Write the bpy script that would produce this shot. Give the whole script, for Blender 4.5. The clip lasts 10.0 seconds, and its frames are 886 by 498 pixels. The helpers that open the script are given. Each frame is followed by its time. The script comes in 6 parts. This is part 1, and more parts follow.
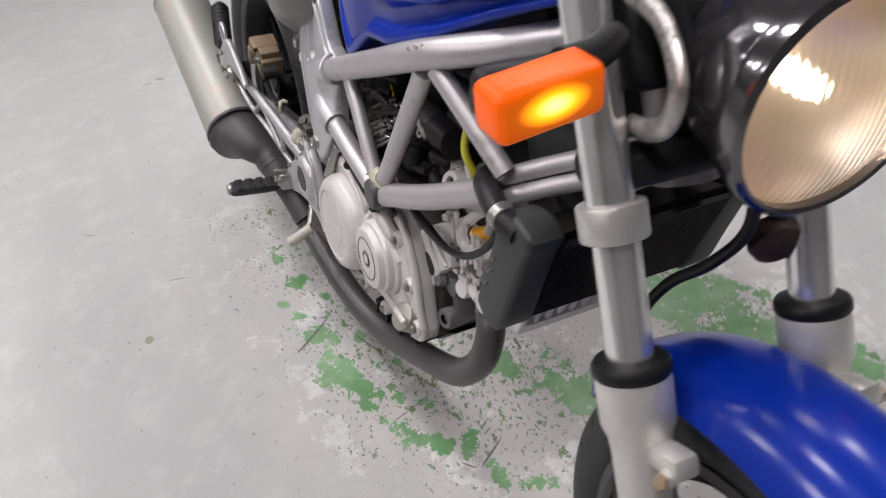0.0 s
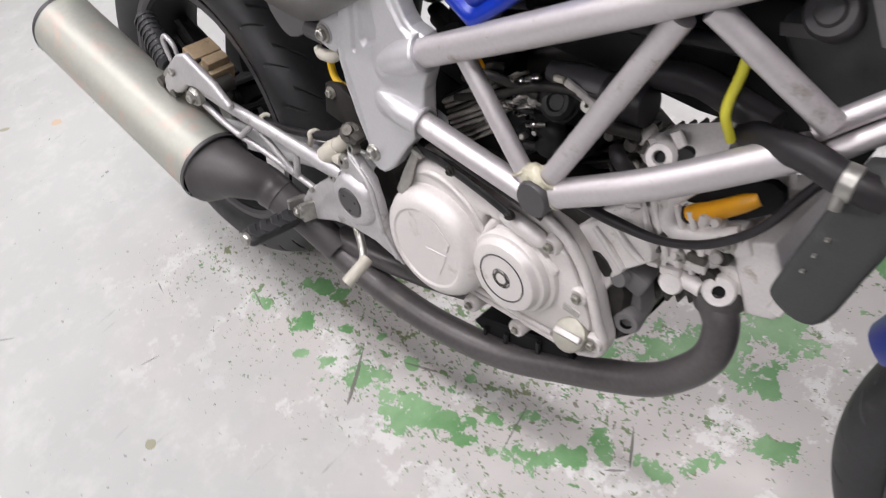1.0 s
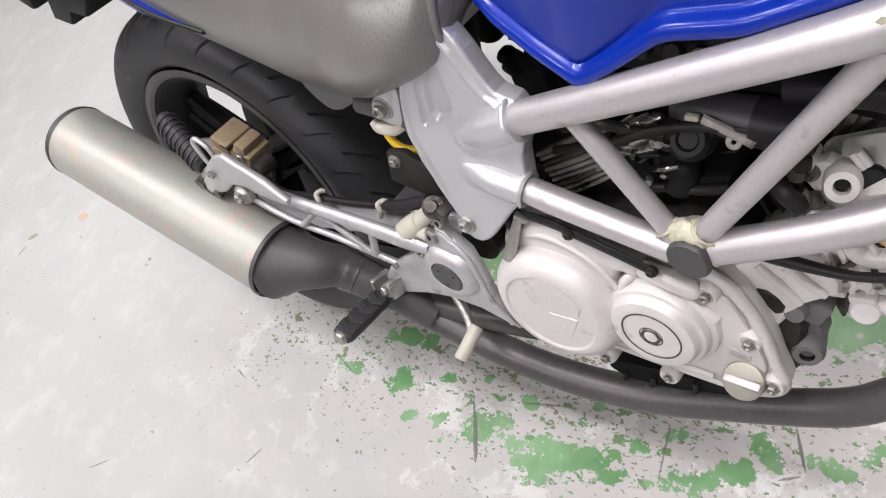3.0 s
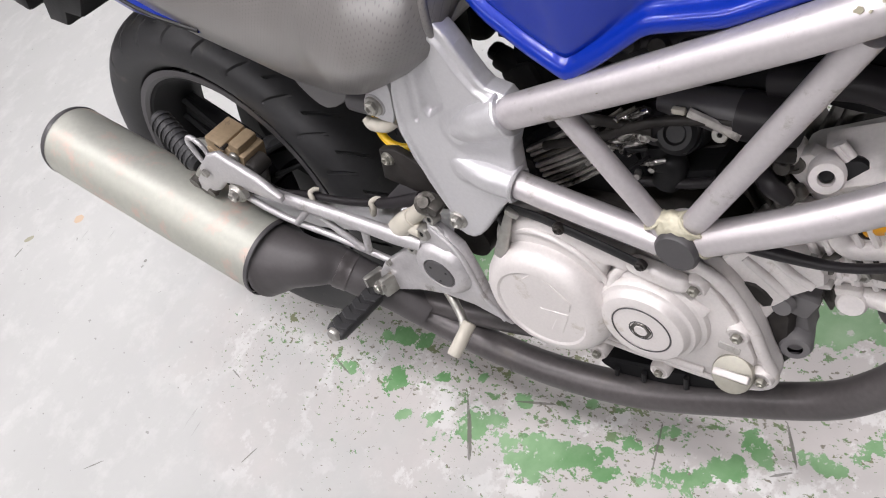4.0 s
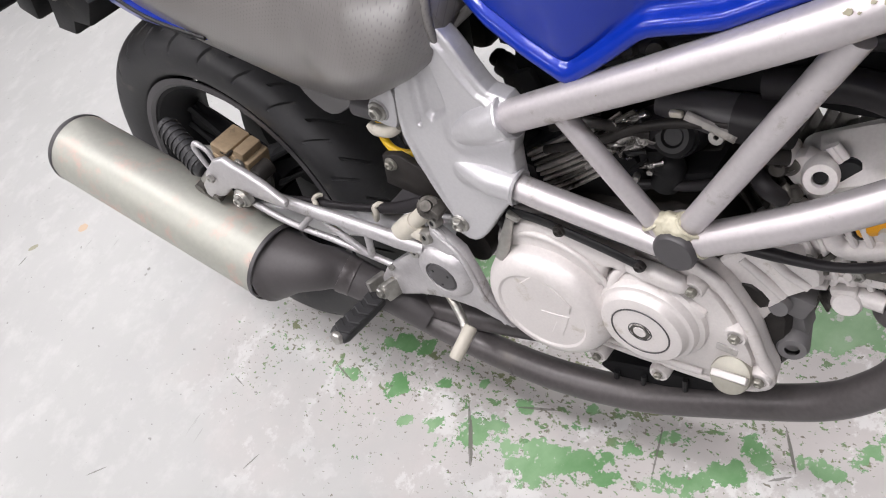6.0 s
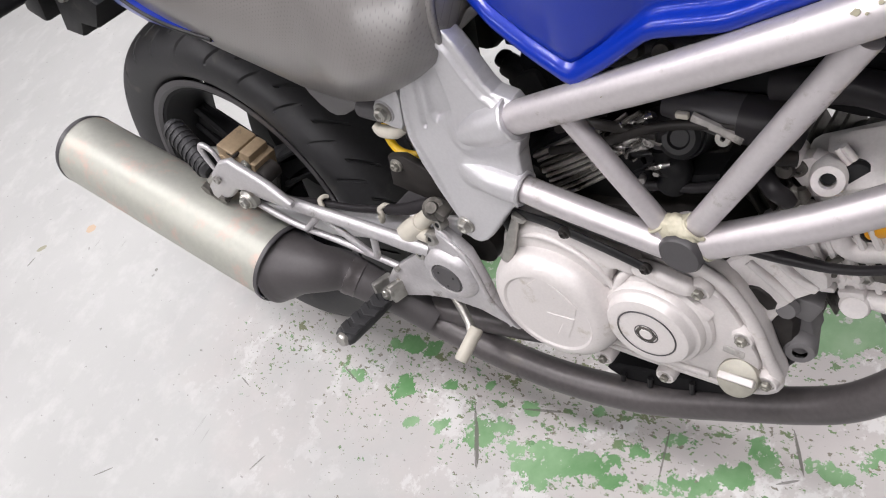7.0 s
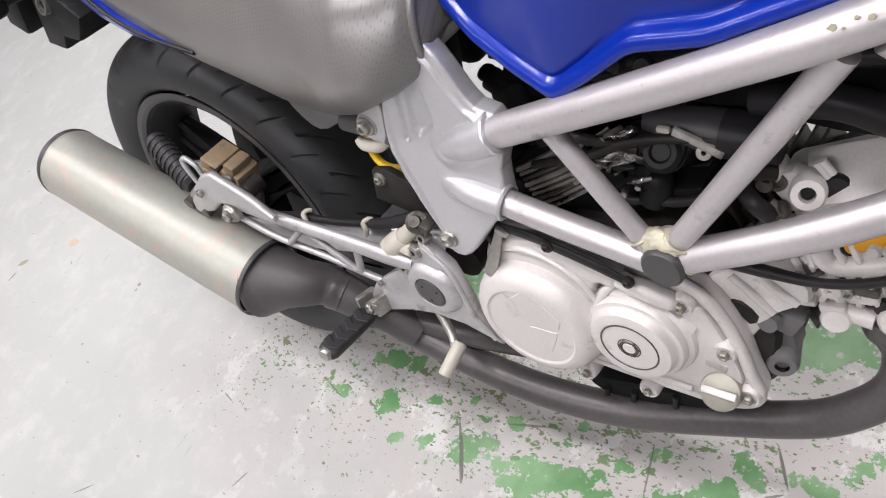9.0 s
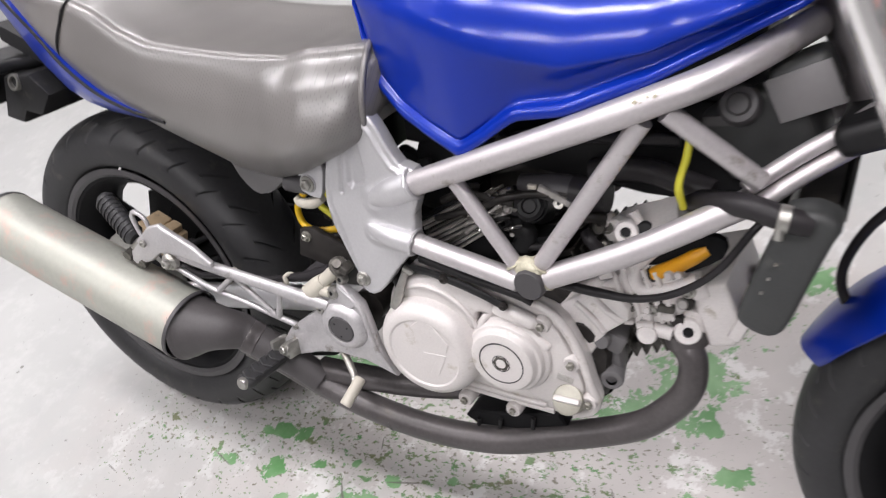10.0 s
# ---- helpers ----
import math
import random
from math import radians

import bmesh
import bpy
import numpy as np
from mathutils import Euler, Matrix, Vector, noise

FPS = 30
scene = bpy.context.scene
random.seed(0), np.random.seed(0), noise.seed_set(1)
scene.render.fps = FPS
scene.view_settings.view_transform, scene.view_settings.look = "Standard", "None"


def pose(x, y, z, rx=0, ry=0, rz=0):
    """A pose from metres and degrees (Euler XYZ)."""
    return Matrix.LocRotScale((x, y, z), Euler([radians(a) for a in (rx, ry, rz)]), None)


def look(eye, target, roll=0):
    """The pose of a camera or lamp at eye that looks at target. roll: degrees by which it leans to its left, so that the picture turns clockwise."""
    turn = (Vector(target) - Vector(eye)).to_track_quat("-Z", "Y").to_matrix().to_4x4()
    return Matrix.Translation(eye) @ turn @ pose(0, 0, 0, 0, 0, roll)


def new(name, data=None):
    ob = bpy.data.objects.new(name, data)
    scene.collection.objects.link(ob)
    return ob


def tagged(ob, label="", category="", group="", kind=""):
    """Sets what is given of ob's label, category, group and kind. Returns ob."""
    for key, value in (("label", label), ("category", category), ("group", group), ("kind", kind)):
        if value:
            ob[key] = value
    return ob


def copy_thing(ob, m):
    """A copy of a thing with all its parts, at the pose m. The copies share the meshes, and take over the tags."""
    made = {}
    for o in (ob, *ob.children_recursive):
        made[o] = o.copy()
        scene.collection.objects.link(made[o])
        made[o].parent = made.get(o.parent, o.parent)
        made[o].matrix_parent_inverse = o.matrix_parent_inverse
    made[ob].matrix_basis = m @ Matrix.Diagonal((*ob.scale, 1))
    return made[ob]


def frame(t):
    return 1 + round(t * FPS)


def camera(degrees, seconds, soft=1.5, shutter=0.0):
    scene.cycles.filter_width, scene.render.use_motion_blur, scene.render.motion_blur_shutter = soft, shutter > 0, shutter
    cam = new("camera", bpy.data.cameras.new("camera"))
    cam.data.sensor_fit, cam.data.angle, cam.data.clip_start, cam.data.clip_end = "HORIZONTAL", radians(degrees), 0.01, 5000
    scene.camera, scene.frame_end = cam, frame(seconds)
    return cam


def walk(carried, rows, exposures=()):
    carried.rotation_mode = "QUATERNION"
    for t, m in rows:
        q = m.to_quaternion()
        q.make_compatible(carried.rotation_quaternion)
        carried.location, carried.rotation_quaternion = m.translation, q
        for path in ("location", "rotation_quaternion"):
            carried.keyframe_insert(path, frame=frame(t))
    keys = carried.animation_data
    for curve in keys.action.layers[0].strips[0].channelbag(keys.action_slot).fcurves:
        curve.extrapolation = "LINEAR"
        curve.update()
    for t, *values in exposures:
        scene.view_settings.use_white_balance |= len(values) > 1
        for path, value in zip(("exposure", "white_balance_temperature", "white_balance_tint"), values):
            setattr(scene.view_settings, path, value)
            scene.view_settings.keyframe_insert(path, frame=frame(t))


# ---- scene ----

# ------------------------------------------------------------------ camera
PATH = [
    (0, (1.6140, -0.2240, 1.1431), (0.8971, 0.0141, 0.4878), -13.87),
    (0.5, (1.4070, -0.3466, 1.1041), (0.7908, -0.0270, 0.3843), -15.89),
    (1, (1.2237, -0.4124, 1.1113), (0.6543, -0.0382, 0.3794), -19.08),
    (1.5, (1.1053, -0.3730, 1.1265), (0.5327, -0.0292, 0.3822), -27.62),
    (2, (1.0519, -0.3435, 1.1390), (0.4750, -0.0271, 0.3859), -34.34),
    (2.5, (1.0423, -0.3315, 1.1388), (0.4653, -0.0201, 0.3838), -36.49),
    (4, (1.0572, -0.3420, 1.1346), (0.4817, -0.0198, 0.3829), -36.25),
    (4.5, (1.0575, -0.3432, 1.1335), (0.4842, -0.0133, 0.3835), -35.73),
    (5, (1.0596, -0.3453, 1.1325), (0.4861, -0.0102, 0.3851), -35.44),
    (5.5, (1.0656, -0.3576, 1.1388), (0.4892, -0.0198, 0.3947), -35.32),
    (7, (1.0670, -0.3540, 1.1366), (0.4786, -0.0219, 0.3994), -35.92),
    (7.5, (1.0676, -0.3540, 1.1346), (0.4764, -0.0238, 0.3987), -36.17),
    (8, (1.0747, -0.3521, 1.1354), (0.4822, -0.0218, 0.4006), -36.32),
    (8.5, (1.0740, -0.3490, 1.1357), (0.4849, -0.0106, 0.4019), -35.81),
    (9, (1.0692, -0.3515, 1.1323), (0.4891, 0.0035, 0.3993), -34.41),
    (9.5, (1.0893, -0.3729, 1.1339), (0.5454, 0.0302, 0.3979), -29.58),
    (9.7, (1.1067, -0.4366, 1.1503), (0.5958, 0.0478, 0.4401), -23.37),
    (10, (1.1699, -0.6112, 1.2123), (0.7018, -0.0070, 0.5675), -16.23),
]
cam = camera(59.02, 10.0, 1.1, 0.3)
walk(cam, [(t, look(eye, target, roll)) for t, eye, target, roll in PATH], [(0, -0.5), (1, -0.12), (2.5, -0.08), (9.3, -0.08), (10, 0.0)])

# ------------------------------------------------------------------ world and lamps
world = bpy.data.worlds.new("world")
scene.world = world
world.use_nodes = True
world.node_tree.nodes["Background"].inputs[0].default_value = (0.8, 0.85, 0.9, 1)
world.node_tree.nodes["Background"].inputs[1].default_value = 0.02
LAMP_POWER = 25.5
ROOM = (-4.2, 4.6, -3.6, 4.4, 2.75)      # x0, x1, y0, y1, height
TUBES = [(x, y) for x in (-2.2, -0.9, 0.4, 1.7) for y in (-2.3, -0.45, 1.7)]

# ------------------------------------------------------------------ materials


def material(name):
    m = bpy.data.materials.new(name)
    m.use_nodes = True
    return m, m.node_tree.nodes, m.node_tree.links, m.node_tree.nodes["Principled BSDF"]


def ramp(nodes, stops):
    r = nodes.new("ShaderNodeValToRGB")
    r.color_ramp.elements[0].position, r.color_ramp.elements[1].position = stops[0][0], stops[-1][0]
    r.color_ramp.elements[0].color, r.color_ramp.elements[1].color = stops[0][1], stops[-1][1]
    for p, c in stops[1:-1]:
        e = r.color_ramp.elements.new(p)
        e.color = c
    return r


def surface(name, color, rough=0.5, metal=0.0, dark=0.75, grain=60.0, big=7.0, bump=0.15, coat=0.0, rspread=0.1, dirt=None, dirt_amount=0.0, stretch=None):
    """A painted, cast or moulded surface: colour that wanders at two scales, grain bump, uneven gloss and optional dirt."""
    m, nodes, links, bsdf = material(name)
    co = nodes.new("ShaderNodeTexCoord")
    src = co.outputs["Object"]
    if stretch:
        mp = nodes.new("ShaderNodeMapping")
        mp.inputs["Scale"].default_value = stretch
        links.new(src, mp.inputs[0])
        src = mp.outputs[0]
    n1 = nodes.new("ShaderNodeTexNoise")
    n1.inputs["Scale"].default_value, n1.inputs["Detail"].default_value = big, 5
    n2 = nodes.new("ShaderNodeTexNoise")
    n2.inputs["Scale"].default_value, n2.inputs["Detail"].default_value = grain, 4
    links.new(src, n1.inputs["Vector"])
    links.new(src, n2.inputs["Vector"])
    mix = nodes.new("ShaderNodeMath")
    mix.operation = "MULTIPLY_ADD"
    mix.inputs[1].default_value = 0.6
    half = nodes.new("ShaderNodeMath")
    half.operation = "MULTIPLY"
    half.inputs[1].default_value = 0.4
    links.new(n2.outputs[0], half.inputs[0])
    links.new(n1.outputs[0], mix.inputs[0])
    links.new(half.outputs[0], mix.inputs[2])
    c = Vector(color)
    r = ramp(nodes, [(0.3, (*(c * dark), 1)), (0.7, (*c, 1))])
    links.new(mix.outputs[0], r.inputs[0])
    out = r.outputs[0]
    if dirt:
        n3 = nodes.new("ShaderNodeTexNoise")
        n3.inputs["Scale"].default_value, n3.inputs["Detail"].default_value, n3.inputs["Roughness"].default_value = 22, 8, 0.7
        links.new(src, n3.inputs["Vector"])
        t = ramp(nodes, [(0.62 - dirt_amount * 0.4, (0, 0, 0, 1)), (0.72 - dirt_amount * 0.3, (1, 1, 1, 1))])
        links.new(n3.outputs[0], t.inputs[0])
        mx = nodes.new("ShaderNodeMixRGB")
        mx.inputs[2].default_value = (*dirt, 1)
        links.new(t.outputs[0], mx.inputs[0])
        links.new(out, mx.inputs[1])
        out = mx.outputs[0]
    links.new(out, bsdf.inputs["Base Color"])
    rr = nodes.new("ShaderNodeMapRange")
    rr.inputs["To Min"].default_value, rr.inputs["To Max"].default_value = max(0.02, rough - rspread), min(1, rough + rspread)
    links.new(mix.outputs[0], rr.inputs["Value"])
    links.new(rr.outputs[0], bsdf.inputs["Roughness"])
    bsdf.inputs["Metallic"].default_value = metal
    bsdf.inputs["Coat Weight"].default_value = coat
    bsdf.inputs["Coat Roughness"].default_value = 0.07
    if bump:
        b = nodes.new("ShaderNodeBump")
        b.inputs["Strength"].default_value, b.inputs["Distance"].default_value = bump, 0.001
        links.new(n2.outputs[0], b.inputs["Height"])
        links.new(b.outputs[0], bsdf.inputs["Normal"])
    return m


M = {}
M["frame"] = surface("silver_frame_paint", (0.58, 0.55, 0.56), 0.45, 0.68, 0.82, 240, 6, 0.14, 0.06, 0.08, (0.28, 0.255, 0.22), 0.05)
M["plate"] = surface("cast_plate_paint", (0.58, 0.575, 0.59), 0.42, 0.55, 0.84, 260, 8, 0.2, 0.06, 0.08)
M["case"] = surface("engine_case_paint", (0.640, 0.609, 0.594), 0.42, 0.15, 0.84, 320, 9, 0.16, 0.1, 0.08, (0.40, 0.36, 0.30), 0.07)
M["white"] = surface("white_painted_casting", (0.74, 0.705, 0.69), 0.42, 0.10, 0.80, 300, 12, 0.2, 0.05, 0.08, (0.34, 0.30, 0.24), 0.09)
M["cast"] = surface("raw_cast_aluminium", (0.52, 0.50, 0.48), 0.5, 0.4, 0.6, 180, 14, 0.3, 0.0, 0.1, (0.16, 0.14, 0.11), 0.16)
M["oldcast"] = surface("dull_dirty_cast_aluminium", (0.17, 0.16, 0.145), 0.42, 0.75, 0.35, 120, 16, 0.4, 0, 0.12, (0.03, 0.027, 0.023), 0.24)
M["fins"] = surface("greyed_fin_aluminium", (0.68, 0.65, 0.62), 0.32, 0.75, 0.45, 140, 22, 0.35, 0, 0.1, (0.06, 0.052, 0.043), 0.20)
M["steel"] = surface("zinc_steel", (0.46, 0.45, 0.42), 0.36, 0.8, 0.6, 150, 20, 0.1, 0.0, 0.1, (0.22, 0.18, 0.13), 0.1)
M["smoked_fins"] = surface("oily_bright_casting", (0.50, 0.48, 0.46), 0.20, 0.9, 0.5, 120, 30, 0.2, 0.0, 0.1, (0.05, 0.045, 0.04), 0.18)
M["chrome"] = surface("hard_chrome", (0.92, 0.91, 0.90), 0.20, 0.85, 0.94, 90, 10, 0.0, 0.0, 0.04)
M["smoked"] = surface("tarnished_dark_chrome", (0.20, 0.19, 0.20), 0.13, 0.9, 0.8, 90, 10, 0.05, 0.0, 0.06)
M["lower"] = surface("fork_lower_silver", (0.68, 0.66, 0.63), 0.36, 0.5, 0.88, 200, 8, 0.06, 0.2, 0.06)
M["silencer"] = surface("brushed_silencer", (0.44, 0.445, 0.395), 0.50, 0.38, 0.80, 120, 5, 0.05, 0.0, 0.06, (0.49, 0.38, 0.325), 0.20)
M["heatshield"] = surface("satin_black_cover", (0.072, 0.066, 0.068), 0.52, 0.1, 0.75, 220, 8, 0.12, 0, 0.08)
M["pipe"] = surface("black_heat_paint", (0.098, 0.089, 0.090), 0.40, 0.3, 0.6, 160, 9, 0.16, 0, 0.1, (0.085, 0.076, 0.070), 0.10)
M["blue"] = surface("blue_lacquer", (0.002, 0.025, 0.325), 0.34, 0.1, 0.80, 900, 3, 0.0, 0.5, 0.04)
M["blue"].node_tree.nodes["Principled BSDF"].inputs["Coat Roughness"].default_value = 0.17
M["blue"].node_tree.nodes["Principled BSDF"].inputs["Specular IOR Level"].default_value = 0.1
M["rubber"] = surface("tyre_rubber", (0.039, 0.039, 0.041), 0.50, 0, 0.62, 130, 9, 0.2, 0, 0.10, (0.058, 0.055, 0.051), 0.10)
M["black"] = surface("moulded_black_plastic", (0.013, 0.013, 0.014), 0.45, 0, 0.7, 180, 12, 0.15, 0, 0.1, (0.04, 0.037, 0.033), 0.05)
M["hose"] = surface("black_rubber_hose", (0.024, 0.022, 0.024), 0.42, 0, 0.7, 90, 18, 0.1, 0, 0.08)
# black wheel paint, also used on sheets that stand in for deep shade
M["rim"] = surface("black_rim_and_shade", (0.005, 0.005, 0.006), 0.65, 0.0, 0.7, 140, 12, 0.08, 0.0, 0.08)
# greasy metal, darkened further to put shade into the engine's inner castings
M["grime_shade"] = surface("greasy_shaded_metal", (0.042, 0.038, 0.036), 0.50, 0.35, 0.35, 90, 18, 0.35, 0, 0.15, (0.03, 0.026, 0.022), 0.2)
M["caliper"] = surface("tan_anodised_caliper", (0.40, 0.30, 0.19), 0.5, 0.3, 0.65, 160, 20, 0.2, 0, 0.1, (0.10, 0.08, 0.06), 0.1)
M["bleach"] = surface("yellowed_reservoir_plastic", (0.52, 0.49, 0.42), 0.5, 0, 0.8, 120, 20, 0.1, 0, 0.1)
M["yellow"] = surface("yellow_sleeve", (0.80, 0.50, 0.008), 0.42, 0, 0.85, 90, 20, 0.05, 0, 0.08)
M["lime"] = surface("yellow_green_sleeve", (0.66, 0.62, 0.05), 0.42, 0, 0.85, 90, 20, 0.05, 0, 0.08)
M["orange"] = surface("orange_plug_wire", (0.72, 0.33, 0.006), 0.42, 0, 0.8, 90, 20, 0.05, 0, 0.08)
M["weld"] = surface("weld_bead", (0.54, 0.51, 0.39), 0.42, 0.15, 0.7, 300, 40, 0.4, 0, 0.1, (0.40, 0.33, 0.14), 0.10)
M["primer"] = surface("bare_primer_patch", (0.33, 0.31, 0.22), 0.6, 0, 0.6, 300, 40, 0.3, 0, 0.1, (0.12, 0.12, 0.08), 0.15)
M["hanger"] = surface("weathered_cast_aluminium", (0.58, 0.565, 0.575), 0.44, 0.55, 0.72, 260, 24, 0.35, 0.0, 0.10, (0.24, 0.22, 0.20), 0.06)
M["zinc"] = surface("dull_zinc_bolt", (0.34, 0.33, 0.29), 0.38, 0.6, 0.6, 200, 30, 0.2, 0.0, 0.1, (0.10, 0.09, 0.07), 0.12)
M["rusty"] = surface("rusty_horn_paint", (0.10, 0.055, 0.042), 0.6, 0.2, 0.5, 120, 18, 0.3, 0.0, 0.1)
M["dull"] = surface("dull_olive_metal", (0.40, 0.385, 0.33), 0.42, 0.5, 0.75, 200, 12, 0.1, 0.0, 0.08)
M["dusk"] = surface("dusty_black_plastic", (0.036, 0.038, 0.038), 0.5, 0, 0.75, 260, 14, 0.3, 0, 0.1, (0.055, 0.055, 0.052), 0.08)
M["cap"] = surface("dark_grey_cap", (0.055, 0.052, 0.055), 0.45, 0, 0.85, 200, 9, 0.08, 0, 0.06)
M["label"] = surface("grey_plastic_panel", (0.145, 0.14, 0.142), 0.5, 0, 0.85, 120, 10, 0.1, 0, 0.08)
M["wall"] = surface("grey_wall_paint", (0.21, 0.21, 0.21), 0.8, 0, 0.92, 30, 1.2, 0.1, 0, 0.05)
M["ceiling"] = surface("grey_ceiling_board", (0.13, 0.13, 0.13), 0.85, 0, 0.94, 40, 1.0, 0.1, 0, 0.05)

for nm, level in (("black", 0.25), ("hose", 0.25), ("rim", 0.2), ("grime_shade", 0.3), ("rubber", 0.3)):
    M[nm].node_tree.nodes["Principled BSDF"].inputs["Specular IOR Level"].default_value = level


def seat_material():
    m, nodes, links, bsdf = material("perforated_grey_vinyl")
    co = nodes.new("ShaderNodeTexCoord")
    v = nodes.new("ShaderNodeTexVoronoi")
    v.voronoi_dimensions = "2D"
    v.inputs["Scale"].default_value = 235
    v.inputs["Randomness"].default_value = 0.0
    split, lift, flat = nodes.new("ShaderNodeSeparateXYZ"), nodes.new("ShaderNodeMath"), nodes.new("ShaderNodeCombineXYZ")
    lift.operation = "SUBTRACT"
    links.new(co.outputs["Object"], split.inputs[0])
    links.new(split.outputs[2], lift.inputs[0])
    links.new(split.outputs[1], lift.inputs[1])
    links.new(split.outputs[0], flat.inputs[0])
    links.new(lift.outputs[0], flat.inputs[1])
    turn = nodes.new("ShaderNodeMapping")
    turn.inputs["Rotation"].default_value = (0, 0, 0.6)
    links.new(flat.outputs[0], turn.inputs[0])
    links.new(turn.outputs[0], v.inputs["Vector"])
    n = nodes.new("ShaderNodeTexNoise")
    n.inputs["Scale"].default_value, n.inputs["Detail"].default_value = 500, 3
    links.new(co.outputs["Object"], n.inputs["Vector"])
    big = nodes.new("ShaderNodeTexNoise")
    big.inputs["Scale"].default_value = 6
    links.new(co.outputs["Object"], big.inputs["Vector"])
    r = ramp(nodes, [(0.3, (0.125, 0.118, 0.114, 1)), (0.7, (0.165, 0.156, 0.150, 1))])
    links.new(big.outputs[0], r.inputs[0])
    hole = ramp(nodes, [(0.08, (0, 0, 0, 1)), (0.22, (1, 1, 1, 1))])
    links.new(v.outputs["Distance"], hole.inputs[0])
    pierced = nodes.new("ShaderNodeMixRGB")
    pierced.inputs[1].default_value = (0.085, 0.080, 0.078, 1)
    links.new(hole.outputs[0], pierced.inputs[0])
    links.new(r.outputs[0], pierced.inputs[2])
    links.new(pierced.outputs[0], bsdf.inputs["Base Color"])
    ad = nodes.new("ShaderNodeMath")
    ad.operation = "MULTIPLY_ADD"
    ad.inputs[1].default_value = 0.25
    links.new(n.outputs[0], ad.inputs[0])
    links.new(hole.outputs[0], ad.inputs[2])
    b = nodes.new("ShaderNodeBump")
    b.inputs["Strength"].default_value, b.inputs["Distance"].default_value = 0.22, 0.0005
    links.new(ad.outputs[0], b.inputs["Height"])
    links.new(b.outputs[0], bsdf.inputs["Normal"])
    bsdf.inputs["Roughness"].default_value = 0.32
    bsdf.inputs["Specular IOR Level"].default_value = 1.0
    return m


M["seat"] = seat_material()

# green paint left on the floor: x, y, half length, half width, turn
PATCHES = [
    (0.43, -0.140, 0.050, 0.035, 0.9), (0.455, -0.118, 0.035, 0.025, 0.4), (0.57, -0.150, 0.085, 0.040, 0.25), (0.53, -0.128, 0.045, 0.022, 0.3), (0.63, -0.105, 0.040, 0.020, 0.5),
    (0.249, -0.127, 0.030, 0.026, 0.6), (0.215, -0.043, 0.060, 0.022, 0.2), (0.27, -0.030, 0.040, 0.020, 0.3), (0.28, 0.14, 0.12, 0.05, 0.2), (0.148, -0.138, 0.035, 0.015, 0.1), (0.331, -0.084, 0.018, 0.012, 0.2),
    (0.36, -0.150, 0.022, 0.014, 0.4), (0.49, -0.070, 0.020, 0.012, -0.3), (0.30, -0.170, 0.020, 0.010, 0.8), (0.40, -0.060, 0.016, 0.010, 0.5), (0.60, -0.030, 0.018, 0.012, 0.2), (0.66, -0.125, 0.026, 0.014, 0.6), (0.72, -0.030, 0.018, 0.010, 0.3),
    (0.68, -0.070, 0.022, 0.016, 0.3), (0.77, -0.085, 0.050, 0.030, 0.4), (0.815, -0.050, 0.030, 0.020, 0.6), (0.845, -0.011, 0.030, 0.018, -0.7), (0.93, 0.005, 0.040, 0.016, 0.2),
    (0.87, 0.215, 0.11, 0.055, 0.25), (0.93, 0.33, 0.09, 0.08, 0.2), (0.98, 0.22, 0.04, 0.02, -0.6), (1.04, 0.13, 0.05, 0.025, 0.2), (0.80, 0.50, 0.14, 0.10, 0.4),
    (0.93, 0.52, 0.15, 0.12, 0.6), (1.09, 0.62, 0.05, 0.06, 0.0), (0.97, 0.05, 0.05, 0.02, 1.1), (0.75, 0.14, 0.08, 0.03, 0.3),
]


DARK, RUST, OLIVE = (0.12, 0.115, 0.10), (0.50, 0.34, 0.20), (0.22, 0.21, 0.11)
SCARS = [
    (0.433, -0.160, 0.042, 0.0040, -1.04, DARK), (0.714, -0.057, 0.040, 0.0016, -1.38, DARK), (0.424, -0.146, 0.050, 0.0030, -0.99, DARK), (0.882, 0.012, 0.028, 0.0020, -1.08, DARK), (0.879, -0.027, 0.016, 0.0018, 0.6, DARK), (0.429, -0.005, 0.014, 0.0014, -1.18, DARK), (0.878, 0.018, 0.032, 0.0020, -1.08, DARK), (0.128, -0.141, 0.026, 0.0016, -0.32, DARK), (0.51, -0.065, 0.034, 0.0022, 0.3, DARK),
    (-0.287, -0.528, 0.024, 0.0016, 0.77, DARK), (-0.556, -0.110, 0.005, 0.0045, 0, DARK), (-1.032, -0.183, 0.018, 0.008, 0.7, OLIVE), (-1.03, -0.228, 0.016, 0.003, 1.5, DARK), (-0.094, -0.242, 0.016, 0.0015, -0.26, DARK),
    (-0.90, -0.079, 0.017, 0.013, 0.3, RUST), (0.05, -0.36, 0.020, 0.0015, 1.2, DARK), (0.21, -0.46, 0.012, 0.010, 0, OLIVE), (-0.10, 0.00, 0.020, 0.006, 0.4, OLIVE),
]


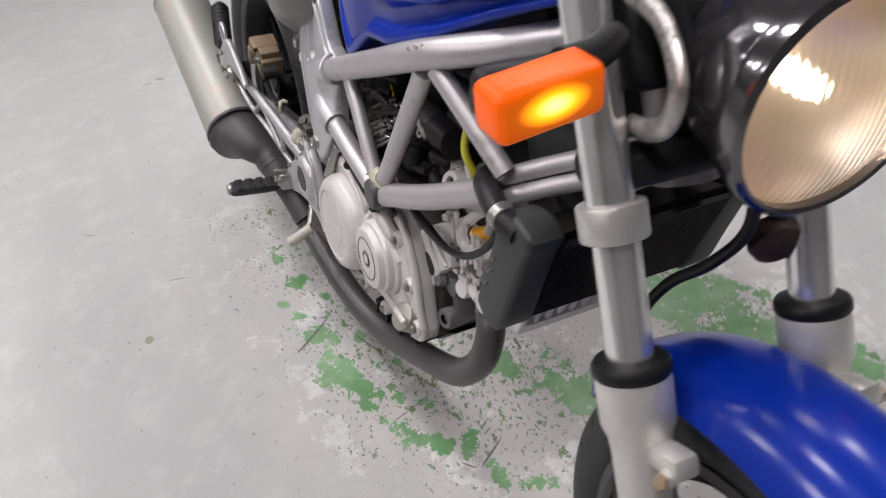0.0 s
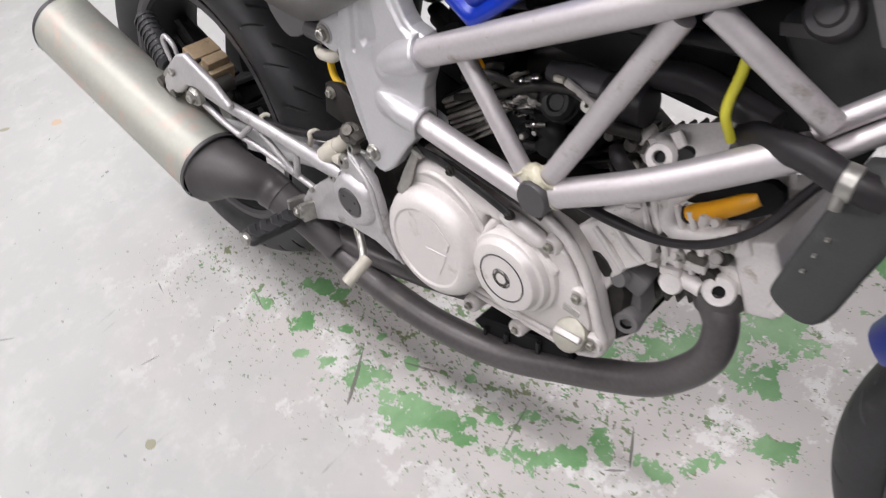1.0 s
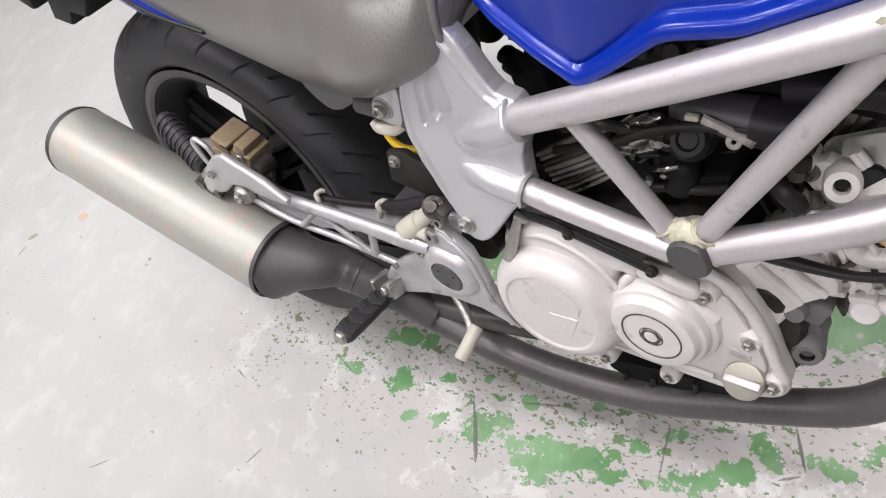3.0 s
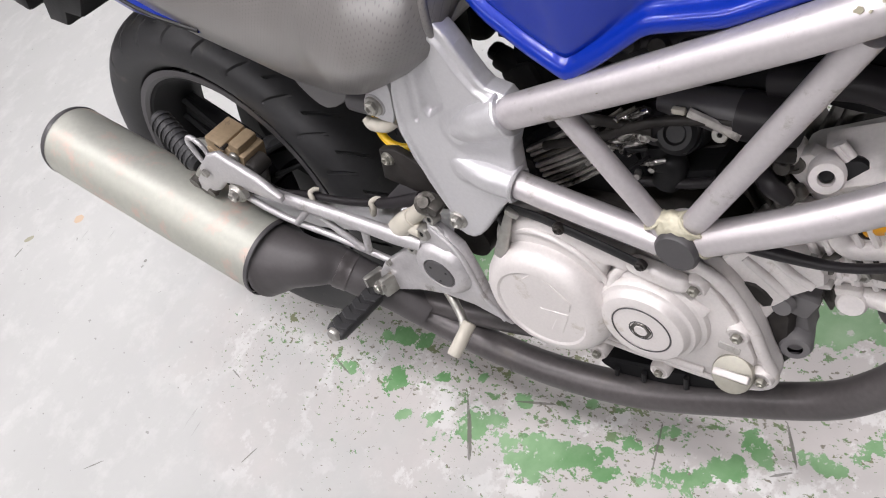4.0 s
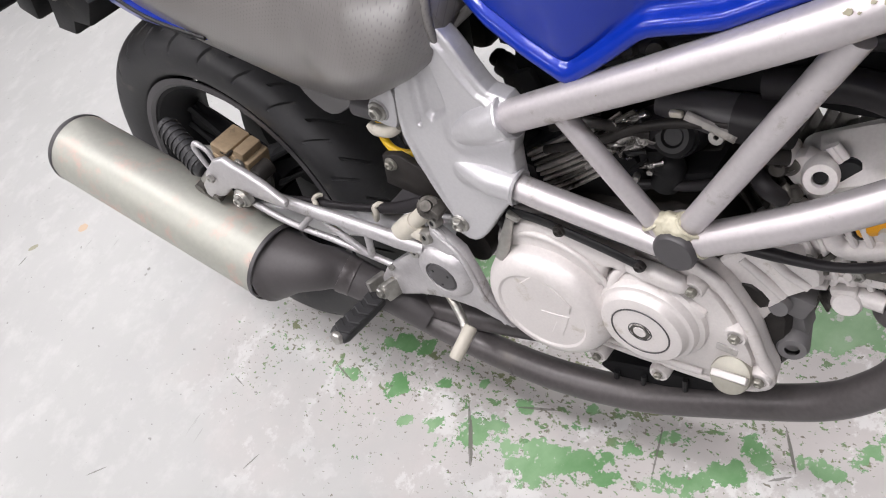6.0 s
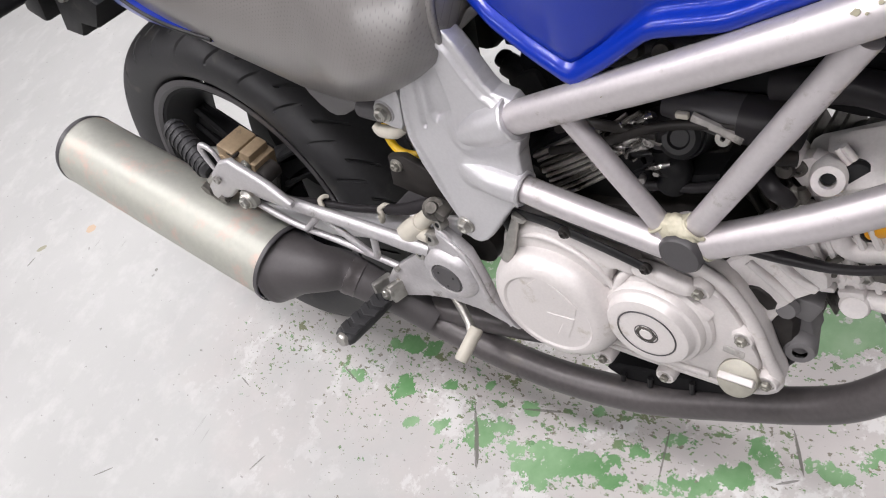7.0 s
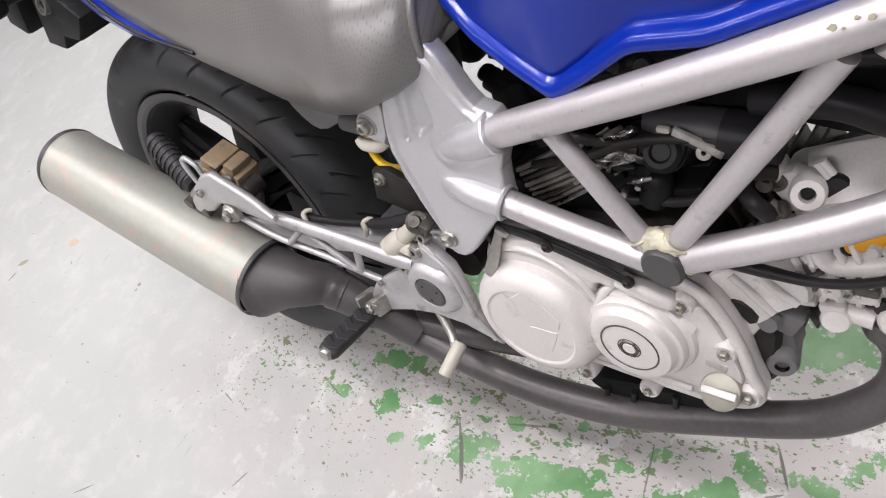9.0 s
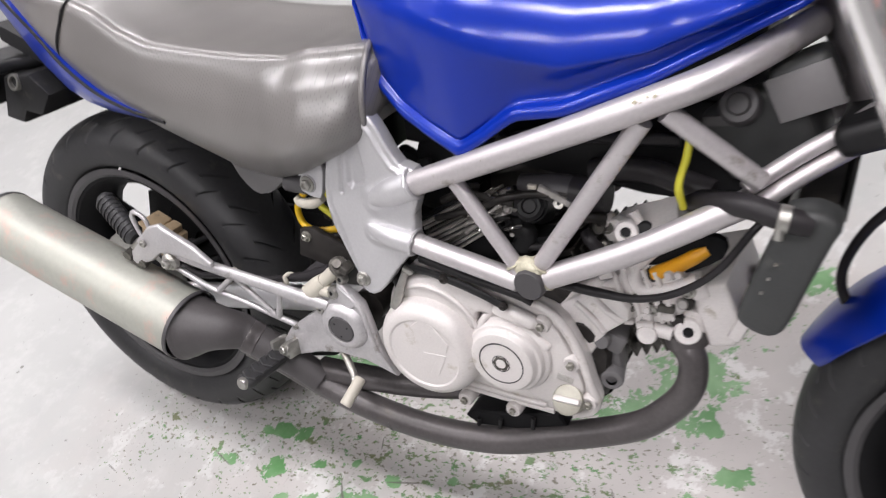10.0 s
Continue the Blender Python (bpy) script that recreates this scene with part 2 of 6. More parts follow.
def floor_material():
    m, nodes, links, bsdf = material("worn_painted_concrete")
    geo = nodes.new("ShaderNodeNewGeometry")
    pos = geo.outputs["Position"]

    slant = nodes.new("ShaderNodeMapping")
    slant.inputs["Rotation"].default_value = (0, 0, -0.55)
    slant.inputs["Scale"].default_value = (0.68, 1.10, 1)
    links.new(pos, slant.inputs[0])

    def noise(scale, detail=6, rough=0.6, w=0.0, source=None):
        n = nodes.new("ShaderNodeTexNoise")
        n.noise_dimensions = "4D"
        n.inputs["W"].default_value = w
        n.inputs["Scale"].default_value, n.inputs["Detail"].default_value, n.inputs["Roughness"].default_value = scale, detail, rough
        links.new(source or pos, n.inputs["Vector"])
        return n.outputs[0]

    def math_(op, a, b=None, c=None):
        n = nodes.new("ShaderNodeMath")
        n.operation = op
        for k, v in enumerate((a, b, c)):
            if v is None:
                continue
            if isinstance(v, (int, float)):
                n.inputs[k].default_value = v
            else:
                links.new(v, n.inputs[k])
        return n.outputs[0]

    def step(v, lo, hi):
        r = ramp(nodes, [(lo, (0, 0, 0, 1)), (hi, (1, 1, 1, 1))])
        links.new(v, r.inputs[0])
        return r.outputs[0]

    def mix(f, a, b):
        n = nodes.new("ShaderNodeMixRGB")
        for k, v in enumerate((f, a, b)):
            if isinstance(v, tuple):
                n.inputs[k].default_value = v
            else:
                links.new(v, n.inputs[k])
        return n.outputs[0]

    field = None
    for x, y, a, b, turn in PATCHES:
        mp = nodes.new("ShaderNodeMapping")
        mp.vector_type = "TEXTURE"
        mp.inputs["Location"].default_value = (x, y, 0)
        mp.inputs["Rotation"].default_value = (0, 0, turn)
        mp.inputs["Scale"].default_value = (a, b, 1)
        links.new(pos, mp.inputs[0])
        ln = nodes.new("ShaderNodeVectorMath")
        ln.operation = "LENGTH"
        links.new(mp.outputs[0], ln.inputs[0])
        d = math_("SUBTRACT", 1.5, ln.outputs["Value"])
        field = d if field is None else math_("MAXIMUM", field, d)
    # the worn track, where vehicles stand: paint rubbed through to the concrete, tinted pink for the shade there
    mp = nodes.new("ShaderNodeMapping")
    mp.vector_type = "TEXTURE"
    mp.inputs["Location"].default_value = (0.72, 0.28, 0)
    mp.inputs["Rotation"].default_value = (0, 0, 0.35)
    mp.inputs["Scale"].default_value = (0.95, 0.52, 1)
    links.new(pos, mp.inputs[0])
    ln = nodes.new("ShaderNodeVectorMath")
    ln.operation = "LENGTH"
    links.new(mp.outputs[0], ln.inputs[0])
    worn = math_("SUBTRACT", 1.35, ln.outputs["Value"])
    wornf = step(math_("ADD", worn, math_("MULTIPLY", math_("SUBTRACT", noise(4.5, 8, 0.62, 3.0), 0.5), 1.6)), 0.15, 0.75)

    flake = noise(15, 10, 0.68, 1.0)
    fine = noise(70, 7, 0.7, 2.0)
    g = math_("ADD", math_("MULTIPLY", field, 0.46), math_("MULTIPLY", math_("SUBTRACT", flake, 0.5), 2.4))
    g = math_("ADD", g, math_("MULTIPLY", math_("SUBTRACT", fine, 0.5), 1.05))
    solid = step(g, 0.34, 0.352)

    spread = nodes.new("ShaderNodeMapping")      # the band where the paint flakes off
    spread.vector_type = "TEXTURE"
    spread.inputs["Location"].default_value = (0.50, 0.02, 0)
    spread.inputs["Rotation"].default_value = (0, 0, 0.22)
    spread.inputs["Scale"].default_value = (0.66, 0.25, 1)
    links.new(pos, spread.inputs[0])
    away = nodes.new("ShaderNodeVectorMath")
    away.operation = "LENGTH"
    links.new(spread.outputs[0], away.inputs[0])
    band = math_("ADD", math_("SUBTRACT", 1.25, away.outputs["Value"]), math_("MULTIPLY", math_("SUBTRACT", noise(5, 6, 0.62, 31.0), 0.5), 2.6))
    near = step(math_("MAXIMUM", band, math_("SUBTRACT", field, 0.1)), -0.2, 0.8)
    chips = math_("GREATER_THAN", math_("ADD", noise(120, 3, 0.6, 32.0, slant.outputs[0]), math_("MULTIPLY", near, 0.092)), 0.676)
    chips = math_("MULTIPLY", chips, math_("GREATER_THAN", near, 0.08))
    big_chips = math_("GREATER_THAN", math_("ADD", noise(46, 6, 0.68, 34.0, slant.outputs[0]), math_("MULTIPLY", near, 0.104)), 0.672)
    big_chips = math_("MULTIPLY", big_chips, math_("GREATER_THAN", near, 0.22))
    tint, tint2 = noise(40, 2, 0.5, 36.0), step(noise(18, 3, 0.5, 37.0), 0.4, 0.6)

    # outer paint toned down for weaker light; bare concrete carries the shade's pink
    pale = mix(noise(3.0, 6, 0.55, 4.0), (0.37, 0.375, 0.365, 1), (0.47, 0.475, 0.465, 1))
    pale = mix(math_("MULTIPLY", step(noise(1.7, 7, 0.6, 9.0), 0.45, 0.75), 0.4), pale, (0.36, 0.36, 0.355, 1))
    pale = mix(math_("MULTIPLY", step(noise(11, 8, 0.7, 17.0), 0.5, 0.68), 0.35), pale, (0.60, 0.605, 0.59, 1))
    bare_shaded = mix(noise(9.0, 8, 0.65, 5.0), (0.40, 0.375, 0.36, 1), (0.55, 0.52, 0.505, 1))
    bare_shaded = mix(step(noise(12, 9, 0.7, 6.0), 0.54, 0.58), bare_shaded, (0.64, 0.63, 0.615, 1))
    col = mix(math_("MULTIPLY", wornf, 0.9), pale, bare_shaded)
    gcol = mix(step(noise(7, 6, 0.6, 11.0), 0.35, 0.65), (0.085, 0.235, 0.075, 1), (0.25, 0.40, 0.225, 1))
    green = solid
    chipcol = mix(math_("GREATER_THAN", tint, 0.50), (0.15, 0.14, 0.10, 1), (0.12, 0.21, 0.075, 1))
    col = mix(math_("MULTIPLY", chips, 0.9), col, chipcol)
    col = mix(math_("MULTIPLY", big_chips, 0.9), col, mix(tint2, (0.075, 0.22, 0.065, 1), (0.13, 0.15, 0.06, 1)))
    col = mix(green, col, gcol)
    col = mix(math_("MULTIPLY", math_("MULTIPLY", solid, step(noise(45, 5, 0.6, 35.0), 0.60, 0.64)), 0.8), col, (0.50, 0.49, 0.46, 1))
    # dark specks, scratches, rust
    speck = step(noise(70, 3, 0.5, 12.0, slant.outputs[0]), 0.675, 0.70)
    col = mix(math_("MULTIPLY", speck, 0.55), col, (0.10, 0.09, 0.08, 1))
    sm = nodes.new("ShaderNodeMapping")
    sm.inputs["Rotation"].default_value = (0, 0, 0.7)
    sm.inputs["Scale"].default_value = (60, 6, 1)
    links.new(pos, sm.inputs[0])
    sn = nodes.new("ShaderNodeTexNoise")
    sn.inputs["Scale"].default_value, sn.inputs["Detail"].default_value = 1.0, 4
    links.new(sm.outputs[0], sn.inputs["Vector"])
    scr = math_("MULTIPLY", step(sn.outputs[0], 0.70, 0.73), step(noise(5, 4, 0.5, 14.0), 0.5, 0.6))
    col = mix(math_("MULTIPLY", scr, 0.5), col, (0.14, 0.13, 0.12, 1))
    # single scars, drips and spots: x, y, half length, half width, turn, colour
    for x, y, a, b, turn, c in SCARS:
        mp = nodes.new("ShaderNodeMapping")
        mp.vector_type = "TEXTURE"
        mp.inputs["Location"].default_value = (x, y, 0)
        mp.inputs["Rotation"].default_value = (0, 0, turn)
        mp.inputs["Scale"].default_value = (a, b, 1)
        links.new(pos, mp.inputs[0])
        ln = nodes.new("ShaderNodeVectorMath")
        ln.operation = "LENGTH"
        links.new(mp.outputs[0], ln.inputs[0])
        hit = math_("GREATER_THAN", math_("SUBTRACT", math_("ADD", 0.55, math_("MULTIPLY", fine, 0.9)), ln.outputs["Value"]), 0.0)
        col = mix(math_("MULTIPLY", hit, 0.75), col, (*c, 1))
    rust = step(noise(13, 3, 0.5, 21.0), 0.745, 0.79)
    col = mix(math_("MULTIPLY", rust, 0.5), col, (0.42, 0.27, 0.15, 1))
    links.new(col, bsdf.inputs["Base Color"])
    rg = math_("ADD", 0.42, math_("MULTIPLY", noise(7, 5, 0.6, 15.0), 0.25))
    links.new(rg, bsdf.inputs["Roughness"])
    h = math_("ADD", math_("MULTIPLY", green, 1.0), math_("ADD", math_("MULTIPLY", fine, 0.35), math_("MULTIPLY", wornf, -0.8)))
    b = nodes.new("ShaderNodeBump")
    b.inputs["Strength"].default_value, b.inputs["Distance"].default_value = 0.35, 0.0008
    links.new(h, b.inputs["Height"])
    links.new(b.outputs[0], bsdf.inputs["Normal"])
    return m


M["floor"] = floor_material()


def glow(name, color, strength, base=(0.8, 0.8, 0.8)):
    m, nodes, links, bsdf = material(name)
    bsdf.inputs["Base Color"].default_value = (*base, 1)
    bsdf.inputs["Emission Color"].default_value = (*color, 1)
    bsdf.inputs["Emission Strength"].default_value = strength
    return m


def glass(name, color, rough=0.02, ior=1.45):
    m, nodes, links, bsdf = material(name)
    bsdf.inputs["Base Color"].default_value = (*color, 1)
    bsdf.inputs["Transmission Weight"].default_value = 1.0
    bsdf.inputs["Roughness"].default_value = rough
    bsdf.inputs["IOR"].default_value = ior
    return m


M["tube_light"] = glow("lit_fluorescent_tube", (1.0, 0.99, 0.96), 14.0)
M["bulb"] = glow("lit_amber_bulb", (1.0, 0.5, 0.1), 45.0)


def lit_lens():
    """An amber lens, brightest in front of its bulb."""
    m, nodes, links, bsdf = material("lit_amber_lens")
    bsdf.inputs["Base Color"].default_value = (0.74, 0.075, 0.002, 1)
    bsdf.inputs["Roughness"].default_value = 0.35
    bsdf.inputs["Specular IOR Level"].default_value = 0.2
    co = nodes.new("ShaderNodeTexCoord")
    mp = nodes.new("ShaderNodeMapping")
    mp.inputs["Scale"].default_value = (0.4, 0.62, 1.25)
    mp.inputs["Location"].default_value = (0.0, 0.0, -0.002)
    ln = nodes.new("ShaderNodeVectorMath")
    ln.operation = "LENGTH"
    links.new(co.outputs["Object"], mp.inputs[0])
    links.new(mp.outputs[0], ln.inputs[0])
    r = ramp(nodes, [(0.005, (1.0, 0.72, 0.22, 1)), (0.010, (1.0, 0.30, 0.006, 1)), (0.026, (0.95, 0.15, 0.001, 1))])
    links.new(ln.outputs["Value"], r.inputs[0])
    links.new(r.outputs[0], bsdf.inputs["Emission Color"])
    s = nodes.new("ShaderNodeMapRange")
    s.inputs["From Min"].default_value, s.inputs["From Max"].default_value = 0.003, 0.018
    s.inputs["To Min"].default_value, s.inputs["To Max"].default_value = 8.0, 0.55
    links.new(ln.outputs["Value"], s.inputs["Value"])
    links.new(s.outputs[0], bsdf.inputs["Emission Strength"])
    wv = nodes.new("ShaderNodeTexWave")
    wv.inputs["Scale"].default_value = 60
    wv.bands_direction = "Y"
    links.new(co.outputs["Object"], wv.inputs["Vector"])
    b = nodes.new("ShaderNodeBump")
    b.inputs["Strength"].default_value, b.inputs["Distance"].default_value = 0.15, 0.001
    links.new(wv.outputs[0], b.inputs["Height"])
    links.new(b.outputs[0], bsdf.inputs["Normal"])
    return m


M["amber"] = lit_lens()
M["filament"] = glow("lit_headlight_bulb", (1.0, 0.82, 0.6), 32.0)
M["clear"] = glass("clear_lens", (0.98, 0.97, 0.95), 0.12)
flute = M["clear"].node_tree.nodes.new("ShaderNodeTexWave")
flute.inputs["Scale"].default_value, flute.bands_direction = 45, "Y"
flute_bump = M["clear"].node_tree.nodes.new("ShaderNodeBump")
flute_bump.inputs["Strength"].default_value, flute_bump.inputs["Distance"].default_value = 0.12, 0.001
flute_co = M["clear"].node_tree.nodes.new("ShaderNodeTexCoord")
M["clear"].node_tree.links.new(flute_co.outputs["Object"], flute.inputs["Vector"])
M["clear"].node_tree.links.new(flute.outputs[0], flute_bump.inputs["Height"])
M["clear"].node_tree.links.new(flute_bump.outputs[0], M["clear"].node_tree.nodes["Principled BSDF"].inputs["Normal"])
M["reflector"] = surface("mirror_reflector", (0.88, 0.76, 0.65), 0.32, 1.0, 0.95, 60, 8, 0.02, 0, 0.04)

# ------------------------------------------------------------------ mesh tools


def finish(bm, angle=38):
    bmesh.ops.recalc_face_normals(bm, faces=bm.faces[:])
    lim = radians(angle)
    for f in bm.faces:
        f.smooth = True
    for e in bm.edges:
        if len(e.link_faces) == 2 and e.calc_face_angle(0) > lim:
            e.smooth = False
    return bm


def part(name, bm, mat, parent, label="", angle=38):
    finish(bm, angle)
    me = bpy.data.meshes.new(name)
    bm.to_mesh(me)
    bm.free()
    me.materials.append(M[mat] if isinstance(mat, str) else mat)
    ob = new(name, me)
    ob.parent = parent
    if label:
        ob["label"] = label
    return ob


def moved(bm, m):
    bmesh.ops.transform(bm, matrix=m, verts=bm.verts[:])
    return bm


def joined(*bms):
    out = bms[0]
    for b in bms[1:]:
        me = bpy.data.meshes.new("tmp")
        b.to_mesh(me)
        b.free()
        out.from_mesh(me)
        bpy.data.meshes.remove(me)
    return out


def spline(pts, n=8):
    """Catmull-Rom through the points."""
    p = [Vector(q) for q in pts]
    if len(p) < 3:
        return p
    p = [2 * p[0] - p[1]] + p + [2 * p[-1] - p[-2]]
    out = []
    for i in range(1, len(p) - 2):
        a, b, c, d = p[i - 1:i + 3]
        for k in range(n):
            t = k / n
            out.append(0.5 * ((2 * b) + (c - a) * t + (2 * a - 5 * b + 4 * c - d) * t * t + (3 * b - a - 3 * c + d) * t ** 3))
    out.append(p[-2])
    return out


def sweep(pts, radius, seg=14, smooth=8, flat=1.0, up=(0, 0, 1)):
    """A round bar along a curve; radius may be a number or one for each given point; flat squeezes it across."""
    path = spline(pts, smooth) if smooth else [Vector(q) for q in pts]
    if isinstance(radius, (int, float)):
        rad = [radius] * len(path)
    else:
        u = np.linspace(0, len(pts) - 1, len(path))
        rad = [float(v) for v in np.interp(u, range(len(pts)), radius)]
    bm = bmesh.new()
    rings = []
    nrm = None
    for i, p in enumerate(path):
        t = (path[min(i + 1, len(path) - 1)] - path[max(i - 1, 0)]).normalized()
        if nrm is None:
            nrm = Vector(up)
            if abs(nrm.dot(t)) > 0.95:
                nrm = Vector((0, 1, 0))
        nrm = (nrm - t * nrm.dot(t)).normalized()
        side = t.cross(nrm)
        rings.append([bm.verts.new(p + rad[i] * (math.cos(a) * nrm + flat * math.sin(a) * side)) for a in (2 * math.pi * k / seg for k in range(seg))])
    for a, b in zip(rings, rings[1:]):
        for k in range(seg):
            bm.faces.new((a[k], a[(k + 1) % seg], b[(k + 1) % seg], b[k]))
    bm.faces.new(rings[0])
    bm.faces.new(rings[-1][::-1])
    return bm


def axis_matrix(origin, axis):
    z = Vector(axis).normalized()
    return Matrix.Translation(origin) @ z.to_track_quat("Z", "Y").to_matrix().to_4x4()


def lathe(profile, origin=(0, 0, 0), axis=(0, 0, 1), seg=32, closed=False):
    """A turned shape: profile of (radius, height) along the axis."""
    bm = bmesh.new()
    rings = []
    for r, h in profile:
        if r < 1e-6:
            rings.append([bm.verts.new((0, 0, h))])
        else:
            rings.append([bm.verts.new((r * math.cos(2 * math.pi * k / seg), r * math.sin(2 * math.pi * k / seg), h)) for k in range(seg)])
    pairs = list(zip(rings, rings[1:])) + ([(rings[-1], rings[0])] if closed else [])
    for a, b in pairs:
        for k in range(seg):
            j = (k + 1) % seg
            if len(a) == 1 and len(b) == 1:
                continue
            if len(a) == 1:
                bm.faces.new((a[0], b[k], b[j]))
            elif len(b) == 1:
                bm.faces.new((a[k], b[0], a[j]))
            else:
                bm.faces.new((a[k], a[j], b[j], b[k]))
    return moved(bm, axis_matrix(origin, axis))


def slab(outline, y0, y1, bevel=0.003, seg=2, smooth=0):
    """A plate: an outline of (x, z) between two y, with rounded edges."""
    if smooth:
        pts = [(p.x, p.z) for p in spline([(x, 0, z) for x, z in outline] + [(outline[0][0], 0, outline[0][1])], smooth)][:-1]
    else:
        pts = outline
    bm = bmesh.new()
    a = [bm.verts.new((x, y0, z)) for x, z in pts]
    b = [bm.verts.new((x, y1, z)) for x, z in pts]
    n = len(pts)
    bm.faces.new(a)
    bm.faces.new(b[::-1])
    for k in range(n):
        bm.faces.new((a[k], b[k], b[(k + 1) % n], a[(k + 1) % n]))
    bmesh.ops.recalc_face_normals(bm, faces=bm.faces[:])
    if bevel:
        rim = [e for e in bm.edges if abs(e.verts[0].co.y - e.verts[1].co.y) < 1e-7]
        bmesh.ops.bevel(bm, geom=rim, offset=bevel, segments=seg, affect="EDGES", profile=0.5, clamp_overlap=True)
    return bm


def ease(v, lo, hi):
    """A smooth step from 0 at lo to 1 at hi."""
    u = min(1.0, max(0.0, (v - lo) / (hi - lo)))
    return u * u * (3 - 2 * u)


def off_line(x, z, pts):
    """The distance from a place to a line of points."""
    best = 9.0
    for (ax, az), (bx, bz) in zip(pts, pts[1:]):
        dx, dz = bx - ax, bz - az
        u = min(1.0, max(0.0, ((x - ax) * dx + (z - az) * dz) / (dx * dx + dz * dz)))
        best = min(best, math.hypot(x - ax - u * dx, z - az - u * dz))
    return best


def off_shape(x, z, pts):
    """The distance from a place to the edge of an outline, negative inside."""
    inside = False
    for (ax, az), (bx, bz) in zip(pts, pts[1:] + pts[:1]):
        if (az > z) != (bz > z) and x < (bx - ax) * (z - az) / (bz - az) + ax:
            inside = not inside
    d = off_line(x, z, pts + pts[:1])
    return -d if inside else d


def relief(bm, y0, out, height, step):
    """Presses a relief into the flat face at y0 of a plate; out: -1 or 1, the side it faces."""
    bmesh.ops.triangulate(bm, faces=[f for f in bm.faces if len(f.verts) > 4])
    for axis in (0, 2):
        lo, hi = min(v.co[axis] for v in bm.verts), max(v.co[axis] for v in bm.verts)
        for k in range(1, int((hi - lo) / step) + 1):
            at, way = [0, 0, 0], [0, 0, 0]
            at[axis], way[axis] = lo + k * step, 1
            bmesh.ops.bisect_plane(bm, geom=bm.verts[:] + bm.edges[:] + bm.faces[:], plane_co=at, plane_no=way)
    for v in bm.verts:
        if abs(v.co.y - y0) < 1e-5:
            v.co.y += out * height(v.co.x, v.co.z)
    return bm


def block(size, m=Matrix(), bevel=0.004, seg=2):
    bm = bmesh.new()
    bmesh.ops.create_cube(bm, size=1, matrix=Matrix.Diagonal((*size, 1)))
    if bevel:
        bmesh.ops.bevel(bm, geom=bm.edges[:], offset=bevel, segments=seg, affect="EDGES", profile=0.5, clamp_overlap=True)
    return moved(bm, m)


def loft(rings, caps=True):
    bm = bmesh.new()
    vs = [[bm.verts.new(p) for p in r] for r in rings]
    n = len(rings[0])
    for a, b in zip(vs, vs[1:]):
        for k in range(n):
            bm.faces.new((a[k], a[(k + 1) % n], b[(k + 1) % n], b[k]))
    if caps:
        bm.faces.new(vs[0])
        bm.faces.new(vs[-1][::-1])
    return bm


def bolt(parent, place, axis=(0, -1, 0), size=0.006, mat="steel", socket=False, flange=True, name="bolt"):
    """A hexagon or socket bolt, its head along the axis."""
    if socket:
        prof = [(0, 0.003), (size * 0.5, 0.003), (size * 0.55, size), (size * 0.95, size), (size, size * 0.85), (size, -0.004), (0, -0.004)]
        bm = lathe(prof, place, axis, 16)
    else:
        bm = lathe([(0, size * 0.55), (size * 0.42, size * 0.58), (size * 0.58, size * 0.92), (size * 0.78, size * 0.92), (size, size * 0.72), (size, 0), (0, 0)], place, axis, 6)
        if flange:
            bm = joined(bm, lathe([(0, 0.001), (size * 1.35, 0.001), (size * 1.5, -0.001), (size * 1.5, -0.004), (0, -0.004)], place, axis, 18))
    return part(name, bm, mat, parent)


def empty(name, parent=None):
    ob = new(name)
    ob.parent = parent
    return ob


# ------------------------------------------------------------------ the room
X0, X1, Y0, Y1, HIGH = ROOM


def setting(name, bm, mat, label, category):
    return tagged(part(name, bm, mat, None), label, category, "", "structure")


setting("floor", block((X1 - X0 + 0.4, Y1 - Y0 + 0.4, 0.12), pose((X0 + X1) / 2, (Y0 + Y1) / 2, -0.06), 0), "floor",
        "pale grey concrete floor with worn green paint patches", "floor")
setting("ceiling", block((X1 - X0 + 0.4, Y1 - Y0 + 0.4, 0.1), pose((X0 + X1) / 2, (Y0 + Y1) / 2, HIGH + 0.05), 0), "ceiling",
        "plain grey ceiling of the workshop", "ceiling")
for nm, size, at in (("wall_north", (X1 - X0, 0.2, HIGH), ((X0 + X1) / 2, Y1 + 0.1, HIGH / 2)), ("wall_south", (X1 - X0, 0.2, HIGH), ((X0 + X1) / 2, Y0 - 0.1, HIGH / 2)),
                     ("wall_east", (0.2, Y1 - Y0 + 0.4, HIGH), (X1 + 0.1, (Y0 + Y1) / 2, HIGH / 2)), ("wall_west", (0.2, Y1 - Y0 + 0.4, HIGH), (X0 - 0.1, (Y0 + Y1) / 2, HIGH / 2))):
    setting(nm, block(size, pose(*at), 0), "wall", "plain grey painted workshop wall", "wall")


def ceiling_light():
    root = empty("ceiling_light")
    part("housing", block((0.64, 0.20, 0.05), pose(0, 0, -0.025), 0.006), "ceiling", root)
    for dy in (-0.05, 0.05):
        part("tube", lathe([(0, -0.3), (0.0145, -0.3), (0.0145, 0.3), (0, 0.3)], (0, dy, -0.07), (1, 0, 0), 14), "tube_light", root, "lit white fluorescent tube")
    return tagged(root, "lit twin-tube fluorescent light fixed to the ceiling", "ceiling light", "ceiling lights")


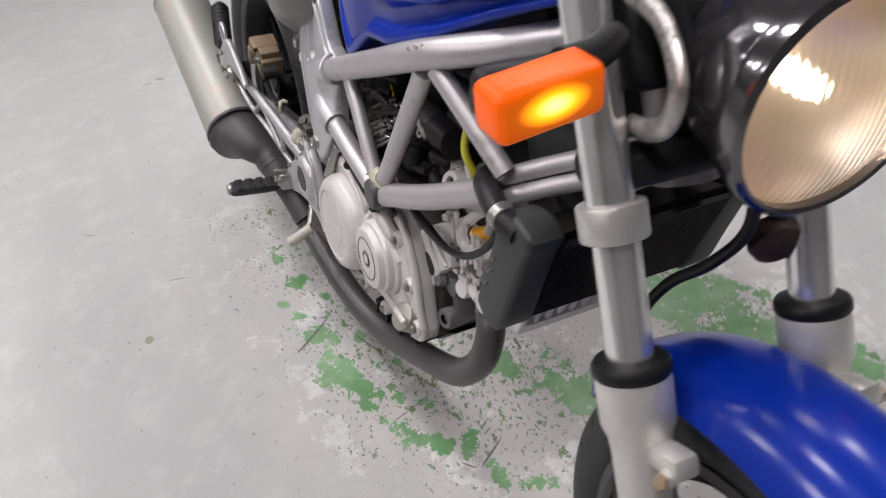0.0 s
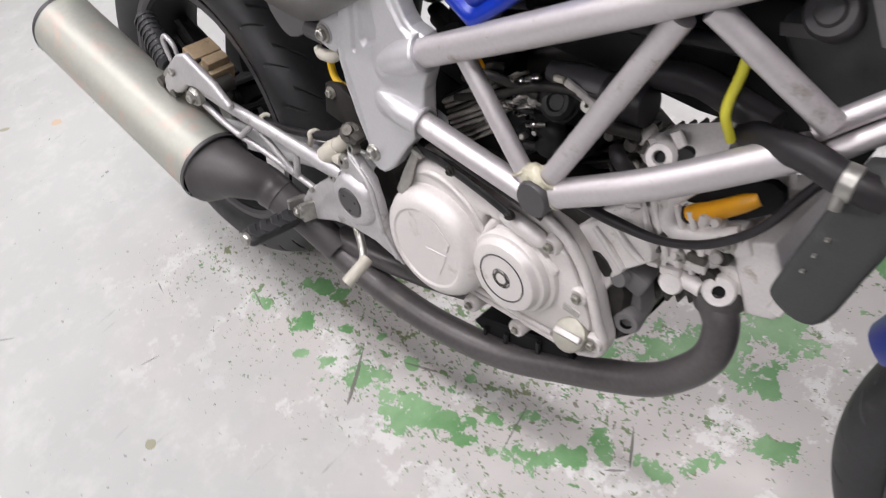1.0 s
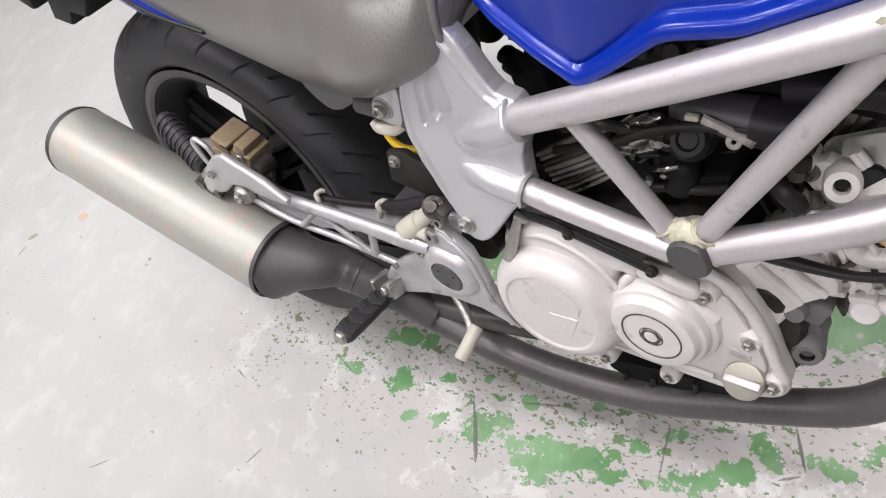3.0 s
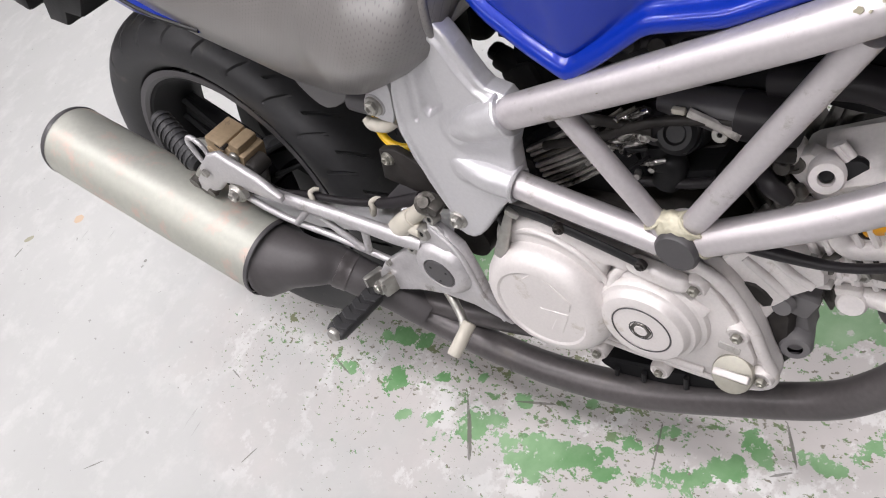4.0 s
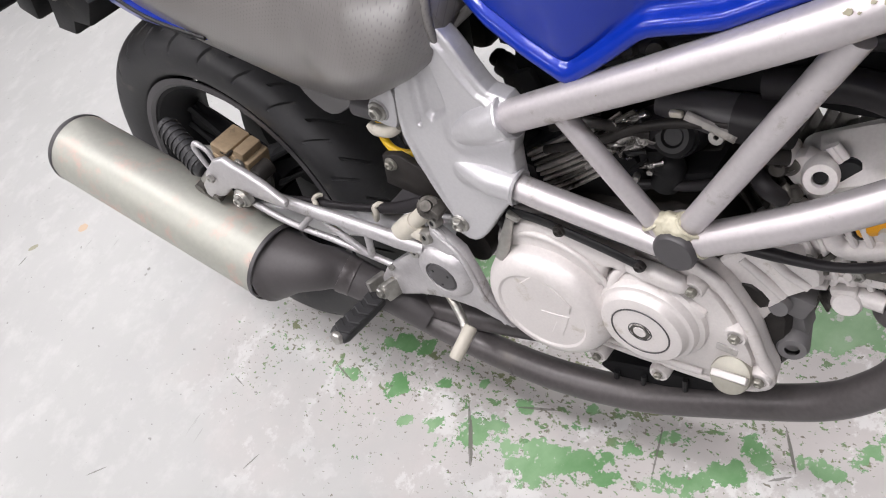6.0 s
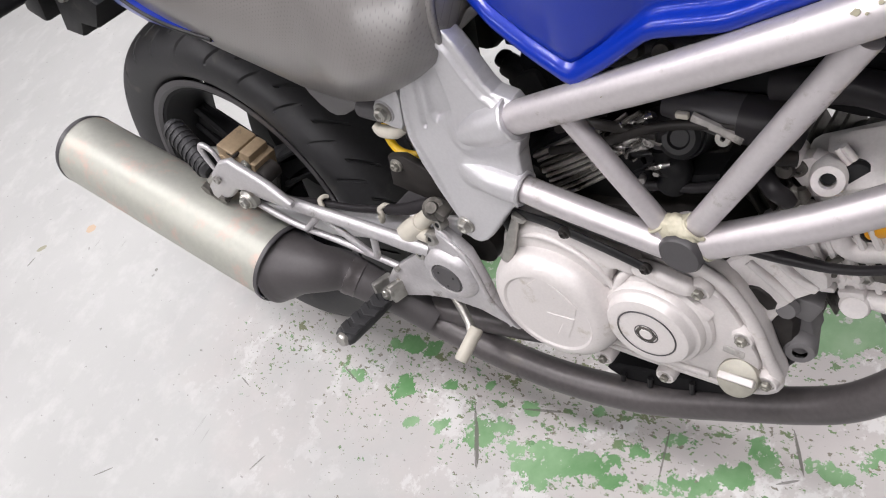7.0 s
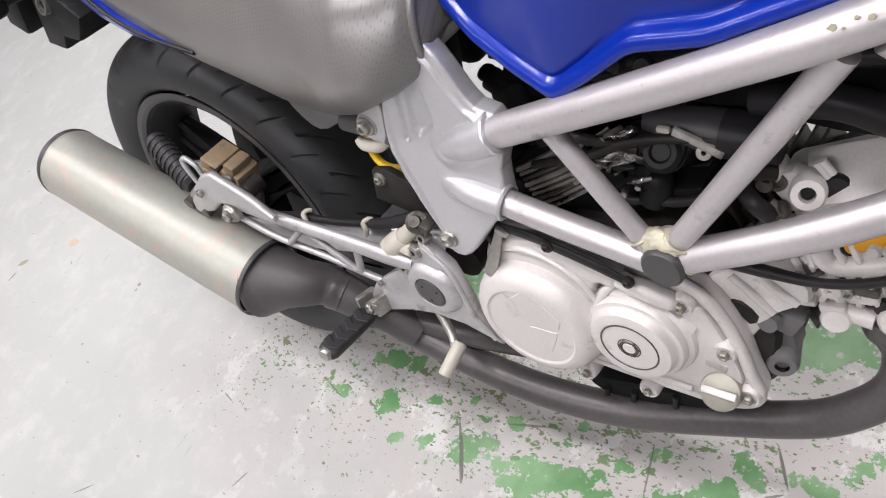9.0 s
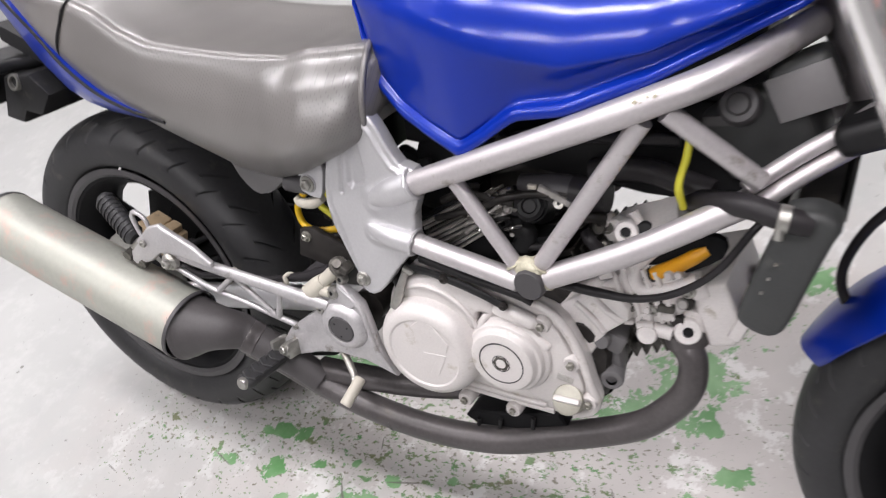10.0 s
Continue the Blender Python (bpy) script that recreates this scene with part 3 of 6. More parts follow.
fixture = ceiling_light()
for k, (x, y) in enumerate(TUBES):
    if k == 0:
        fixture.matrix_basis = pose(x, y, HIGH)
    else:
        copy_thing(fixture, pose(x, y, HIGH))
    lamp = bpy.data.lights.new("tube_lamp", "AREA")
    lamp.shape, lamp.size, lamp.size_y, lamp.energy, lamp.color = "RECTANGLE", 0.6, 0.16, LAMP_POWER, (1.0, 0.955, 0.985)
    new("tube_lamp", lamp).matrix_basis = pose(x, y, HIGH - 0.095)

# ------------------------------------------------------------------ the motorcycle (x ahead, y to its left, z up; it leans to its left)
LEAN_LEFT = -12.95
bike = tagged(empty("motorcycle"), "blue naked motorcycle with silver trellis frame leaning on the floor", "motorcycle")
bike.matrix_basis = pose(0, 0, 0.0035, LEAN_LEFT)
REAR_AXLE, FRONT_AXLE = Vector((0, 0, 0.314)), Vector((1.42, 0, 0.293))
RAKE = radians(24.9)
STEER_AXIS = Vector((-math.sin(RAKE), 0, math.cos(RAKE)))
STEER_POINT = FRONT_AXLE + Vector((-0.043, 0, 0))
STEER = Matrix.Translation(STEER_POINT) @ Matrix.Rotation(radians(-4.4), 4, STEER_AXIS) @ Matrix.Translation(-STEER_POINT)


def fork_point(z, y, ahead=0.0):
    """A place on the fork's line at height z."""
    return Vector((FRONT_AXLE.x - 0.013 - (z - FRONT_AXLE.z) * math.tan(RAKE) + ahead, y, z))


def tyre(radius, width, bead, pitch, depth=0.0048, ring=52):
    """A tyre with a rounded crown and two kinds of slanting grooves in its shoulders."""
    bm = bmesh.new()
    mid, tall = (radius + bead) / 2, (radius - bead) / 2
    count = round(2 * math.pi * radius / pitch)
    steps = [(0.0, 0), (0.018, 1), (0.085, 1), (0.103, 0), (0.22, 0), (0.35, 0), (0.470, 0), (0.488, 2), (0.545, 2), (0.563, 0), (0.70, 0), (0.85, 0)]
    rows = []
    for p in range(count):
        for at, kind in steps:
            row = []
            for j in range(ring):
                v = -math.pi * 0.94 + 2 * math.pi * 0.94 * j / (ring - 1)
                c, s = math.cos(v), math.sin(v)
                r = mid + (tall + 0.003) * math.copysign(abs(c) ** 0.85, c)
                y = width / 2 * math.copysign(abs(s) ** 0.85, s)
                w = abs(y) / (width / 2)
                if c > 0.10 and ((kind == 1 and 0.30 < w < 0.72) or (kind == 2 and 0.66 < w < 0.97)):
                    r -= depth
                u = 2 * math.pi / count * (p + at + 1.05 * min(w, 0.97) * (1.0 if y < 0 else 1.0) + (0.5 if y > 0 else 0) * 0)
                row.append(bm.verts.new((r * math.cos(u), y, r * math.sin(u))))
            rows.append(row)
    n = len(rows)
    for i in range(n):
        a, b = rows[i], rows[(i + 1) % n]
        for j in range(ring - 1):
            bm.faces.new((a[j], a[j + 1], b[j + 1], b[j]))
    return bm


def rim(width, bead=0.216):
    h = width / 2
    prof = [(bead + 0.008, -h), (bead + 0.009, -h + 0.004), (bead - 0.004, -h + 0.010), (bead - 0.022, -h * 0.45), (bead - 0.024, h * 0.45), (bead - 0.004, h - 0.010),
            (bead + 0.009, h - 0.004), (bead + 0.008, h), (bead - 0.010, h - 0.004), (bead - 0.032, h * 0.42), (bead - 0.036, 0), (bead - 0.032, -h * 0.42), (bead - 0.010, -h + 0.004)]
    return lathe(prof, (0, 0, 0), (0, 1, 0), 72, True)


def spoke(angle, r0=0.030, r1=0.186, wide=0.030, deep=0.036):
    rings = []
    for k in range(7):
        t = k / 6
        r = r0 + (r1 - r0) * t
        w = wide * (0.62 + 0.5 * (2 * t - 1) ** 2) * (0.9 + 0.25 * t)
        d = deep * (1.0 - 0.35 * t)
        b = 0.006
        sec = [(-w / 2 + b, -d / 2), (w / 2 - b, -d / 2), (w / 2, -d / 2 + b), (w / 2 - 0.004, 0), (w / 2, d / 2 - b), (w / 2 - b, d / 2), (-w / 2 + b, d / 2), (-w / 2, d / 2 - b), (-w / 2 + 0.004, 0), (-w / 2, -d / 2 + b)]
        rings.append([(r, y, x) for x, y in sec])
    return moved(loft(rings), Matrix.Rotation(angle, 4, "Y"))


def disc(r_in, r_out, y, thick=0.005):
    bm = lathe([(r_in, y - thick / 2), (r_out - 0.001, y - thick / 2), (r_out, y), (r_out - 0.001, y + thick / 2), (r_in, y + thick / 2)], (0, 0, 0), (0, 1, 0), 72, True)
    return bm


def wheel(name, centre, m, radius, width, rim_width, spokes, first, disc_r, disc_y, pitch, label):
    at = m @ Matrix.Translation(centre)
    body = part(name, moved(rim(rim_width), at), "rim", bike, label)
    part("tyre", moved(tyre(radius, width, 0.219, pitch), at), "rubber", body, "black grooved rubber tyre", 34)
    # lip coloured lighter than the rim, painting the highlight along its edge
    part("rim_lip", moved(lathe([(0.2275, -rim_width / 2 - 0.0005), (0.2285, -rim_width / 2 - 0.003), (0.2180, -rim_width / 2 - 0.0035), (0.2120, -rim_width / 2 + 0.001), (0.2130, -rim_width / 2 + 0.005)], (0, 0, 0), (0, 1, 0), 72, True), at), "cap", body, "rim lip in lighter grey for its edge highlight")
    hub = lathe([(0, -0.055), (0.022, -0.055), (0.026, -0.050), (0.034, -0.03), (0.036, 0.03), (0.028, 0.05), (0.024, 0.055), (0, 0.055)], (0, 0, 0), (0, 1, 0), 36)
    part("hub", moved(hub, at), "rim", body)
    for k in range(spokes):
        turn = first + 2 * math.pi * k / spokes
        web = part("spoke", moved(spoke(turn, 0.030, 0.186, 0.050, 0.020), at), "rim", body)
        for off in (-0.022, 0.022):
            part("spoke_rib", moved(spoke(0, 0.030, 0.186, 0.012, 0.046), at @ Matrix.Rotation(turn, 4, "Y") @ Matrix.Translation((0, 0, off))), "rim", body)
    part("brake_disc", moved(disc(disc_r * 0.68, disc_r, disc_y), at), "steel", body, "grey steel brake disc")
    part("disc_carrier", moved(disc(0.034, disc_r * 0.70, disc_y + 0.004, 0.004), at), "rim", body)
    return body


wheel("rear_wheel", REAR_AXLE, Matrix(), 0.314, 0.145, 0.118, 3, radians(-146.5), 0.110, -0.075, 0.072, "black cast rear wheel with three twin-ribbed spokes")
wheel("front_wheel", FRONT_AXLE, STEER, 0.293, 0.112, 0.092, 3, radians(10), 0.148, -0.066, 0.056, "black cast front wheel with three twin-ribbed spokes")

rear = bpy.data.objects["rear_wheel"]
part("sprocket", lathe([(0.030, -0.003), (0.104, -0.003), (0.106, 0.0), (0.104, 0.003), (0.030, 0.003)], REAR_AXLE + Vector((0, 0.082, 0)), (0, 1, 0), 60, True), "rim", rear, "dark oily rear sprocket")
part("chain", joined(sweep([(0.02, 0.082, 0.421), (0.28, 0.082, 0.436), (0.56, 0.082, 0.450)], 0.008, 8, 2, 0.6), sweep([(0.02, 0.082, 0.207), (0.28, 0.082, 0.29), (0.56, 0.082, 0.372)], 0.008, 8, 2, 0.6)), "rim", bike, "dark greasy drive chain")

# made-up black sheet on the far side, blocking bright floor between the spokes
part("wheel_backdrop", slab([(-0.155, 0.405), (-0.171, 0.355), (-0.196, 0.281), (-0.200, 0.160), (-0.12, 0.100), (0.06, 0.060), (0.26, 0.085), (0.46, 0.27), (0.42, 0.47), (0.10, 0.448), (-0.02, 0.435)], 0.096, 0.104, 0.003, 2, 2), "black", bike, "black sheet added to darken the gaps behind the rear wheel")

# ---- trellis frame
frame_body = part("frame", joined(sweep([(1.112, 0, 0.845), (1.178, 0, 0.705)], 0.030, 24, 0)), "frame", bike, "silver steel trellis frame")
TRUSS = [  # points of the right-hand side, radius
    ("top_rail", [(0.645, -0.146, 0.628), (0.70, -0.150, 0.653), (0.85, -0.158, 0.719), (0.96, -0.158, 0.768), (1.03, -0.128, 0.795), (1.098, -0.04, 0.822)], 0.0156),
    ("rear_rail", [(0.640, -0.146, 0.566), (0.70, -0.150, 0.556), (0.815, -0.150, 0.533)], 0.0135),
    ("diagonal_tube", [(0.738, -0.150, 0.660), (0.818, -0.150, 0.548)], 0.0096),
    ("diagonal_tube", [(0.838, -0.150, 0.552), (0.962, -0.154, 0.752)], 0.0110),
    ("diagonal_tube", [(0.984, -0.152, 0.762), (1.072, -0.122, 0.686)], 0.0106),
    ("front_rail", [(0.842, -0.150, 0.541), (0.95, -0.143, 0.596), (1.062, -0.122, 0.662)], 0.0148),
]
for side in (1, -1):
    for nm, pts, r in TRUSS:
        p = [(x, y * side, z) for x, y, z in pts]
        tube = part(nm, sweep(p, r, 20, 8 if len(p) > 2 else 0), "frame", frame_body)
    # the pair of thin tubes up to the steering head
    for dx, dz in ((0.0062, -0.0080), (-0.0055, 0.0078)):
        p = [(1.062 + dx, -0.115 * side, 0.664 + dz), (1.100 + dx, -0.088 * side, 0.690 + dz), (1.150 + dx, -0.060 * side, 0.722 + dz), (1.182 + dx * 0.5, -0.026 * side, 0.744 + dz)]
        part("head_brace", sweep(p, 0.0092, 16), "frame", frame_body)
    # node lug, its round cap and the weld beads
    part("node_lug", lathe([(0, 0.014), (0.016, 0.014), (0.0185, 0.010), (0.0195, -0.018), (0, -0.018)], (0.833, -0.150 * side, 0.541), (0, -side, 0), 28), "frame", frame_body)
    part("node_cap", lathe([(0, 0.0035), (0.0175, 0.0030), (0.0198, 0.0), (0.0198, -0.008), (0, -0.008)], (0.8345, -0.1655 * side, 0.5405), (-0.05, -side, 0.0), 36), "cap", frame_body, "dark grey round node cap")

# the lumpy cream-coloured weld that gathers the tubes at the node
lump = bmesh.new()
bmesh.ops.create_icosphere(lump, subdivisions=4, radius=1, matrix=Matrix.Translation((0.834, -0.151, 0.556)) @ Matrix.Diagonal((0.0245, 0.0135, 0.0150, 1)))
for v in lump.verts:
    v.co += (v.co - Vector((0.834, -0.151, 0.556))).normalized() * 0.0030 * noise.noise(v.co * 190)
part("node_weld", lump, "weld", frame_body, "cream-coloured lumpy weld")
for p, ax, r in (((0.682, -0.149, 0.645), (0.92, 0, 0.40), 0.0202), ((0.672, -0.149, 0.561), (0.96, 0, -0.2), 0.0178), ((0.811, -0.150, 0.557), (0.58, 0, -0.81), 0.0120), ((0.846, -0.151, 0.564), (0.53, 0, 0.85), 0.0135),
                 ((0.852, -0.149, 0.546), (0.87, 0, 0.46), 0.0160)):
    ringm = bmesh.new()
    seg, tube_r = 30, 0.0024 if r > 0.017 else 0.0015
    r -= 0.0012
    grid = [[ringm.verts.new(((r + tube_r * math.cos(b) * (1 + 0.35 * math.sin(7 * a) + 0.2 * math.sin(11 * a + p[0] * 90))) * math.cos(a), (r + tube_r * math.cos(b)) * math.sin(a), tube_r * math.sin(b))) for b in (2 * math.pi * q / 6 for q in range(6))]
            for a in (2 * math.pi * k / seg for k in range(seg))]
    for k in range(seg):
        for q in range(6):
            ringm.faces.new((grid[k][q], grid[(k + 1) % seg][q], grid[(k + 1) % seg][(q + 1) % 6], grid[k][(q + 1) % 6]))
    part("weld_bead", moved(ringm, axis_matrix(p, ax)), "plate" if r > 0.016 else "weld", frame_body)

# chipped paint on the top rail, dull olive where the primer shows
chip_rng = random.Random(3)
for dx, up, s in ((0.0, 0.002, 0.0042), (0.012, 0.004, 0.0026), (0.020, -0.001, 0.0034), (0.006, -0.003, 0.0016), (0.030, 0.003, 0.0020), (-0.10, 0.001, 0.0009), (-0.17, -0.003, 0.0008)):
    s *= 0.62
    edge = [(s * chip_rng.uniform(0.55, 1.1) * math.cos(a) * 1.25, s * chip_rng.uniform(0.55, 1.0) * math.sin(a)) for a in (2 * math.pi * k / 11 for k in range(11))]
    flake = slab([(x, z) for x, z in edge], -0.0006, 0.0008, 0.0)
    place = Vector((0.960 + dx, -0.158, 0.768 + dx * 0.45))
    out = Vector((-0.06, -0.86, 0.50 + up * 40)).normalized()
    turn = Matrix((Vector((0.91, 0, 0.41)), -out, out.cross(Vector((0.91, 0, 0.41))).normalized())).transposed().to_4x4()
    part("paint_chip", moved(flake, Matrix.Translation(place + out * 0.0156) @ turn), "primer", frame_body, "patch of chipped paint")

# ---- cast side plate behind the rails
PLATE = [(0.580, 0.716), (0.618, 0.728), (0.630, 0.724), (0.641, 0.708), (0.652, 0.686), (0.664, 0.668), (0.682, 0.663), (0.688, 0.646), (0.684, 0.622), (0.676, 0.602), (0.674, 0.578), (0.670, 0.548),
         (0.655, 0.534), (0.636, 0.512), (0.612, 0.480), (0.592, 0.464), (0.574, 0.470), (0.569, 0.498), (0.558, 0.530), (0.543, 0.565), (0.539, 0.607), (0.544, 0.635), (0.552, 0.664), (0.566, 0.70)]


def plate_height(x, z):
    h = -0.0065 * (1 - ease(off_shape(x, z, [(0.590, 0.708), (0.5825, 0.634), (0.5870, 0.627), (0.6070, 0.639), (0.6085, 0.650), (0.6020, 0.708)]), -0.0028, 0.0034))
    h -= 0.0045 * (1 - ease(off_line(x, z, [(0.5790, 0.705), (0.5690, 0.619)]), 0.0010, 0.0046))
    h += 0.0036 * (1 - ease(off_line(x, z, [(0.6150, 0.722), (0.6270, 0.706), (0.6395, 0.681), (0.6520, 0.663), (0.676, 0.652)]), 0.0010, 0.0052))
    h += 0.0075 * (1 - ease(off_line(x, z, [(0.622, 0.613), (0.690, 0.648)]), 0.006, 0.027))
    h += 0.0065 * (1 - ease(off_line(x, z, [(0.614, 0.566), (0.676, 0.560)]), 0.005, 0.023))
    h += 0.0028 * (1 - ease(off_line(x, z, [(0.552, 0.660), (0.545, 0.600), (0.562, 0.535), (0.574, 0.475)]), 0.001, 0.007))
    return h


for side in (1, -1):
    y0, y1 = -0.150 * side, -0.128 * side
    body = slab(PLATE, y0, y1, 0.004, 3, 2)
    if side == 1:      # the side that is seen
        body = relief(body, y0, -1, plate_height, 0.0015)
    pl = part("side_plate", body, "plate", frame_body, "cast aluminium side plate", 80)
    for a, b, r in (((0.618, -0.143, 0.616), (0.684, -0.149, 0.646), 0.0195), ((0.606, -0.143, 0.571), (0.672, -0.149, 0.561), 0.0170)):
        part("rail_socket", sweep([(a[0] - 0.012, a[1] * side * 0.97, a[2]), (a[0], a[1] * side, a[2]), ((a[0] + b[0]) / 2, b[1] * side, (a[2] + b[2]) / 2), (b[0], b[1] * side, b[2])], [0.004, r * 0.75, r, r], 20), "plate", pl)
    bolt(pl, (0.579, -0.152 * side, 0.488), (0, -side, 0), 0.0075)
    tab = part("seat_bracket", slab([(0.4988, 0.6353), (0.5125, 0.6436), (0.5336, 0.6495), (0.5290, 0.6180), (0.5199, 0.5961), (0.4936, 0.6013), (0.4891, 0.6098)], -0.139 * side, -0.130 * side, 0.003, 2, 2), "plate", pl)
    part("bracket_boss", lathe([(0, 0.002), (0.0125, 0.002), (0.0145, -0.002), (0.0145, -0.010), (0, -0.010)], (0.5048, -0.139 * side, 0.6177), (0, -side, 0), 26), "plate", tab)
    bolt(pl, (0.5048, -0.142 * side, 0.6177), (0, -side, 0), 0.0080)
    part("bracket_bush", sweep([(0.4540, -0.122 * side, 0.6050), (0.4920, -0.126 * side, 0.6060)], 0.0125, 18, 0), "cap", pl, "dark rubber bush")
    part("strap_end", sweep([(x, y * side, z) for x, y, z in ((0.4650, -0.126, 0.5849), (0.4732, -0.126, 0.5780), (0.4941, -0.126, 0.5799), (0.5131, -0.126, 0.5903))], [0.0050, 0.0075, 0.0080, 0.0060], 14), "bleach", pl, "pale plastic strap end")

# ---- engine
CASE = [(0.606, 0.470), (0.636, 0.503), (0.690, 0.512), (0.760, 0.500), (0.815, 0.486), (0.848, 0.476), (0.870, 0.450), (0.885, 0.416), (0.895, 0.379), (0.904, 0.350), (0.896, 0.326), (0.870, 0.312),
        (0.800, 0.308), (0.735, 0.307), (0.690, 0.306), (0.640, 0.318), (0.604, 0.356), (0.592, 0.400), (0.594, 0.440)]
engine = part("engine", joined(slab([(0.60, 0.46), (0.64, 0.51), (0.80, 0.52), (0.88, 0.46), (0.908, 0.41), (0.905, 0.34), (0.86, 0.29), (0.66, 0.29), (0.60, 0.34)], -0.100, 0.115, 0.012, 2)), "grime_shade", bike,
              "cast aluminium V-twin engine with silver covers")
cover = part("clutch_cover", slab(CASE, -0.122, -0.098, 0.007, 3, 3), "case", engine, "silver painted engine side cover")


def dome(centre, profile, name, mat="case", seg=56, axis=(0, -1, 0), label=""):
    return part(name, lathe(profile, centre, axis, seg), mat, cover, label)


dome((0.669, -0.138, 0.393), [(0.0785, -0.030), (0.0770, 0.002), (0.0750, 0.011), (0.0705, 0.019), (0.0650, 0.0240), (0.0590, 0.0262), (0.0550, 0.0264), (0.0525, 0.0245), (0.030, 0.0248), (0, 0.0250)], "round_cover")
dome((0.783, -0.131, 0.403), [(0.0605, -0.024), (0.0600, -0.001), (0.0585, 0.003), (0.0555, 0.0045), (0.0540, 0.0055), (0.0532, 0.0110), (0.0515, 0.0138), (0.0480, 0.0146), (0.0468, 0.0160), (0.0455, 0.0205), (0.0435, 0.0236), (0.0400, 0.0248), (0.0322, 0.0250), (0.0312, 0.0228), (0.0300, 0.0248), (0.012, 0.0252), (0, 0.0252)], "flywheel_cover")
part("groove_ring", lathe([(0.0302, 0.0252), (0.0304, 0.0257), (0.0314, 0.0257), (0.0318, 0.0250)], (0.783, -0.131, 0.403), (0, -1, 0), 56), "cap", cover, "dark groove round the cap")
part("hex_plug", lathe([(0, 0.0262), (0.0066, 0.0264), (0.0074, 0.0252)], (0.783, -0.131, 0.403), (0, -1, 0), 24), "case", cover)
part("hex_socket", lathe([(0.0072, 0.0250), (0.0076, 0.0258), (0.0112, 0.0262), (0.0120, 0.0250)], (0.783, -0.131, 0.403), (0, -1, 0), 6), "oldcast", cover, "worn hexagonal plug ring")
# raised badge panel on the round cover, with a wing-like shape
part("upper_flange", slab([(0.620, 0.470), (0.636, 0.488), (0.660, 0.500), (0.705, 0.503), (0.745, 0.497), (0.770, 0.482), (0.766, 0.462), (0.745, 0.462), (0.735, 0.43), (0.70, 0.40), (0.64, 0.40), (0.614, 0.44)], -0.139, -0.115, 0.007, 3, 3), "case", cover)
part("collar_ridge", sweep([(0.640, -0.136, 0.478), (0.668, -0.140, 0.489), (0.700, -0.141, 0.484), (0.728, -0.140, 0.464), (0.744, -0.138, 0.436)], 0.0034, 12), "case", cover)
part("raised_bar", sweep([(0.764, -0.126, 0.472), (0.772, -0.131, 0.472), (0.797, -0.133, 0.469), (0.820, -0.131, 0.461), (0.828, -0.127, 0.458)], [0.003, 0.0095, 0.0105, 0.0095, 0.003], 16), "case", cover)
part("web", block((0.030, 0.020, 0.016), pose(0.828, -0.125, 0.432, 0, 35, 0), 0.004, 2), "case", cover)
part("web", slab([(0.826, 0.46), (0.852, 0.45), (0.876, 0.40), (0.884, 0.36), (0.850, 0.335), (0.80, 0.345), (0.80, 0.44)], -0.1285, -0.115, 0.006, 2, 3), "case", cover)
part("rim_ridge", sweep([(0.820, -0.121, 0.484), (0.848, -0.123, 0.471), (0.868, -0.124, 0.446), (0.882, -0.124, 0.414), (0.892, -0.124, 0.378), (0.900, -0.122, 0.350), (0.892, -0.121, 0.330), (0.868, -0.121, 0.317)], 0.0062, 12), "case", cover)
part("valley_ridge", sweep([(0.770, -0.125, 0.470), (0.752, -0.136, 0.452), (0.744, -0.140, 0.420), (0.742, -0.136, 0.385), (0.750, -0.128, 0.350)], 0.0050, 12), "case", cover)
part("sight_plug", block((0.022, 0.005, 0.011), pose(0.860, -0.1275, 0.381, 0, 10, 0), 0.002, 2), "cast", cover)
part("mount_strap", sweep([(0.637, -0.136, 0.511), (0.680, -0.142, 0.514), (0.717, -0.146, 0.510), (0.755, -0.146, 0.500), (0.786, -0.143, 0.486)], 0.0058, 12, 8, 0.45), "black", engine, "black engine mounting strap")
bolt(engine, (0.786, -0.145, 0.486), (0, -1, 0), 0.0042, "grime_shade")
bolt(engine, (0.706, -0.149, 0.512), (0, -1, 0), 0.0045, "grime_shade")
part("badge_relief", slab([(0.650, 0.432), (0.672, 0.452), (0.690, 0.440), (0.710, 0.418), (0.706, 0.404), (0.682, 0.424)], -0.1638, -0.161, 0.0007, 1), "case", cover)
part("badge_relief", slab([(0.668, 0.396), (0.704, 0.398), (0.700, 0.386), (0.690, 0.362), (0.676, 0.362), (0.686, 0.384)], -0.1635, -0.161, 0.0006, 1), "case", cover)
part("plug_ring", lathe([(0.0116, 0.0252), (0.0118, 0.0257), (0.0126, 0.0257), (0.0129, 0.0250)], (0.783, -0.131, 0.403), (0, -1, 0), 36), "cap", cover, "dark groove round the plug")
for k in range(17):      # raised lettering round the rim, worn past reading
    a = radians(208 + 76 * k / 16)
    spot = Vector((0.669 + 0.0690 * math.cos(a), -0.1580, 0.393 + 0.0690 * math.sin(a)))
    part("rim_mark", block((0.0026 + 0.0012 * (k % 3 == 1), 0.0012, 0.0042 - 0.0010 * (k % 4 == 2)), Matrix.Translation(spot) @ Matrix.Rotation(-a - radians(90), 4, "Y") @ Matrix.Rotation(radians(30), 4, "X"), 0.0003, 1), "cast", cover, "worn raised marking bar")
part("badge_bar", sweep([(0.618, -0.1600, 0.372), (0.636, -0.1610, 0.349), (0.660, -0.1612, 0.337), (0.690, -0.1610, 0.339)], 0.0011, 6), "plate", cover, "faint raised marking bar")
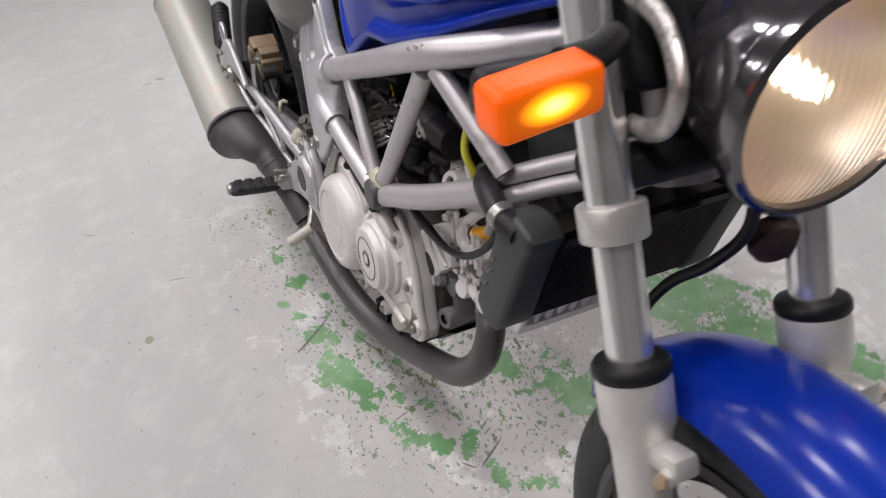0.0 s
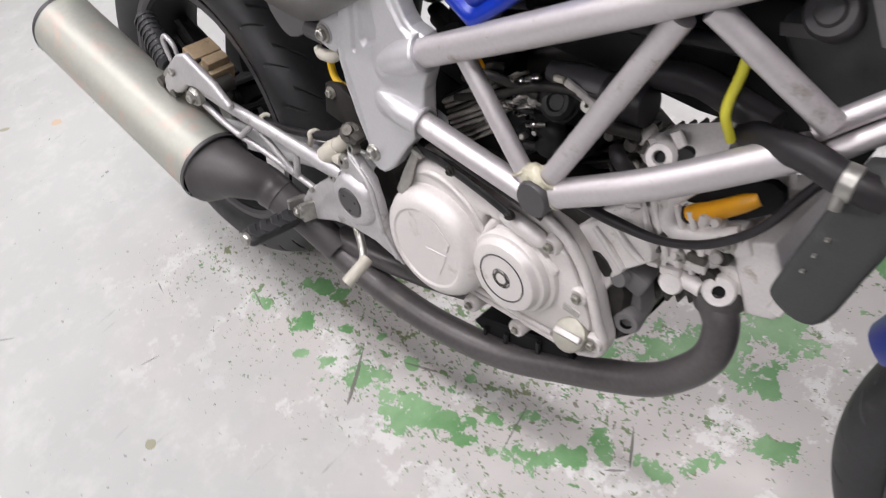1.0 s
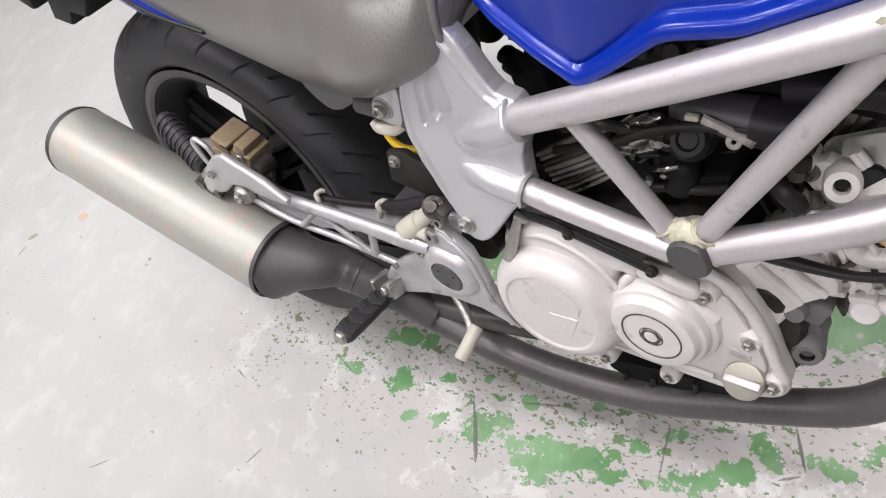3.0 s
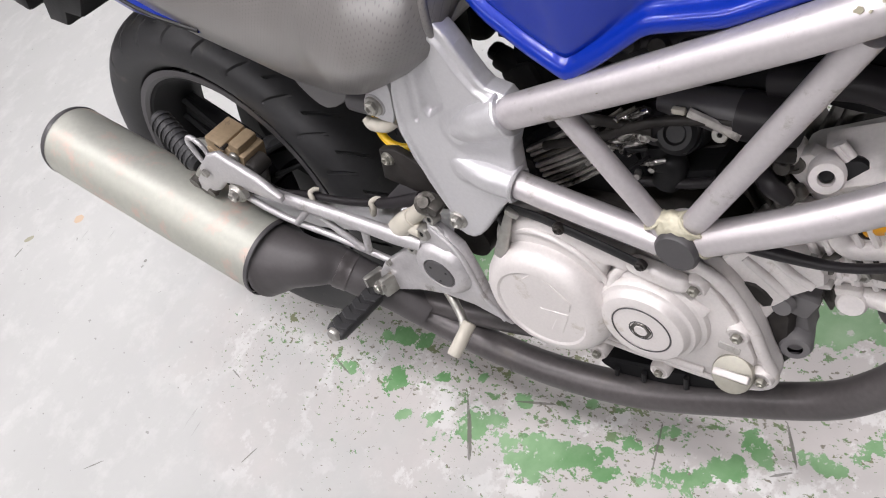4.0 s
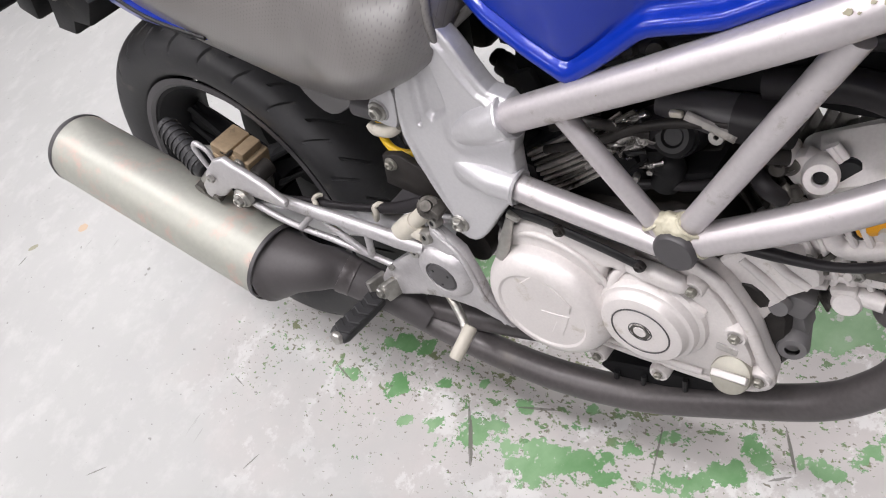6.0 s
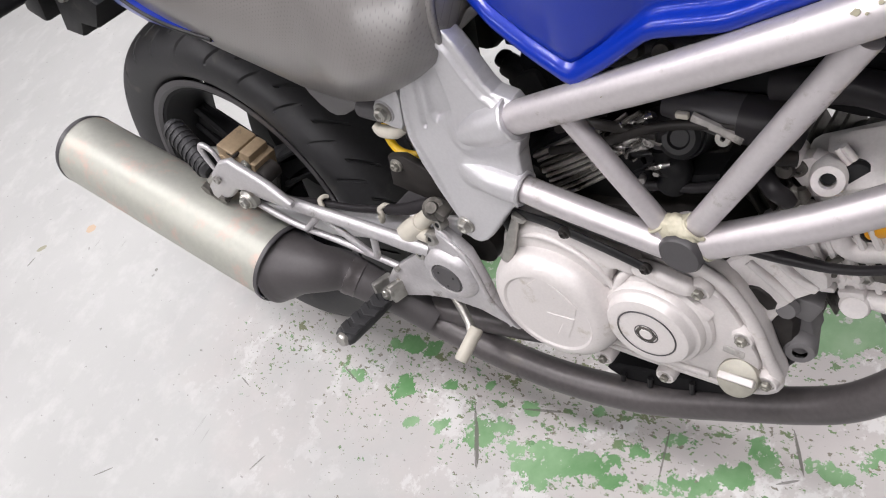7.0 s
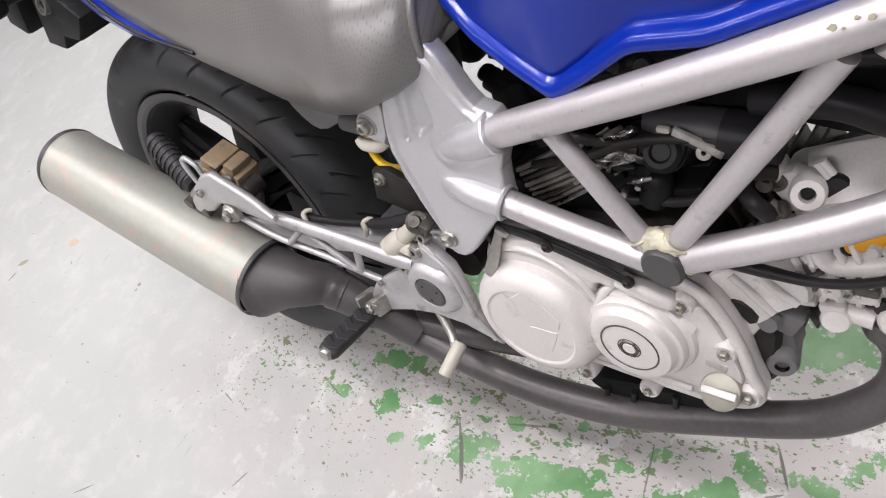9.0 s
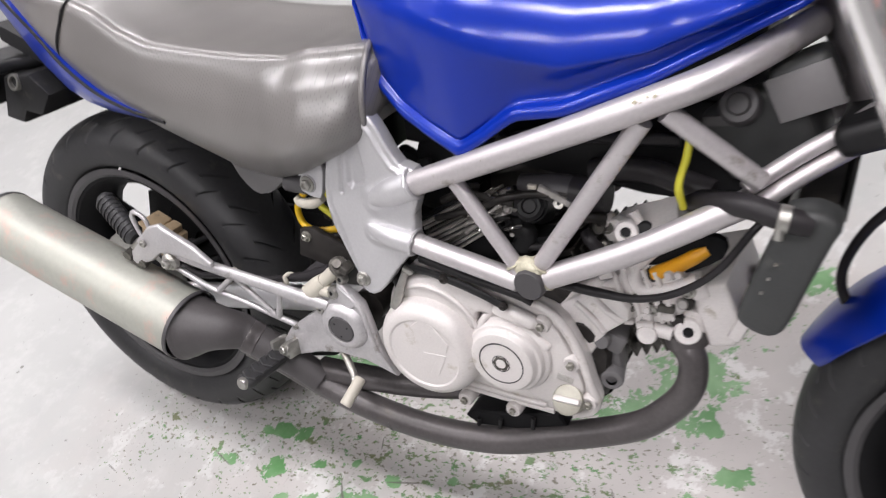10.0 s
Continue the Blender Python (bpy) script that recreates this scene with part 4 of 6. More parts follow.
for pts in ([(0.712, -0.122, 0.326), (0.77, -0.123, 0.322), (0.83, -0.123, 0.322)], [(0.70, -0.121, 0.314), (0.76, -0.122, 0.313), (0.84, -0.122, 0.313)]):
    part("casting_rib", sweep(pts, 0.004, 10), "case", cover)
for x, z, s in ((0.831, 0.458, 0.0058), (0.870, 0.407, 0.0058), (0.892, 0.350, 0.0058), (0.706, 0.298, 0.0055), (0.782, 0.303, 0.005)):
    part("bolt_boss", lathe([(0.0125, -0.02), (0.0115, 0.002), (0.0100, 0.0055), (0.0078, 0.0055), (0.0074, 0.0040), (0, 0.0040)], (x, -0.127, z), (0, -1, 0), 20), "case", cover)
    bolt(cover, (x, -0.1327, z), (0, -1, 0), s, "zinc", False, False)
part("cable_lever", joined(sweep([(0.642, -0.140, 0.506), (0.634, -0.146, 0.480), (0.624, -0.149, 0.452)], [0.0045, 0.0065, 0.0080], 16), block((0.016, 0.012, 0.008), pose(0.648, -0.140, 0.510, 0, 20, 0), 0.003)), "steel", cover, "grey cable lever end")
cap = part("oil_filler_cap", lathe([(0.0205, -0.03), (0.0205, 0.008), (0.0195, 0.0105), (0.0165, 0.0115), (0, 0.0115)], (0.8660, -0.132, 0.350), (0.06, -0.80, 0.55), 36), "dull", cover, "round metal oil filler cap")
part("grip_bar", block((0.037, 0.008, 0.0075), Matrix.Translation((0.8668, -0.1425, 0.3572)) @ Matrix.Rotation(radians(35), 4, "X") @ Matrix.Rotation(radians(-8), 4, "Y"), 0.002), "case", cap, "pale grip bar across the cap")
# oil line union and dipped sump parts
part("sump", slab([(0.66, 0.325), (0.70, 0.285), (0.86, 0.282), (0.905, 0.33)], -0.085, 0.10, 0.01, 2), "grime_shade", engine, "oily dark sump")
part("oil_filter", lathe([(0.007, 0.036), (0.013, 0.036), (0.016, 0.031), (0.017, 0.0), (0.017, -0.05), (0, -0.05), (0, 0.030), (0.007, 0.030)], (0.903, -0.064, 0.366), (0.25, -0.96, 0.1), 26), "label", engine, "dark stub pipe with an open end")
part("hose_union", joined(block((0.036, 0.040, 0.028), pose(0.905, -0.072, 0.424, 0, 25, 10), 0.005), block((0.020, 0.03, 0.050), pose(0.908, -0.068, 0.396, 0, -10, 0), 0.005), block((0.014, 0.02, 0.018), pose(0.890, -0.086, 0.412, 0, 30, 0), 0.003), lathe([(0, 0.008), (0.009, 0.008), (0.011, 0.0), (0, 0)], (0.900, -0.096, 0.430), (0, -1, 0.2), 16)), "label", engine)
part("front_crankcase", slab([(0.838, 0.468), (0.862, 0.490), (0.890, 0.506), (0.926, 0.500), (0.936, 0.474), (0.906, 0.446), (0.884, 0.402), (0.872, 0.420), (0.856, 0.446)], -0.104, -0.03, 0.006, 2, 2), "white", engine, "pale cast crankcase front")
# no recess is cut: a dark patch gives the pocket's shade
part("pocket_shade", slab([(0.862, 0.453), (0.877, 0.456), (0.893, 0.440), (0.884, 0.426)], -0.1058, -0.098, 0.002, 1, 2), "grime_shade", engine, "dark patch for the shade in a casting pocket")
for pts in ([(0.868, -0.104, 0.486), (0.888, -0.106, 0.470), (0.905, -0.104, 0.450)], [(0.890, -0.104, 0.500), (0.908, -0.106, 0.484), (0.926, -0.104, 0.470)]):
    part("casting_rib", sweep(pts, 0.0045, 10), "case", engine)
part("sump_edge", slab([(0.7035, 0.2581), (0.7811, 0.2772), (0.8403, 0.2983), (0.8524, 0.2783), (0.7777, 0.2470), (0.7120, 0.2330), (0.6900, 0.2440)], -0.110, -0.050, 0.003, 1), "rim", engine, "black oily sump edge")
for x0, z0, x1, z1 in ((0.7152, 0.2503, 0.7135, 0.2373), (0.7511, 0.2607, 0.7490, 0.2440), (0.8033, 0.2805, 0.8018, 0.2602)):
    part("sump_rib", sweep([(x0, -0.113, z0), (x1, -0.113, z1)], 0.0035, 8, 0), "black", engine)


def cylinder(base, axis, length, name, fins, size, mat="cast", top="case"):
    """A finned barrel with its head."""
    m = axis_matrix(base, axis)
    body = part(name, block((size[0], size[1], length), m @ pose(0, 0, length / 2), 0.012, 2), mat, engine)
    for k in range(fins):
        h = length * (0.12 + 0.50 * k / max(1, fins - 1))
        part("fin", block((size[0] + 0.020, size[1] + 0.024, 0.0042), m @ pose(0, 0, h), 0.0018, 1), mat, body)
    part("cylinder_head", block((size[0] + 0.016, size[1] + 0.020, length * 0.28), m @ pose(0, 0, length * 0.86), 0.012, 3), mat, body)
    part("head_cover", block((size[0] - 0.004, size[1] + 0.006, length * 0.16), m @ pose(0, 0, length * 1.06), 0.012, 3), top, body)
    return body


front_barrel = cylinder((0.86, 0.01, 0.435), (0.86, 0, 0.42), 0.150, "front_cylinder", 6, (0.085, 0.150), "oldcast", "white")
# rear barrel gets the darkened metal, its shade held in the colour
rear_barrel = cylinder((0.775, 0.0, 0.48), (-0.40, 0, 0.92), 0.150, "rear_cylinder", 7, (0.085, 0.150), "grime_shade", "oldcast")
# exhaust flange with its bolt and the water union on the front head
part("exhaust_flange", lathe([(0.026, 0.010), (0.027, 0.004), (0.024, -0.010), (0.0, -0.010), (0.0, 0.010)], (0.997, -0.072, 0.446), (0.2, 0, -1), 24), "pipe", front_barrel)
part("flange_lug", lathe([(0.0065, 0.013), (0.0145, 0.0125), (0.0165, 0.010), (0.017, -0.013), (0.0, -0.013), (0.0, 0.002), (0.0065, 0.002)], (1.000, -0.082, 0.462), (0.3, -0.9, 0.35), 24), "white", front_barrel, "bright round exhaust flange bolt")
# black disc in the bore, painted for the shade inside it
part("lug_bore_shade", lathe([(0, 0.006), (0.0103, 0.006), (0.0103, 0.0), (0, 0.0)], (1.000, -0.082, 0.462), (0.3, -0.9, 0.35), 16), "black", front_barrel)
part("flange_yoke", slab([(0.972, 0.470), (0.984, 0.484), (1.010, 0.486), (1.022, 0.468), (1.014, 0.446), (0.990, 0.442), (0.976, 0.452)], -0.078, -0.052, 0.005, 2, 2), "white", front_barrel, "white exhaust yoke")
part("flange_stud", sweep([(0.945, -0.085, 0.458), (0.985, -0.088, 0.456)], 0.009, 14, 0), "white", front_barrel)
part("drain_plug", lathe([(0, 0.010), (0.011, 0.010), (0.013, 0.007), (0.013, -0.01), (0, -0.01)], (0.955, -0.090, 0.452), (0.1, -0.95, 0.2), 20), "white", front_barrel)
part("cam_boss", lathe([(0.0058, 0.010), (0.0065, 0.016), (0.0122, 0.016), (0.0140, 0.012), (0.0145, -0.03), (0, -0.03), (0, 0.004), (0.0058, 0.004)], (0.928, -0.092, 0.590), (0.2, -0.9, 0.4), 28), "white", front_barrel, "round bored boss on the cylinder head")
# the boss's hole is darkened by a black disc instead of shade
part("boss_bore_shade", lathe([(0, 0.005), (0.0057, 0.005), (0.0057, 0.0), (0, 0.0)], (0.928, -0.092, 0.590), (0.2, -0.9, 0.4), 16), "black", front_barrel)
part("boss_lug", lathe([(0, 0.008), (0.007, 0.008), (0.009, 0.004), (0.009, -0.02), (0, -0.02)], (0.897, -0.085, 0.596), (0, -1, 0.2), 16), "white", front_barrel)
bolt(front_barrel, (0.897, -0.094, 0.598), (0, -1, 0.2), 0.005, "grime_shade")
part("cam_case", block((0.085, 0.05, 0.055), pose(0.945, -0.055, 0.575, 0, -25, 0), 0.012, 3), "white", front_barrel)
part("head_panel", slab([(0.998, 0.520), (1.040, 0.535), (1.066, 0.470), (1.054, 0.448), (1.026, 0.440)], -0.080, 0.06, 0.006, 3), "white", front_barrel, "flat white painted head cover")
part("lead_recess", joined(sweep([(1.000, -0.070, 0.580), (0.968, -0.070, 0.564), (0.944, -0.078, 0.547), (0.938, -0.088, 0.526), (0.950, -0.090, 0.512), (0.980, -0.088, 0.520), (1.010, -0.084, 0.535)], 0.0085, 14), block((0.075, 0.02, 0.035), pose(0.985, -0.075, 0.512, 0, -25, 0), 0.007, 2)), "white", front_barrel, "white casting round the plug well")
for px, pz, r in ((0.975, 0.487, 0.0125), (0.948, 0.468, 0.010)):
    part("stud_boss", lathe([(0.004, 0.012), (r * 0.9, 0.012), (r, 0.008), (r * 1.1, -0.03), (0, -0.03), (0, 0.006), (0.004, 0.006)], (px, -0.080, pz), (0.1, -0.95, 0.15), 22), "white", front_barrel)
# dark discs on the surface, painted as the shade of small pockets
for px, pz in ((0.930, 0.486), (0.963, 0.500), (0.990, 0.476), (1.000, 0.505), (0.955, 0.450)):
    part("pocket_shade", lathe([(0, 0.002), (0.0075, 0.002), (0.0085, 0.0), (0.0085, -0.01), (0, -0.01)], (px, -0.0905, pz), (0.1, -1, 0.1), 14), "grime_shade", front_barrel, "dark patch for the shade in a casting pocket")
part("barrel_side", slab([(0.885, 0.50), (0.93, 0.54), (0.99, 0.55), (1.01, 0.51), (0.985, 0.47), (0.93, 0.455)], -0.088, -0.06, 0.008, 2), "white", front_barrel)
for k in range(5):
    part("fin", sweep([(0.905 + k * 0.014, -0.090, 0.545 - k * 0.001), (0.925 + k * 0.014, -0.092, 0.495), (0.930 + k * 0.014, -0.088, 0.470)], 0.0035, 8), "white", front_barrel)
bolt(front_barrel, (0.962, -0.092, 0.490), (0, -1, 0), 0.007)
bolt(front_barrel, (1.000, -0.090, 0.520), (0, -1, 0), 0.006)

for k in range(8):      # upright fins on the front of the head, below the radiator
    part("head_fin", block((0.016, 0.0085, 0.044), pose(1.060, -0.078 + 0.0165 * k, 0.480, 0, 20, 0), 0.002, 1), "white", front_barrel)

# ---- exhaust
PIPE_R = 0.0212
header = part("exhaust_pipe", sweep([(0.992, -0.070, 0.460), (0.9970, -0.080, 0.4420), (1.0100, -0.086, 0.4220), (1.0090, -0.092, 0.3830), (0.9860, -0.095, 0.3420), (0.9400, -0.097, 0.2980), (0.8380, -0.104, 0.2509), (0.74, -0.112, 0.216), (0.64, -0.124, 0.212),
                                     (0.54, -0.130, 0.224), (0.44, -0.136, 0.254), (0.37, -0.145, 0.290), (0.33, -0.158, 0.316)], [0.0175, 0.0178, 0.0182, 0.0186, 0.0190, 0.0196, 0.0204, PIPE_R, PIPE_R, PIPE_R, PIPE_R, PIPE_R, PIPE_R], 22, 8), "pipe", bike, "black header pipe sweeping under the engine")
part("second_pipe", sweep([(0.70, -0.02, 0.30), (0.70, -0.075, 0.285), (0.64, -0.095, 0.275), (0.54, -0.110, 0.268), (0.44, -0.125, 0.272)], 0.020, 18), "pipe", header)
part("pipe_clamp", lathe([(0.0212, -0.002), (0.0219, -0.0015), (0.0219, 0.0015), (0.0212, 0.002), (0.0205, 0.002), (0.0205, -0.002)], (0.575, -0.128, 0.217), (1, 0, -0.06), 24, True), "pipe", header)
S0, S1 = Vector((0.248, -0.199, 0.3610)), Vector((-0.158, -0.199, 0.4825))
saxis = (S1 - S0).normalized()
silencer = part("silencer", lathe([(0.0558, 0.0), (0.0568, 0.004), (0.0568, 0.418), (0.0552, 0.424)], S0, saxis, 64), "silencer", bike, "brushed metal round silencer")
slen = (S1 - S0).length
part("end_cap", lathe([(0.0571, -0.004), (0.0576, 0.0), (0.0552, 0.007), (0.046, 0.012), (0.034, 0.013), (0.030, 0.012), (0.018, 0.012), (0.018, 0.030), (0.0150, 0.030), (0.0150, -0.03), (0, -0.03)], S0 + saxis * slen, saxis, 56), "cap", silencer, "dark grey end cap")
cone = [(S0 + saxis * 0.001, 0.0572), (S0 - saxis * 0.012 + Vector((0, 0.002, 0.004)), 0.0515), (S0 - saxis * 0.040 + Vector((0, 0.005, 0.014)), 0.0400), (S0 - saxis * 0.068 + Vector((0, 0.012, 0.020)), 0.0335), (Vector((0.335, -0.170, 0.348)), 0.0282), (Vector((0.368, -0.160, 0.324)), 0.0262), (Vector((0.405, -0.148, 0.295)), 0.0240), (Vector((0.445, -0.138, 0.262)), 0.0228)]
part("heat_cover", sweep([tuple(p) for p, r in cone], [r for p, r in cone], 48, 6), "heatshield", silencer, "matt black tapered heat cover")
ring_way = Vector((0.75, 0.22, -0.5)).normalized()
part("cover_joint", lathe([(0.0240, -0.011), (0.0286, -0.010), (0.0286, -0.002), (0.0276, 0.0), (0.0276, 0.008), (0.0240, 0.010)], (0.350, -0.166, 0.338), ring_way, 36), "pipe", silencer, "grey joint ring of the heat cover")
part("clamp_band", lathe([(0.0574, -0.004), (0.0588, -0.003), (0.0588, 0.003), (0.0574, 0.004)], S0, saxis, 56), "cap", silencer)

# ---- rider's footrest plate, silencer hanger, pedal and pegs
hanger = part("footrest_plate", slab([(0.400, 0.337), (0.407, 0.321), (0.433, 0.321), (0.474, 0.337), (0.515, 0.346), (0.560, 0.345), (0.612, 0.330), (0.598, 0.350), (0.585, 0.376), (0.579, 0.410), (0.570, 0.445), (0.554, 0.460), (0.536, 0.473),
                                      (0.516, 0.446), (0.493, 0.424), (0.452, 0.392), (0.421, 0.367)], -0.156, -0.142, 0.003, 2), "hanger", bike, "cast aluminium footrest plate")
part("edge_rib", sweep([(0.536, -0.156, 0.468), (0.566, -0.157, 0.440), (0.575, -0.157, 0.408), (0.582, -0.157, 0.374), (0.604, -0.156, 0.338)], 0.0034, 10), "hanger", hanger)
part("pivot_boss", lathe([(0.042, -0.012), (0.040, 0.002), (0.036, 0.010), (0.030, 0.014), (0.0225, 0.0145), (0.0215, 0.010), (0.0, 0.010)], (0.533, -0.152, 0.401), (0, -1, 0), 44), "hanger", hanger)
pcap = part("pivot_cap", lathe([(0.0212, 0.010), (0.0208, 0.0135), (0.019, 0.0150), (0, 0.0152)], (0.533, -0.152, 0.401), (0, -1, 0), 36), "cap", hanger, "dark grey pivot cap")
for k in range(3):
    a = 2 * math.pi * k / 3 + 0.4
    part("cap_dimple", lathe([(0, 0.0158), (0.0017, 0.0156), (0.0017, 0.013), (0, 0.013)], (0.533 + 0.0125 * math.cos(a), -0.152, 0.401 + 0.0125 * math.sin(a)), (0, -1, 0), 8), "black", pcap)
part("upper_arm", sweep([(0.508, -0.154, 0.428), (0.470, -0.158, 0.436), (0.40, -0.165, 0.450), (0.30, -0.178, 0.472), (0.235, -0.186, 0.492), (0.195, -0.188, 0.500)], [0.010, 0.0125, 0.0108, 0.0098, 0.0110, 0.0115], 16, 8, 0.72), "hanger", hanger)
part("lower_arm", sweep([(0.440, -0.152, 0.374), (0.36, -0.164, 0.404), (0.29, -0.178, 0.432), (0.236, -0.186, 0.464)], 0.0048, 12), "hanger", hanger)
part("strut", sweep([(0.425, -0.161, 0.446), (0.408, -0.158, 0.388)], 0.0048, 12, 0), "hanger", hanger)
part("strut", sweep([(0.403, -0.160, 0.392), (0.340, -0.172, 0.462)], 0.0046, 12, 0), "hanger", hanger)
part("strut", sweep([(0.312, -0.176, 0.426), (0.350, -0.172, 0.460)], 0.0046, 12, 0), "hanger", hanger)
part("hanger_eye", slab([(0.1566, 0.4780), (0.1816, 0.5052), (0.2135, 0.5303), (0.2393, 0.5389), (0.2545, 0.5312), (0.2729, 0.5242), (0.3000, 0.5120), (0.3320, 0.4880), (0.3300, 0.4800), (0.2980, 0.4860), (0.2640, 0.4885), (0.2476, 0.4893), (0.2265, 0.4864), (0.1989, 0.4665), (0.1617, 0.4534), (0.1522, 0.4604)], -0.1955, -0.184, 0.0046, 3), "hanger", hanger)
part("eye_hook", sweep([(0.2102, -0.188, 0.5254), (0.2064, -0.188, 0.5412), (0.1899, -0.188, 0.5501), (0.1794, -0.188, 0.5426), (0.1805, -0.188, 0.5271), (0.1858, -0.188, 0.5099), (0.1912, -0.188, 0.5024)], [0.0030, 0.0036, 0.0038, 0.0040, 0.0036, 0.0032, 0.0030], 10), "hanger", hanger)
bolt(hanger, (0.1989, -0.1975, 0.5017), (0, -1, 0), 0.0060, "steel", False, False)
part("eye_clevis", joined(sweep([(0.1445, -0.180, 0.4700), (0.1445, -0.197, 0.4680)], 0.0085, 16, 0), sweep([(0.1780, -0.182, 0.4610), (0.1780, -0.198, 0.4590)], 0.0070, 16, 0), sweep([(0.142, -0.190, 0.4600), (0.160, -0.192, 0.4545), (0.180, -0.192, 0.4560)], 0.0042, 10)), "oldcast", hanger, "greasy clevis under the eye")
part("bolt_collar", lathe([(0, 0.003), (0.0120, 0.003), (0.0145, 0.0), (0.0145, -0.008), (0, -0.008)], (0.2430, -0.1960, 0.4755), (0, -1, 0), 28), "steel", hanger)
bolt(hanger, (0.2430, -0.2000, 0.4755), (0, -1, 0), 0.0080)
part("rubber_mount", lathe([(0.017, 0.0), (0.018, 0.004), (0.018, 0.018), (0.0, 0.018), (0, 0)], (0.228, -0.178, 0.471), (0, 1, 0), 24), "black", hanger)
part("peg_pin", lathe([(0, 0.012), (0.006, 0.012), (0.006, -0.012), (0, -0.012)], (0.172, -0.190, 0.492), (0.8, 0, 0.6), 14), "steel", hanger)


def ribbed_peg(name, a, b, r, parent, ribs, label):
    """A rubber footpeg with ridges across its top."""
    a, b = Vector(a), Vector(b)
    body = part(name, sweep([a, a.lerp(b, 0.06), a.lerp(b, 0.94), b], [r * 0.72, r, r, r * 0.75], 16, 0, 0.75), "rubber", parent, label)
    d = (b - a)
    for k in range(ribs):
        p = a.lerp(b, 0.12 + 0.78 * k / (ribs - 1))
        part("ridge", sweep([p - d.normalized() * 0.0018, p + d.normalized() * 0.0018], r * 1.06, 16, 0, 0.82), "rubber", body)
    return body


ribbed_peg("passenger_peg", (0.168, -0.186, 0.498), (0.092, -0.168, 0.550), 0.0195, hanger, 9, "folded ribbed rubber passenger peg")
PEG_A, PEG_B = Vector((0.4090, -0.176, 0.3270)), Vector((0.4090, -0.262, 0.3370))
peg_way = (PEG_B - PEG_A).normalized()
peg_up = (Vector((0.30, 0, 0.95)) - peg_way * peg_way.dot(Vector((0.30, 0, 0.95)))).normalized()
peg_frame = Matrix((peg_way, peg_up.cross(peg_way), peg_up)).transposed().to_4x4()
peg_len = (PEG_B - PEG_A).length


def peg_section(x, wide, thick):
    return [(x, wide * math.copysign(abs(math.cos(a)) ** 0.7, math.cos(a)), thick * math.copysign(abs(math.sin(a)) ** 0.8, math.sin(a))) for a in (2 * math.pi * k / 20 for k in range(20))]


footpeg = part("footpeg", moved(loft([peg_section(x * peg_len, w, h) for x, w, h in ((0.0, 0.010, 0.007), (0.05, 0.0140, 0.0085), (0.5, 0.0150, 0.0088), (0.90, 0.0150, 0.0085), (0.97, 0.0128, 0.0070), (1.0, 0.0085, 0.004))]), Matrix.Translation(PEG_A) @ peg_frame), "rubber", hanger, "flat black rubber footpeg with chevron pads")
for k in range(4):      # raised chevron pads along its top
    x0 = peg_len * (0.08 + 0.215 * k)
    pad = slab([(x0, -0.0125), (x0 + 0.012, -0.0125), (x0 + 0.0185, 0.0), (x0 + 0.012, 0.0125), (x0, 0.0125), (x0 + 0.0065, 0.0)], 0.0, 0.0034, 0.0009, 1)
    part("tread_pad", moved(pad, Matrix.Translation(PEG_A) @ peg_frame @ Matrix.Translation((0, 0, 0.0105)) @ Matrix.Rotation(radians(-90), 4, "X")), "rubber", footpeg)
part("peg_tip", lathe([(0, 0.003), (0.008, 0.003), (0.010, 0.0), (0.010, -0.004), (0, -0.004)], PEG_B, peg_way, 18), "steel", hanger)
part("peg_clevis", joined(block((0.010, 0.030, 0.030), pose(0.398, -0.162, 0.333, 0, 0, -18), 0.003), block((0.010, 0.030, 0.030), pose(0.426, -0.160, 0.337, 0, 0, -18), 0.003)), "steel", hanger)
bolt(hanger, (0.419, -0.176, 0.340), (-0.2, -0.9, 0.3), 0.0068)
bolt(hanger, (0.437, -0.157, 0.376), (0, -1, 0), 0.004, "steel", True)
pedal = part("brake_pedal", sweep([(0.496, -0.138, 0.346), (0.512, -0.146, 0.336), (0.532, -0.158, 0.314), (0.542, -0.170, 0.304)], [0.0055, 0.0048, 0.0042, 0.0045], 12, 8, 1.3), "steel", bike, "steel rear brake pedal")
part("pedal_tip", lathe([(0, 0.020), (0.0045, 0.020), (0.0055, 0.024), (0.0080, 0.024), (0.0088, 0.021), (0.0088, -0.020), (0.0075, -0.022), (0, -0.022)], (0.544, -0.180, 0.301), (-0.13, -0.86, -0.50), 20), "bleach", pedal, "worn round pedal tip")
master = part("brake_master_cylinder", joined(sweep([(0.4660, -0.146, 0.4320), (0.4720, -0.147, 0.4380), (0.4900, -0.148, 0.4550), (0.5060, -0.148, 0.4690)], [0.0120, 0.0155, 0.0145, 0.0115], 20, 6), sweep([(0.5060, -0.148, 0.4690), (0.5340, -0.148, 0.4950)], 0.0100, 18, 0), sweep([(0.500, -0.148, 0.452), (0.5220, -0.156, 0.4560)], [0.0110, 0.0085], 16, 0), sweep([(0.4800, -0.148, 0.436), (0.4960, -0.156, 0.4250)], [0.0100, 0.0080], 16, 0)), "bleach", bike, "yellowed metal rear brake master cylinder")
part("banjo", joined(lathe([(0, 0.018), (0.0065, 0.018), (0.0075, 0.012), (0.0125, 0.010), (0.0135, 0.006), (0.0135, -0.010), (0, -0.010)], (0.5380, -0.149, 0.4985), (0.35, -0.6, 0.72), 18), block((0.014, 0.022, 0.012), pose(0.552, -0.150, 0.500, 0, 30, 0), 0.003)), "oldcast", master, "dark banjo fitting")
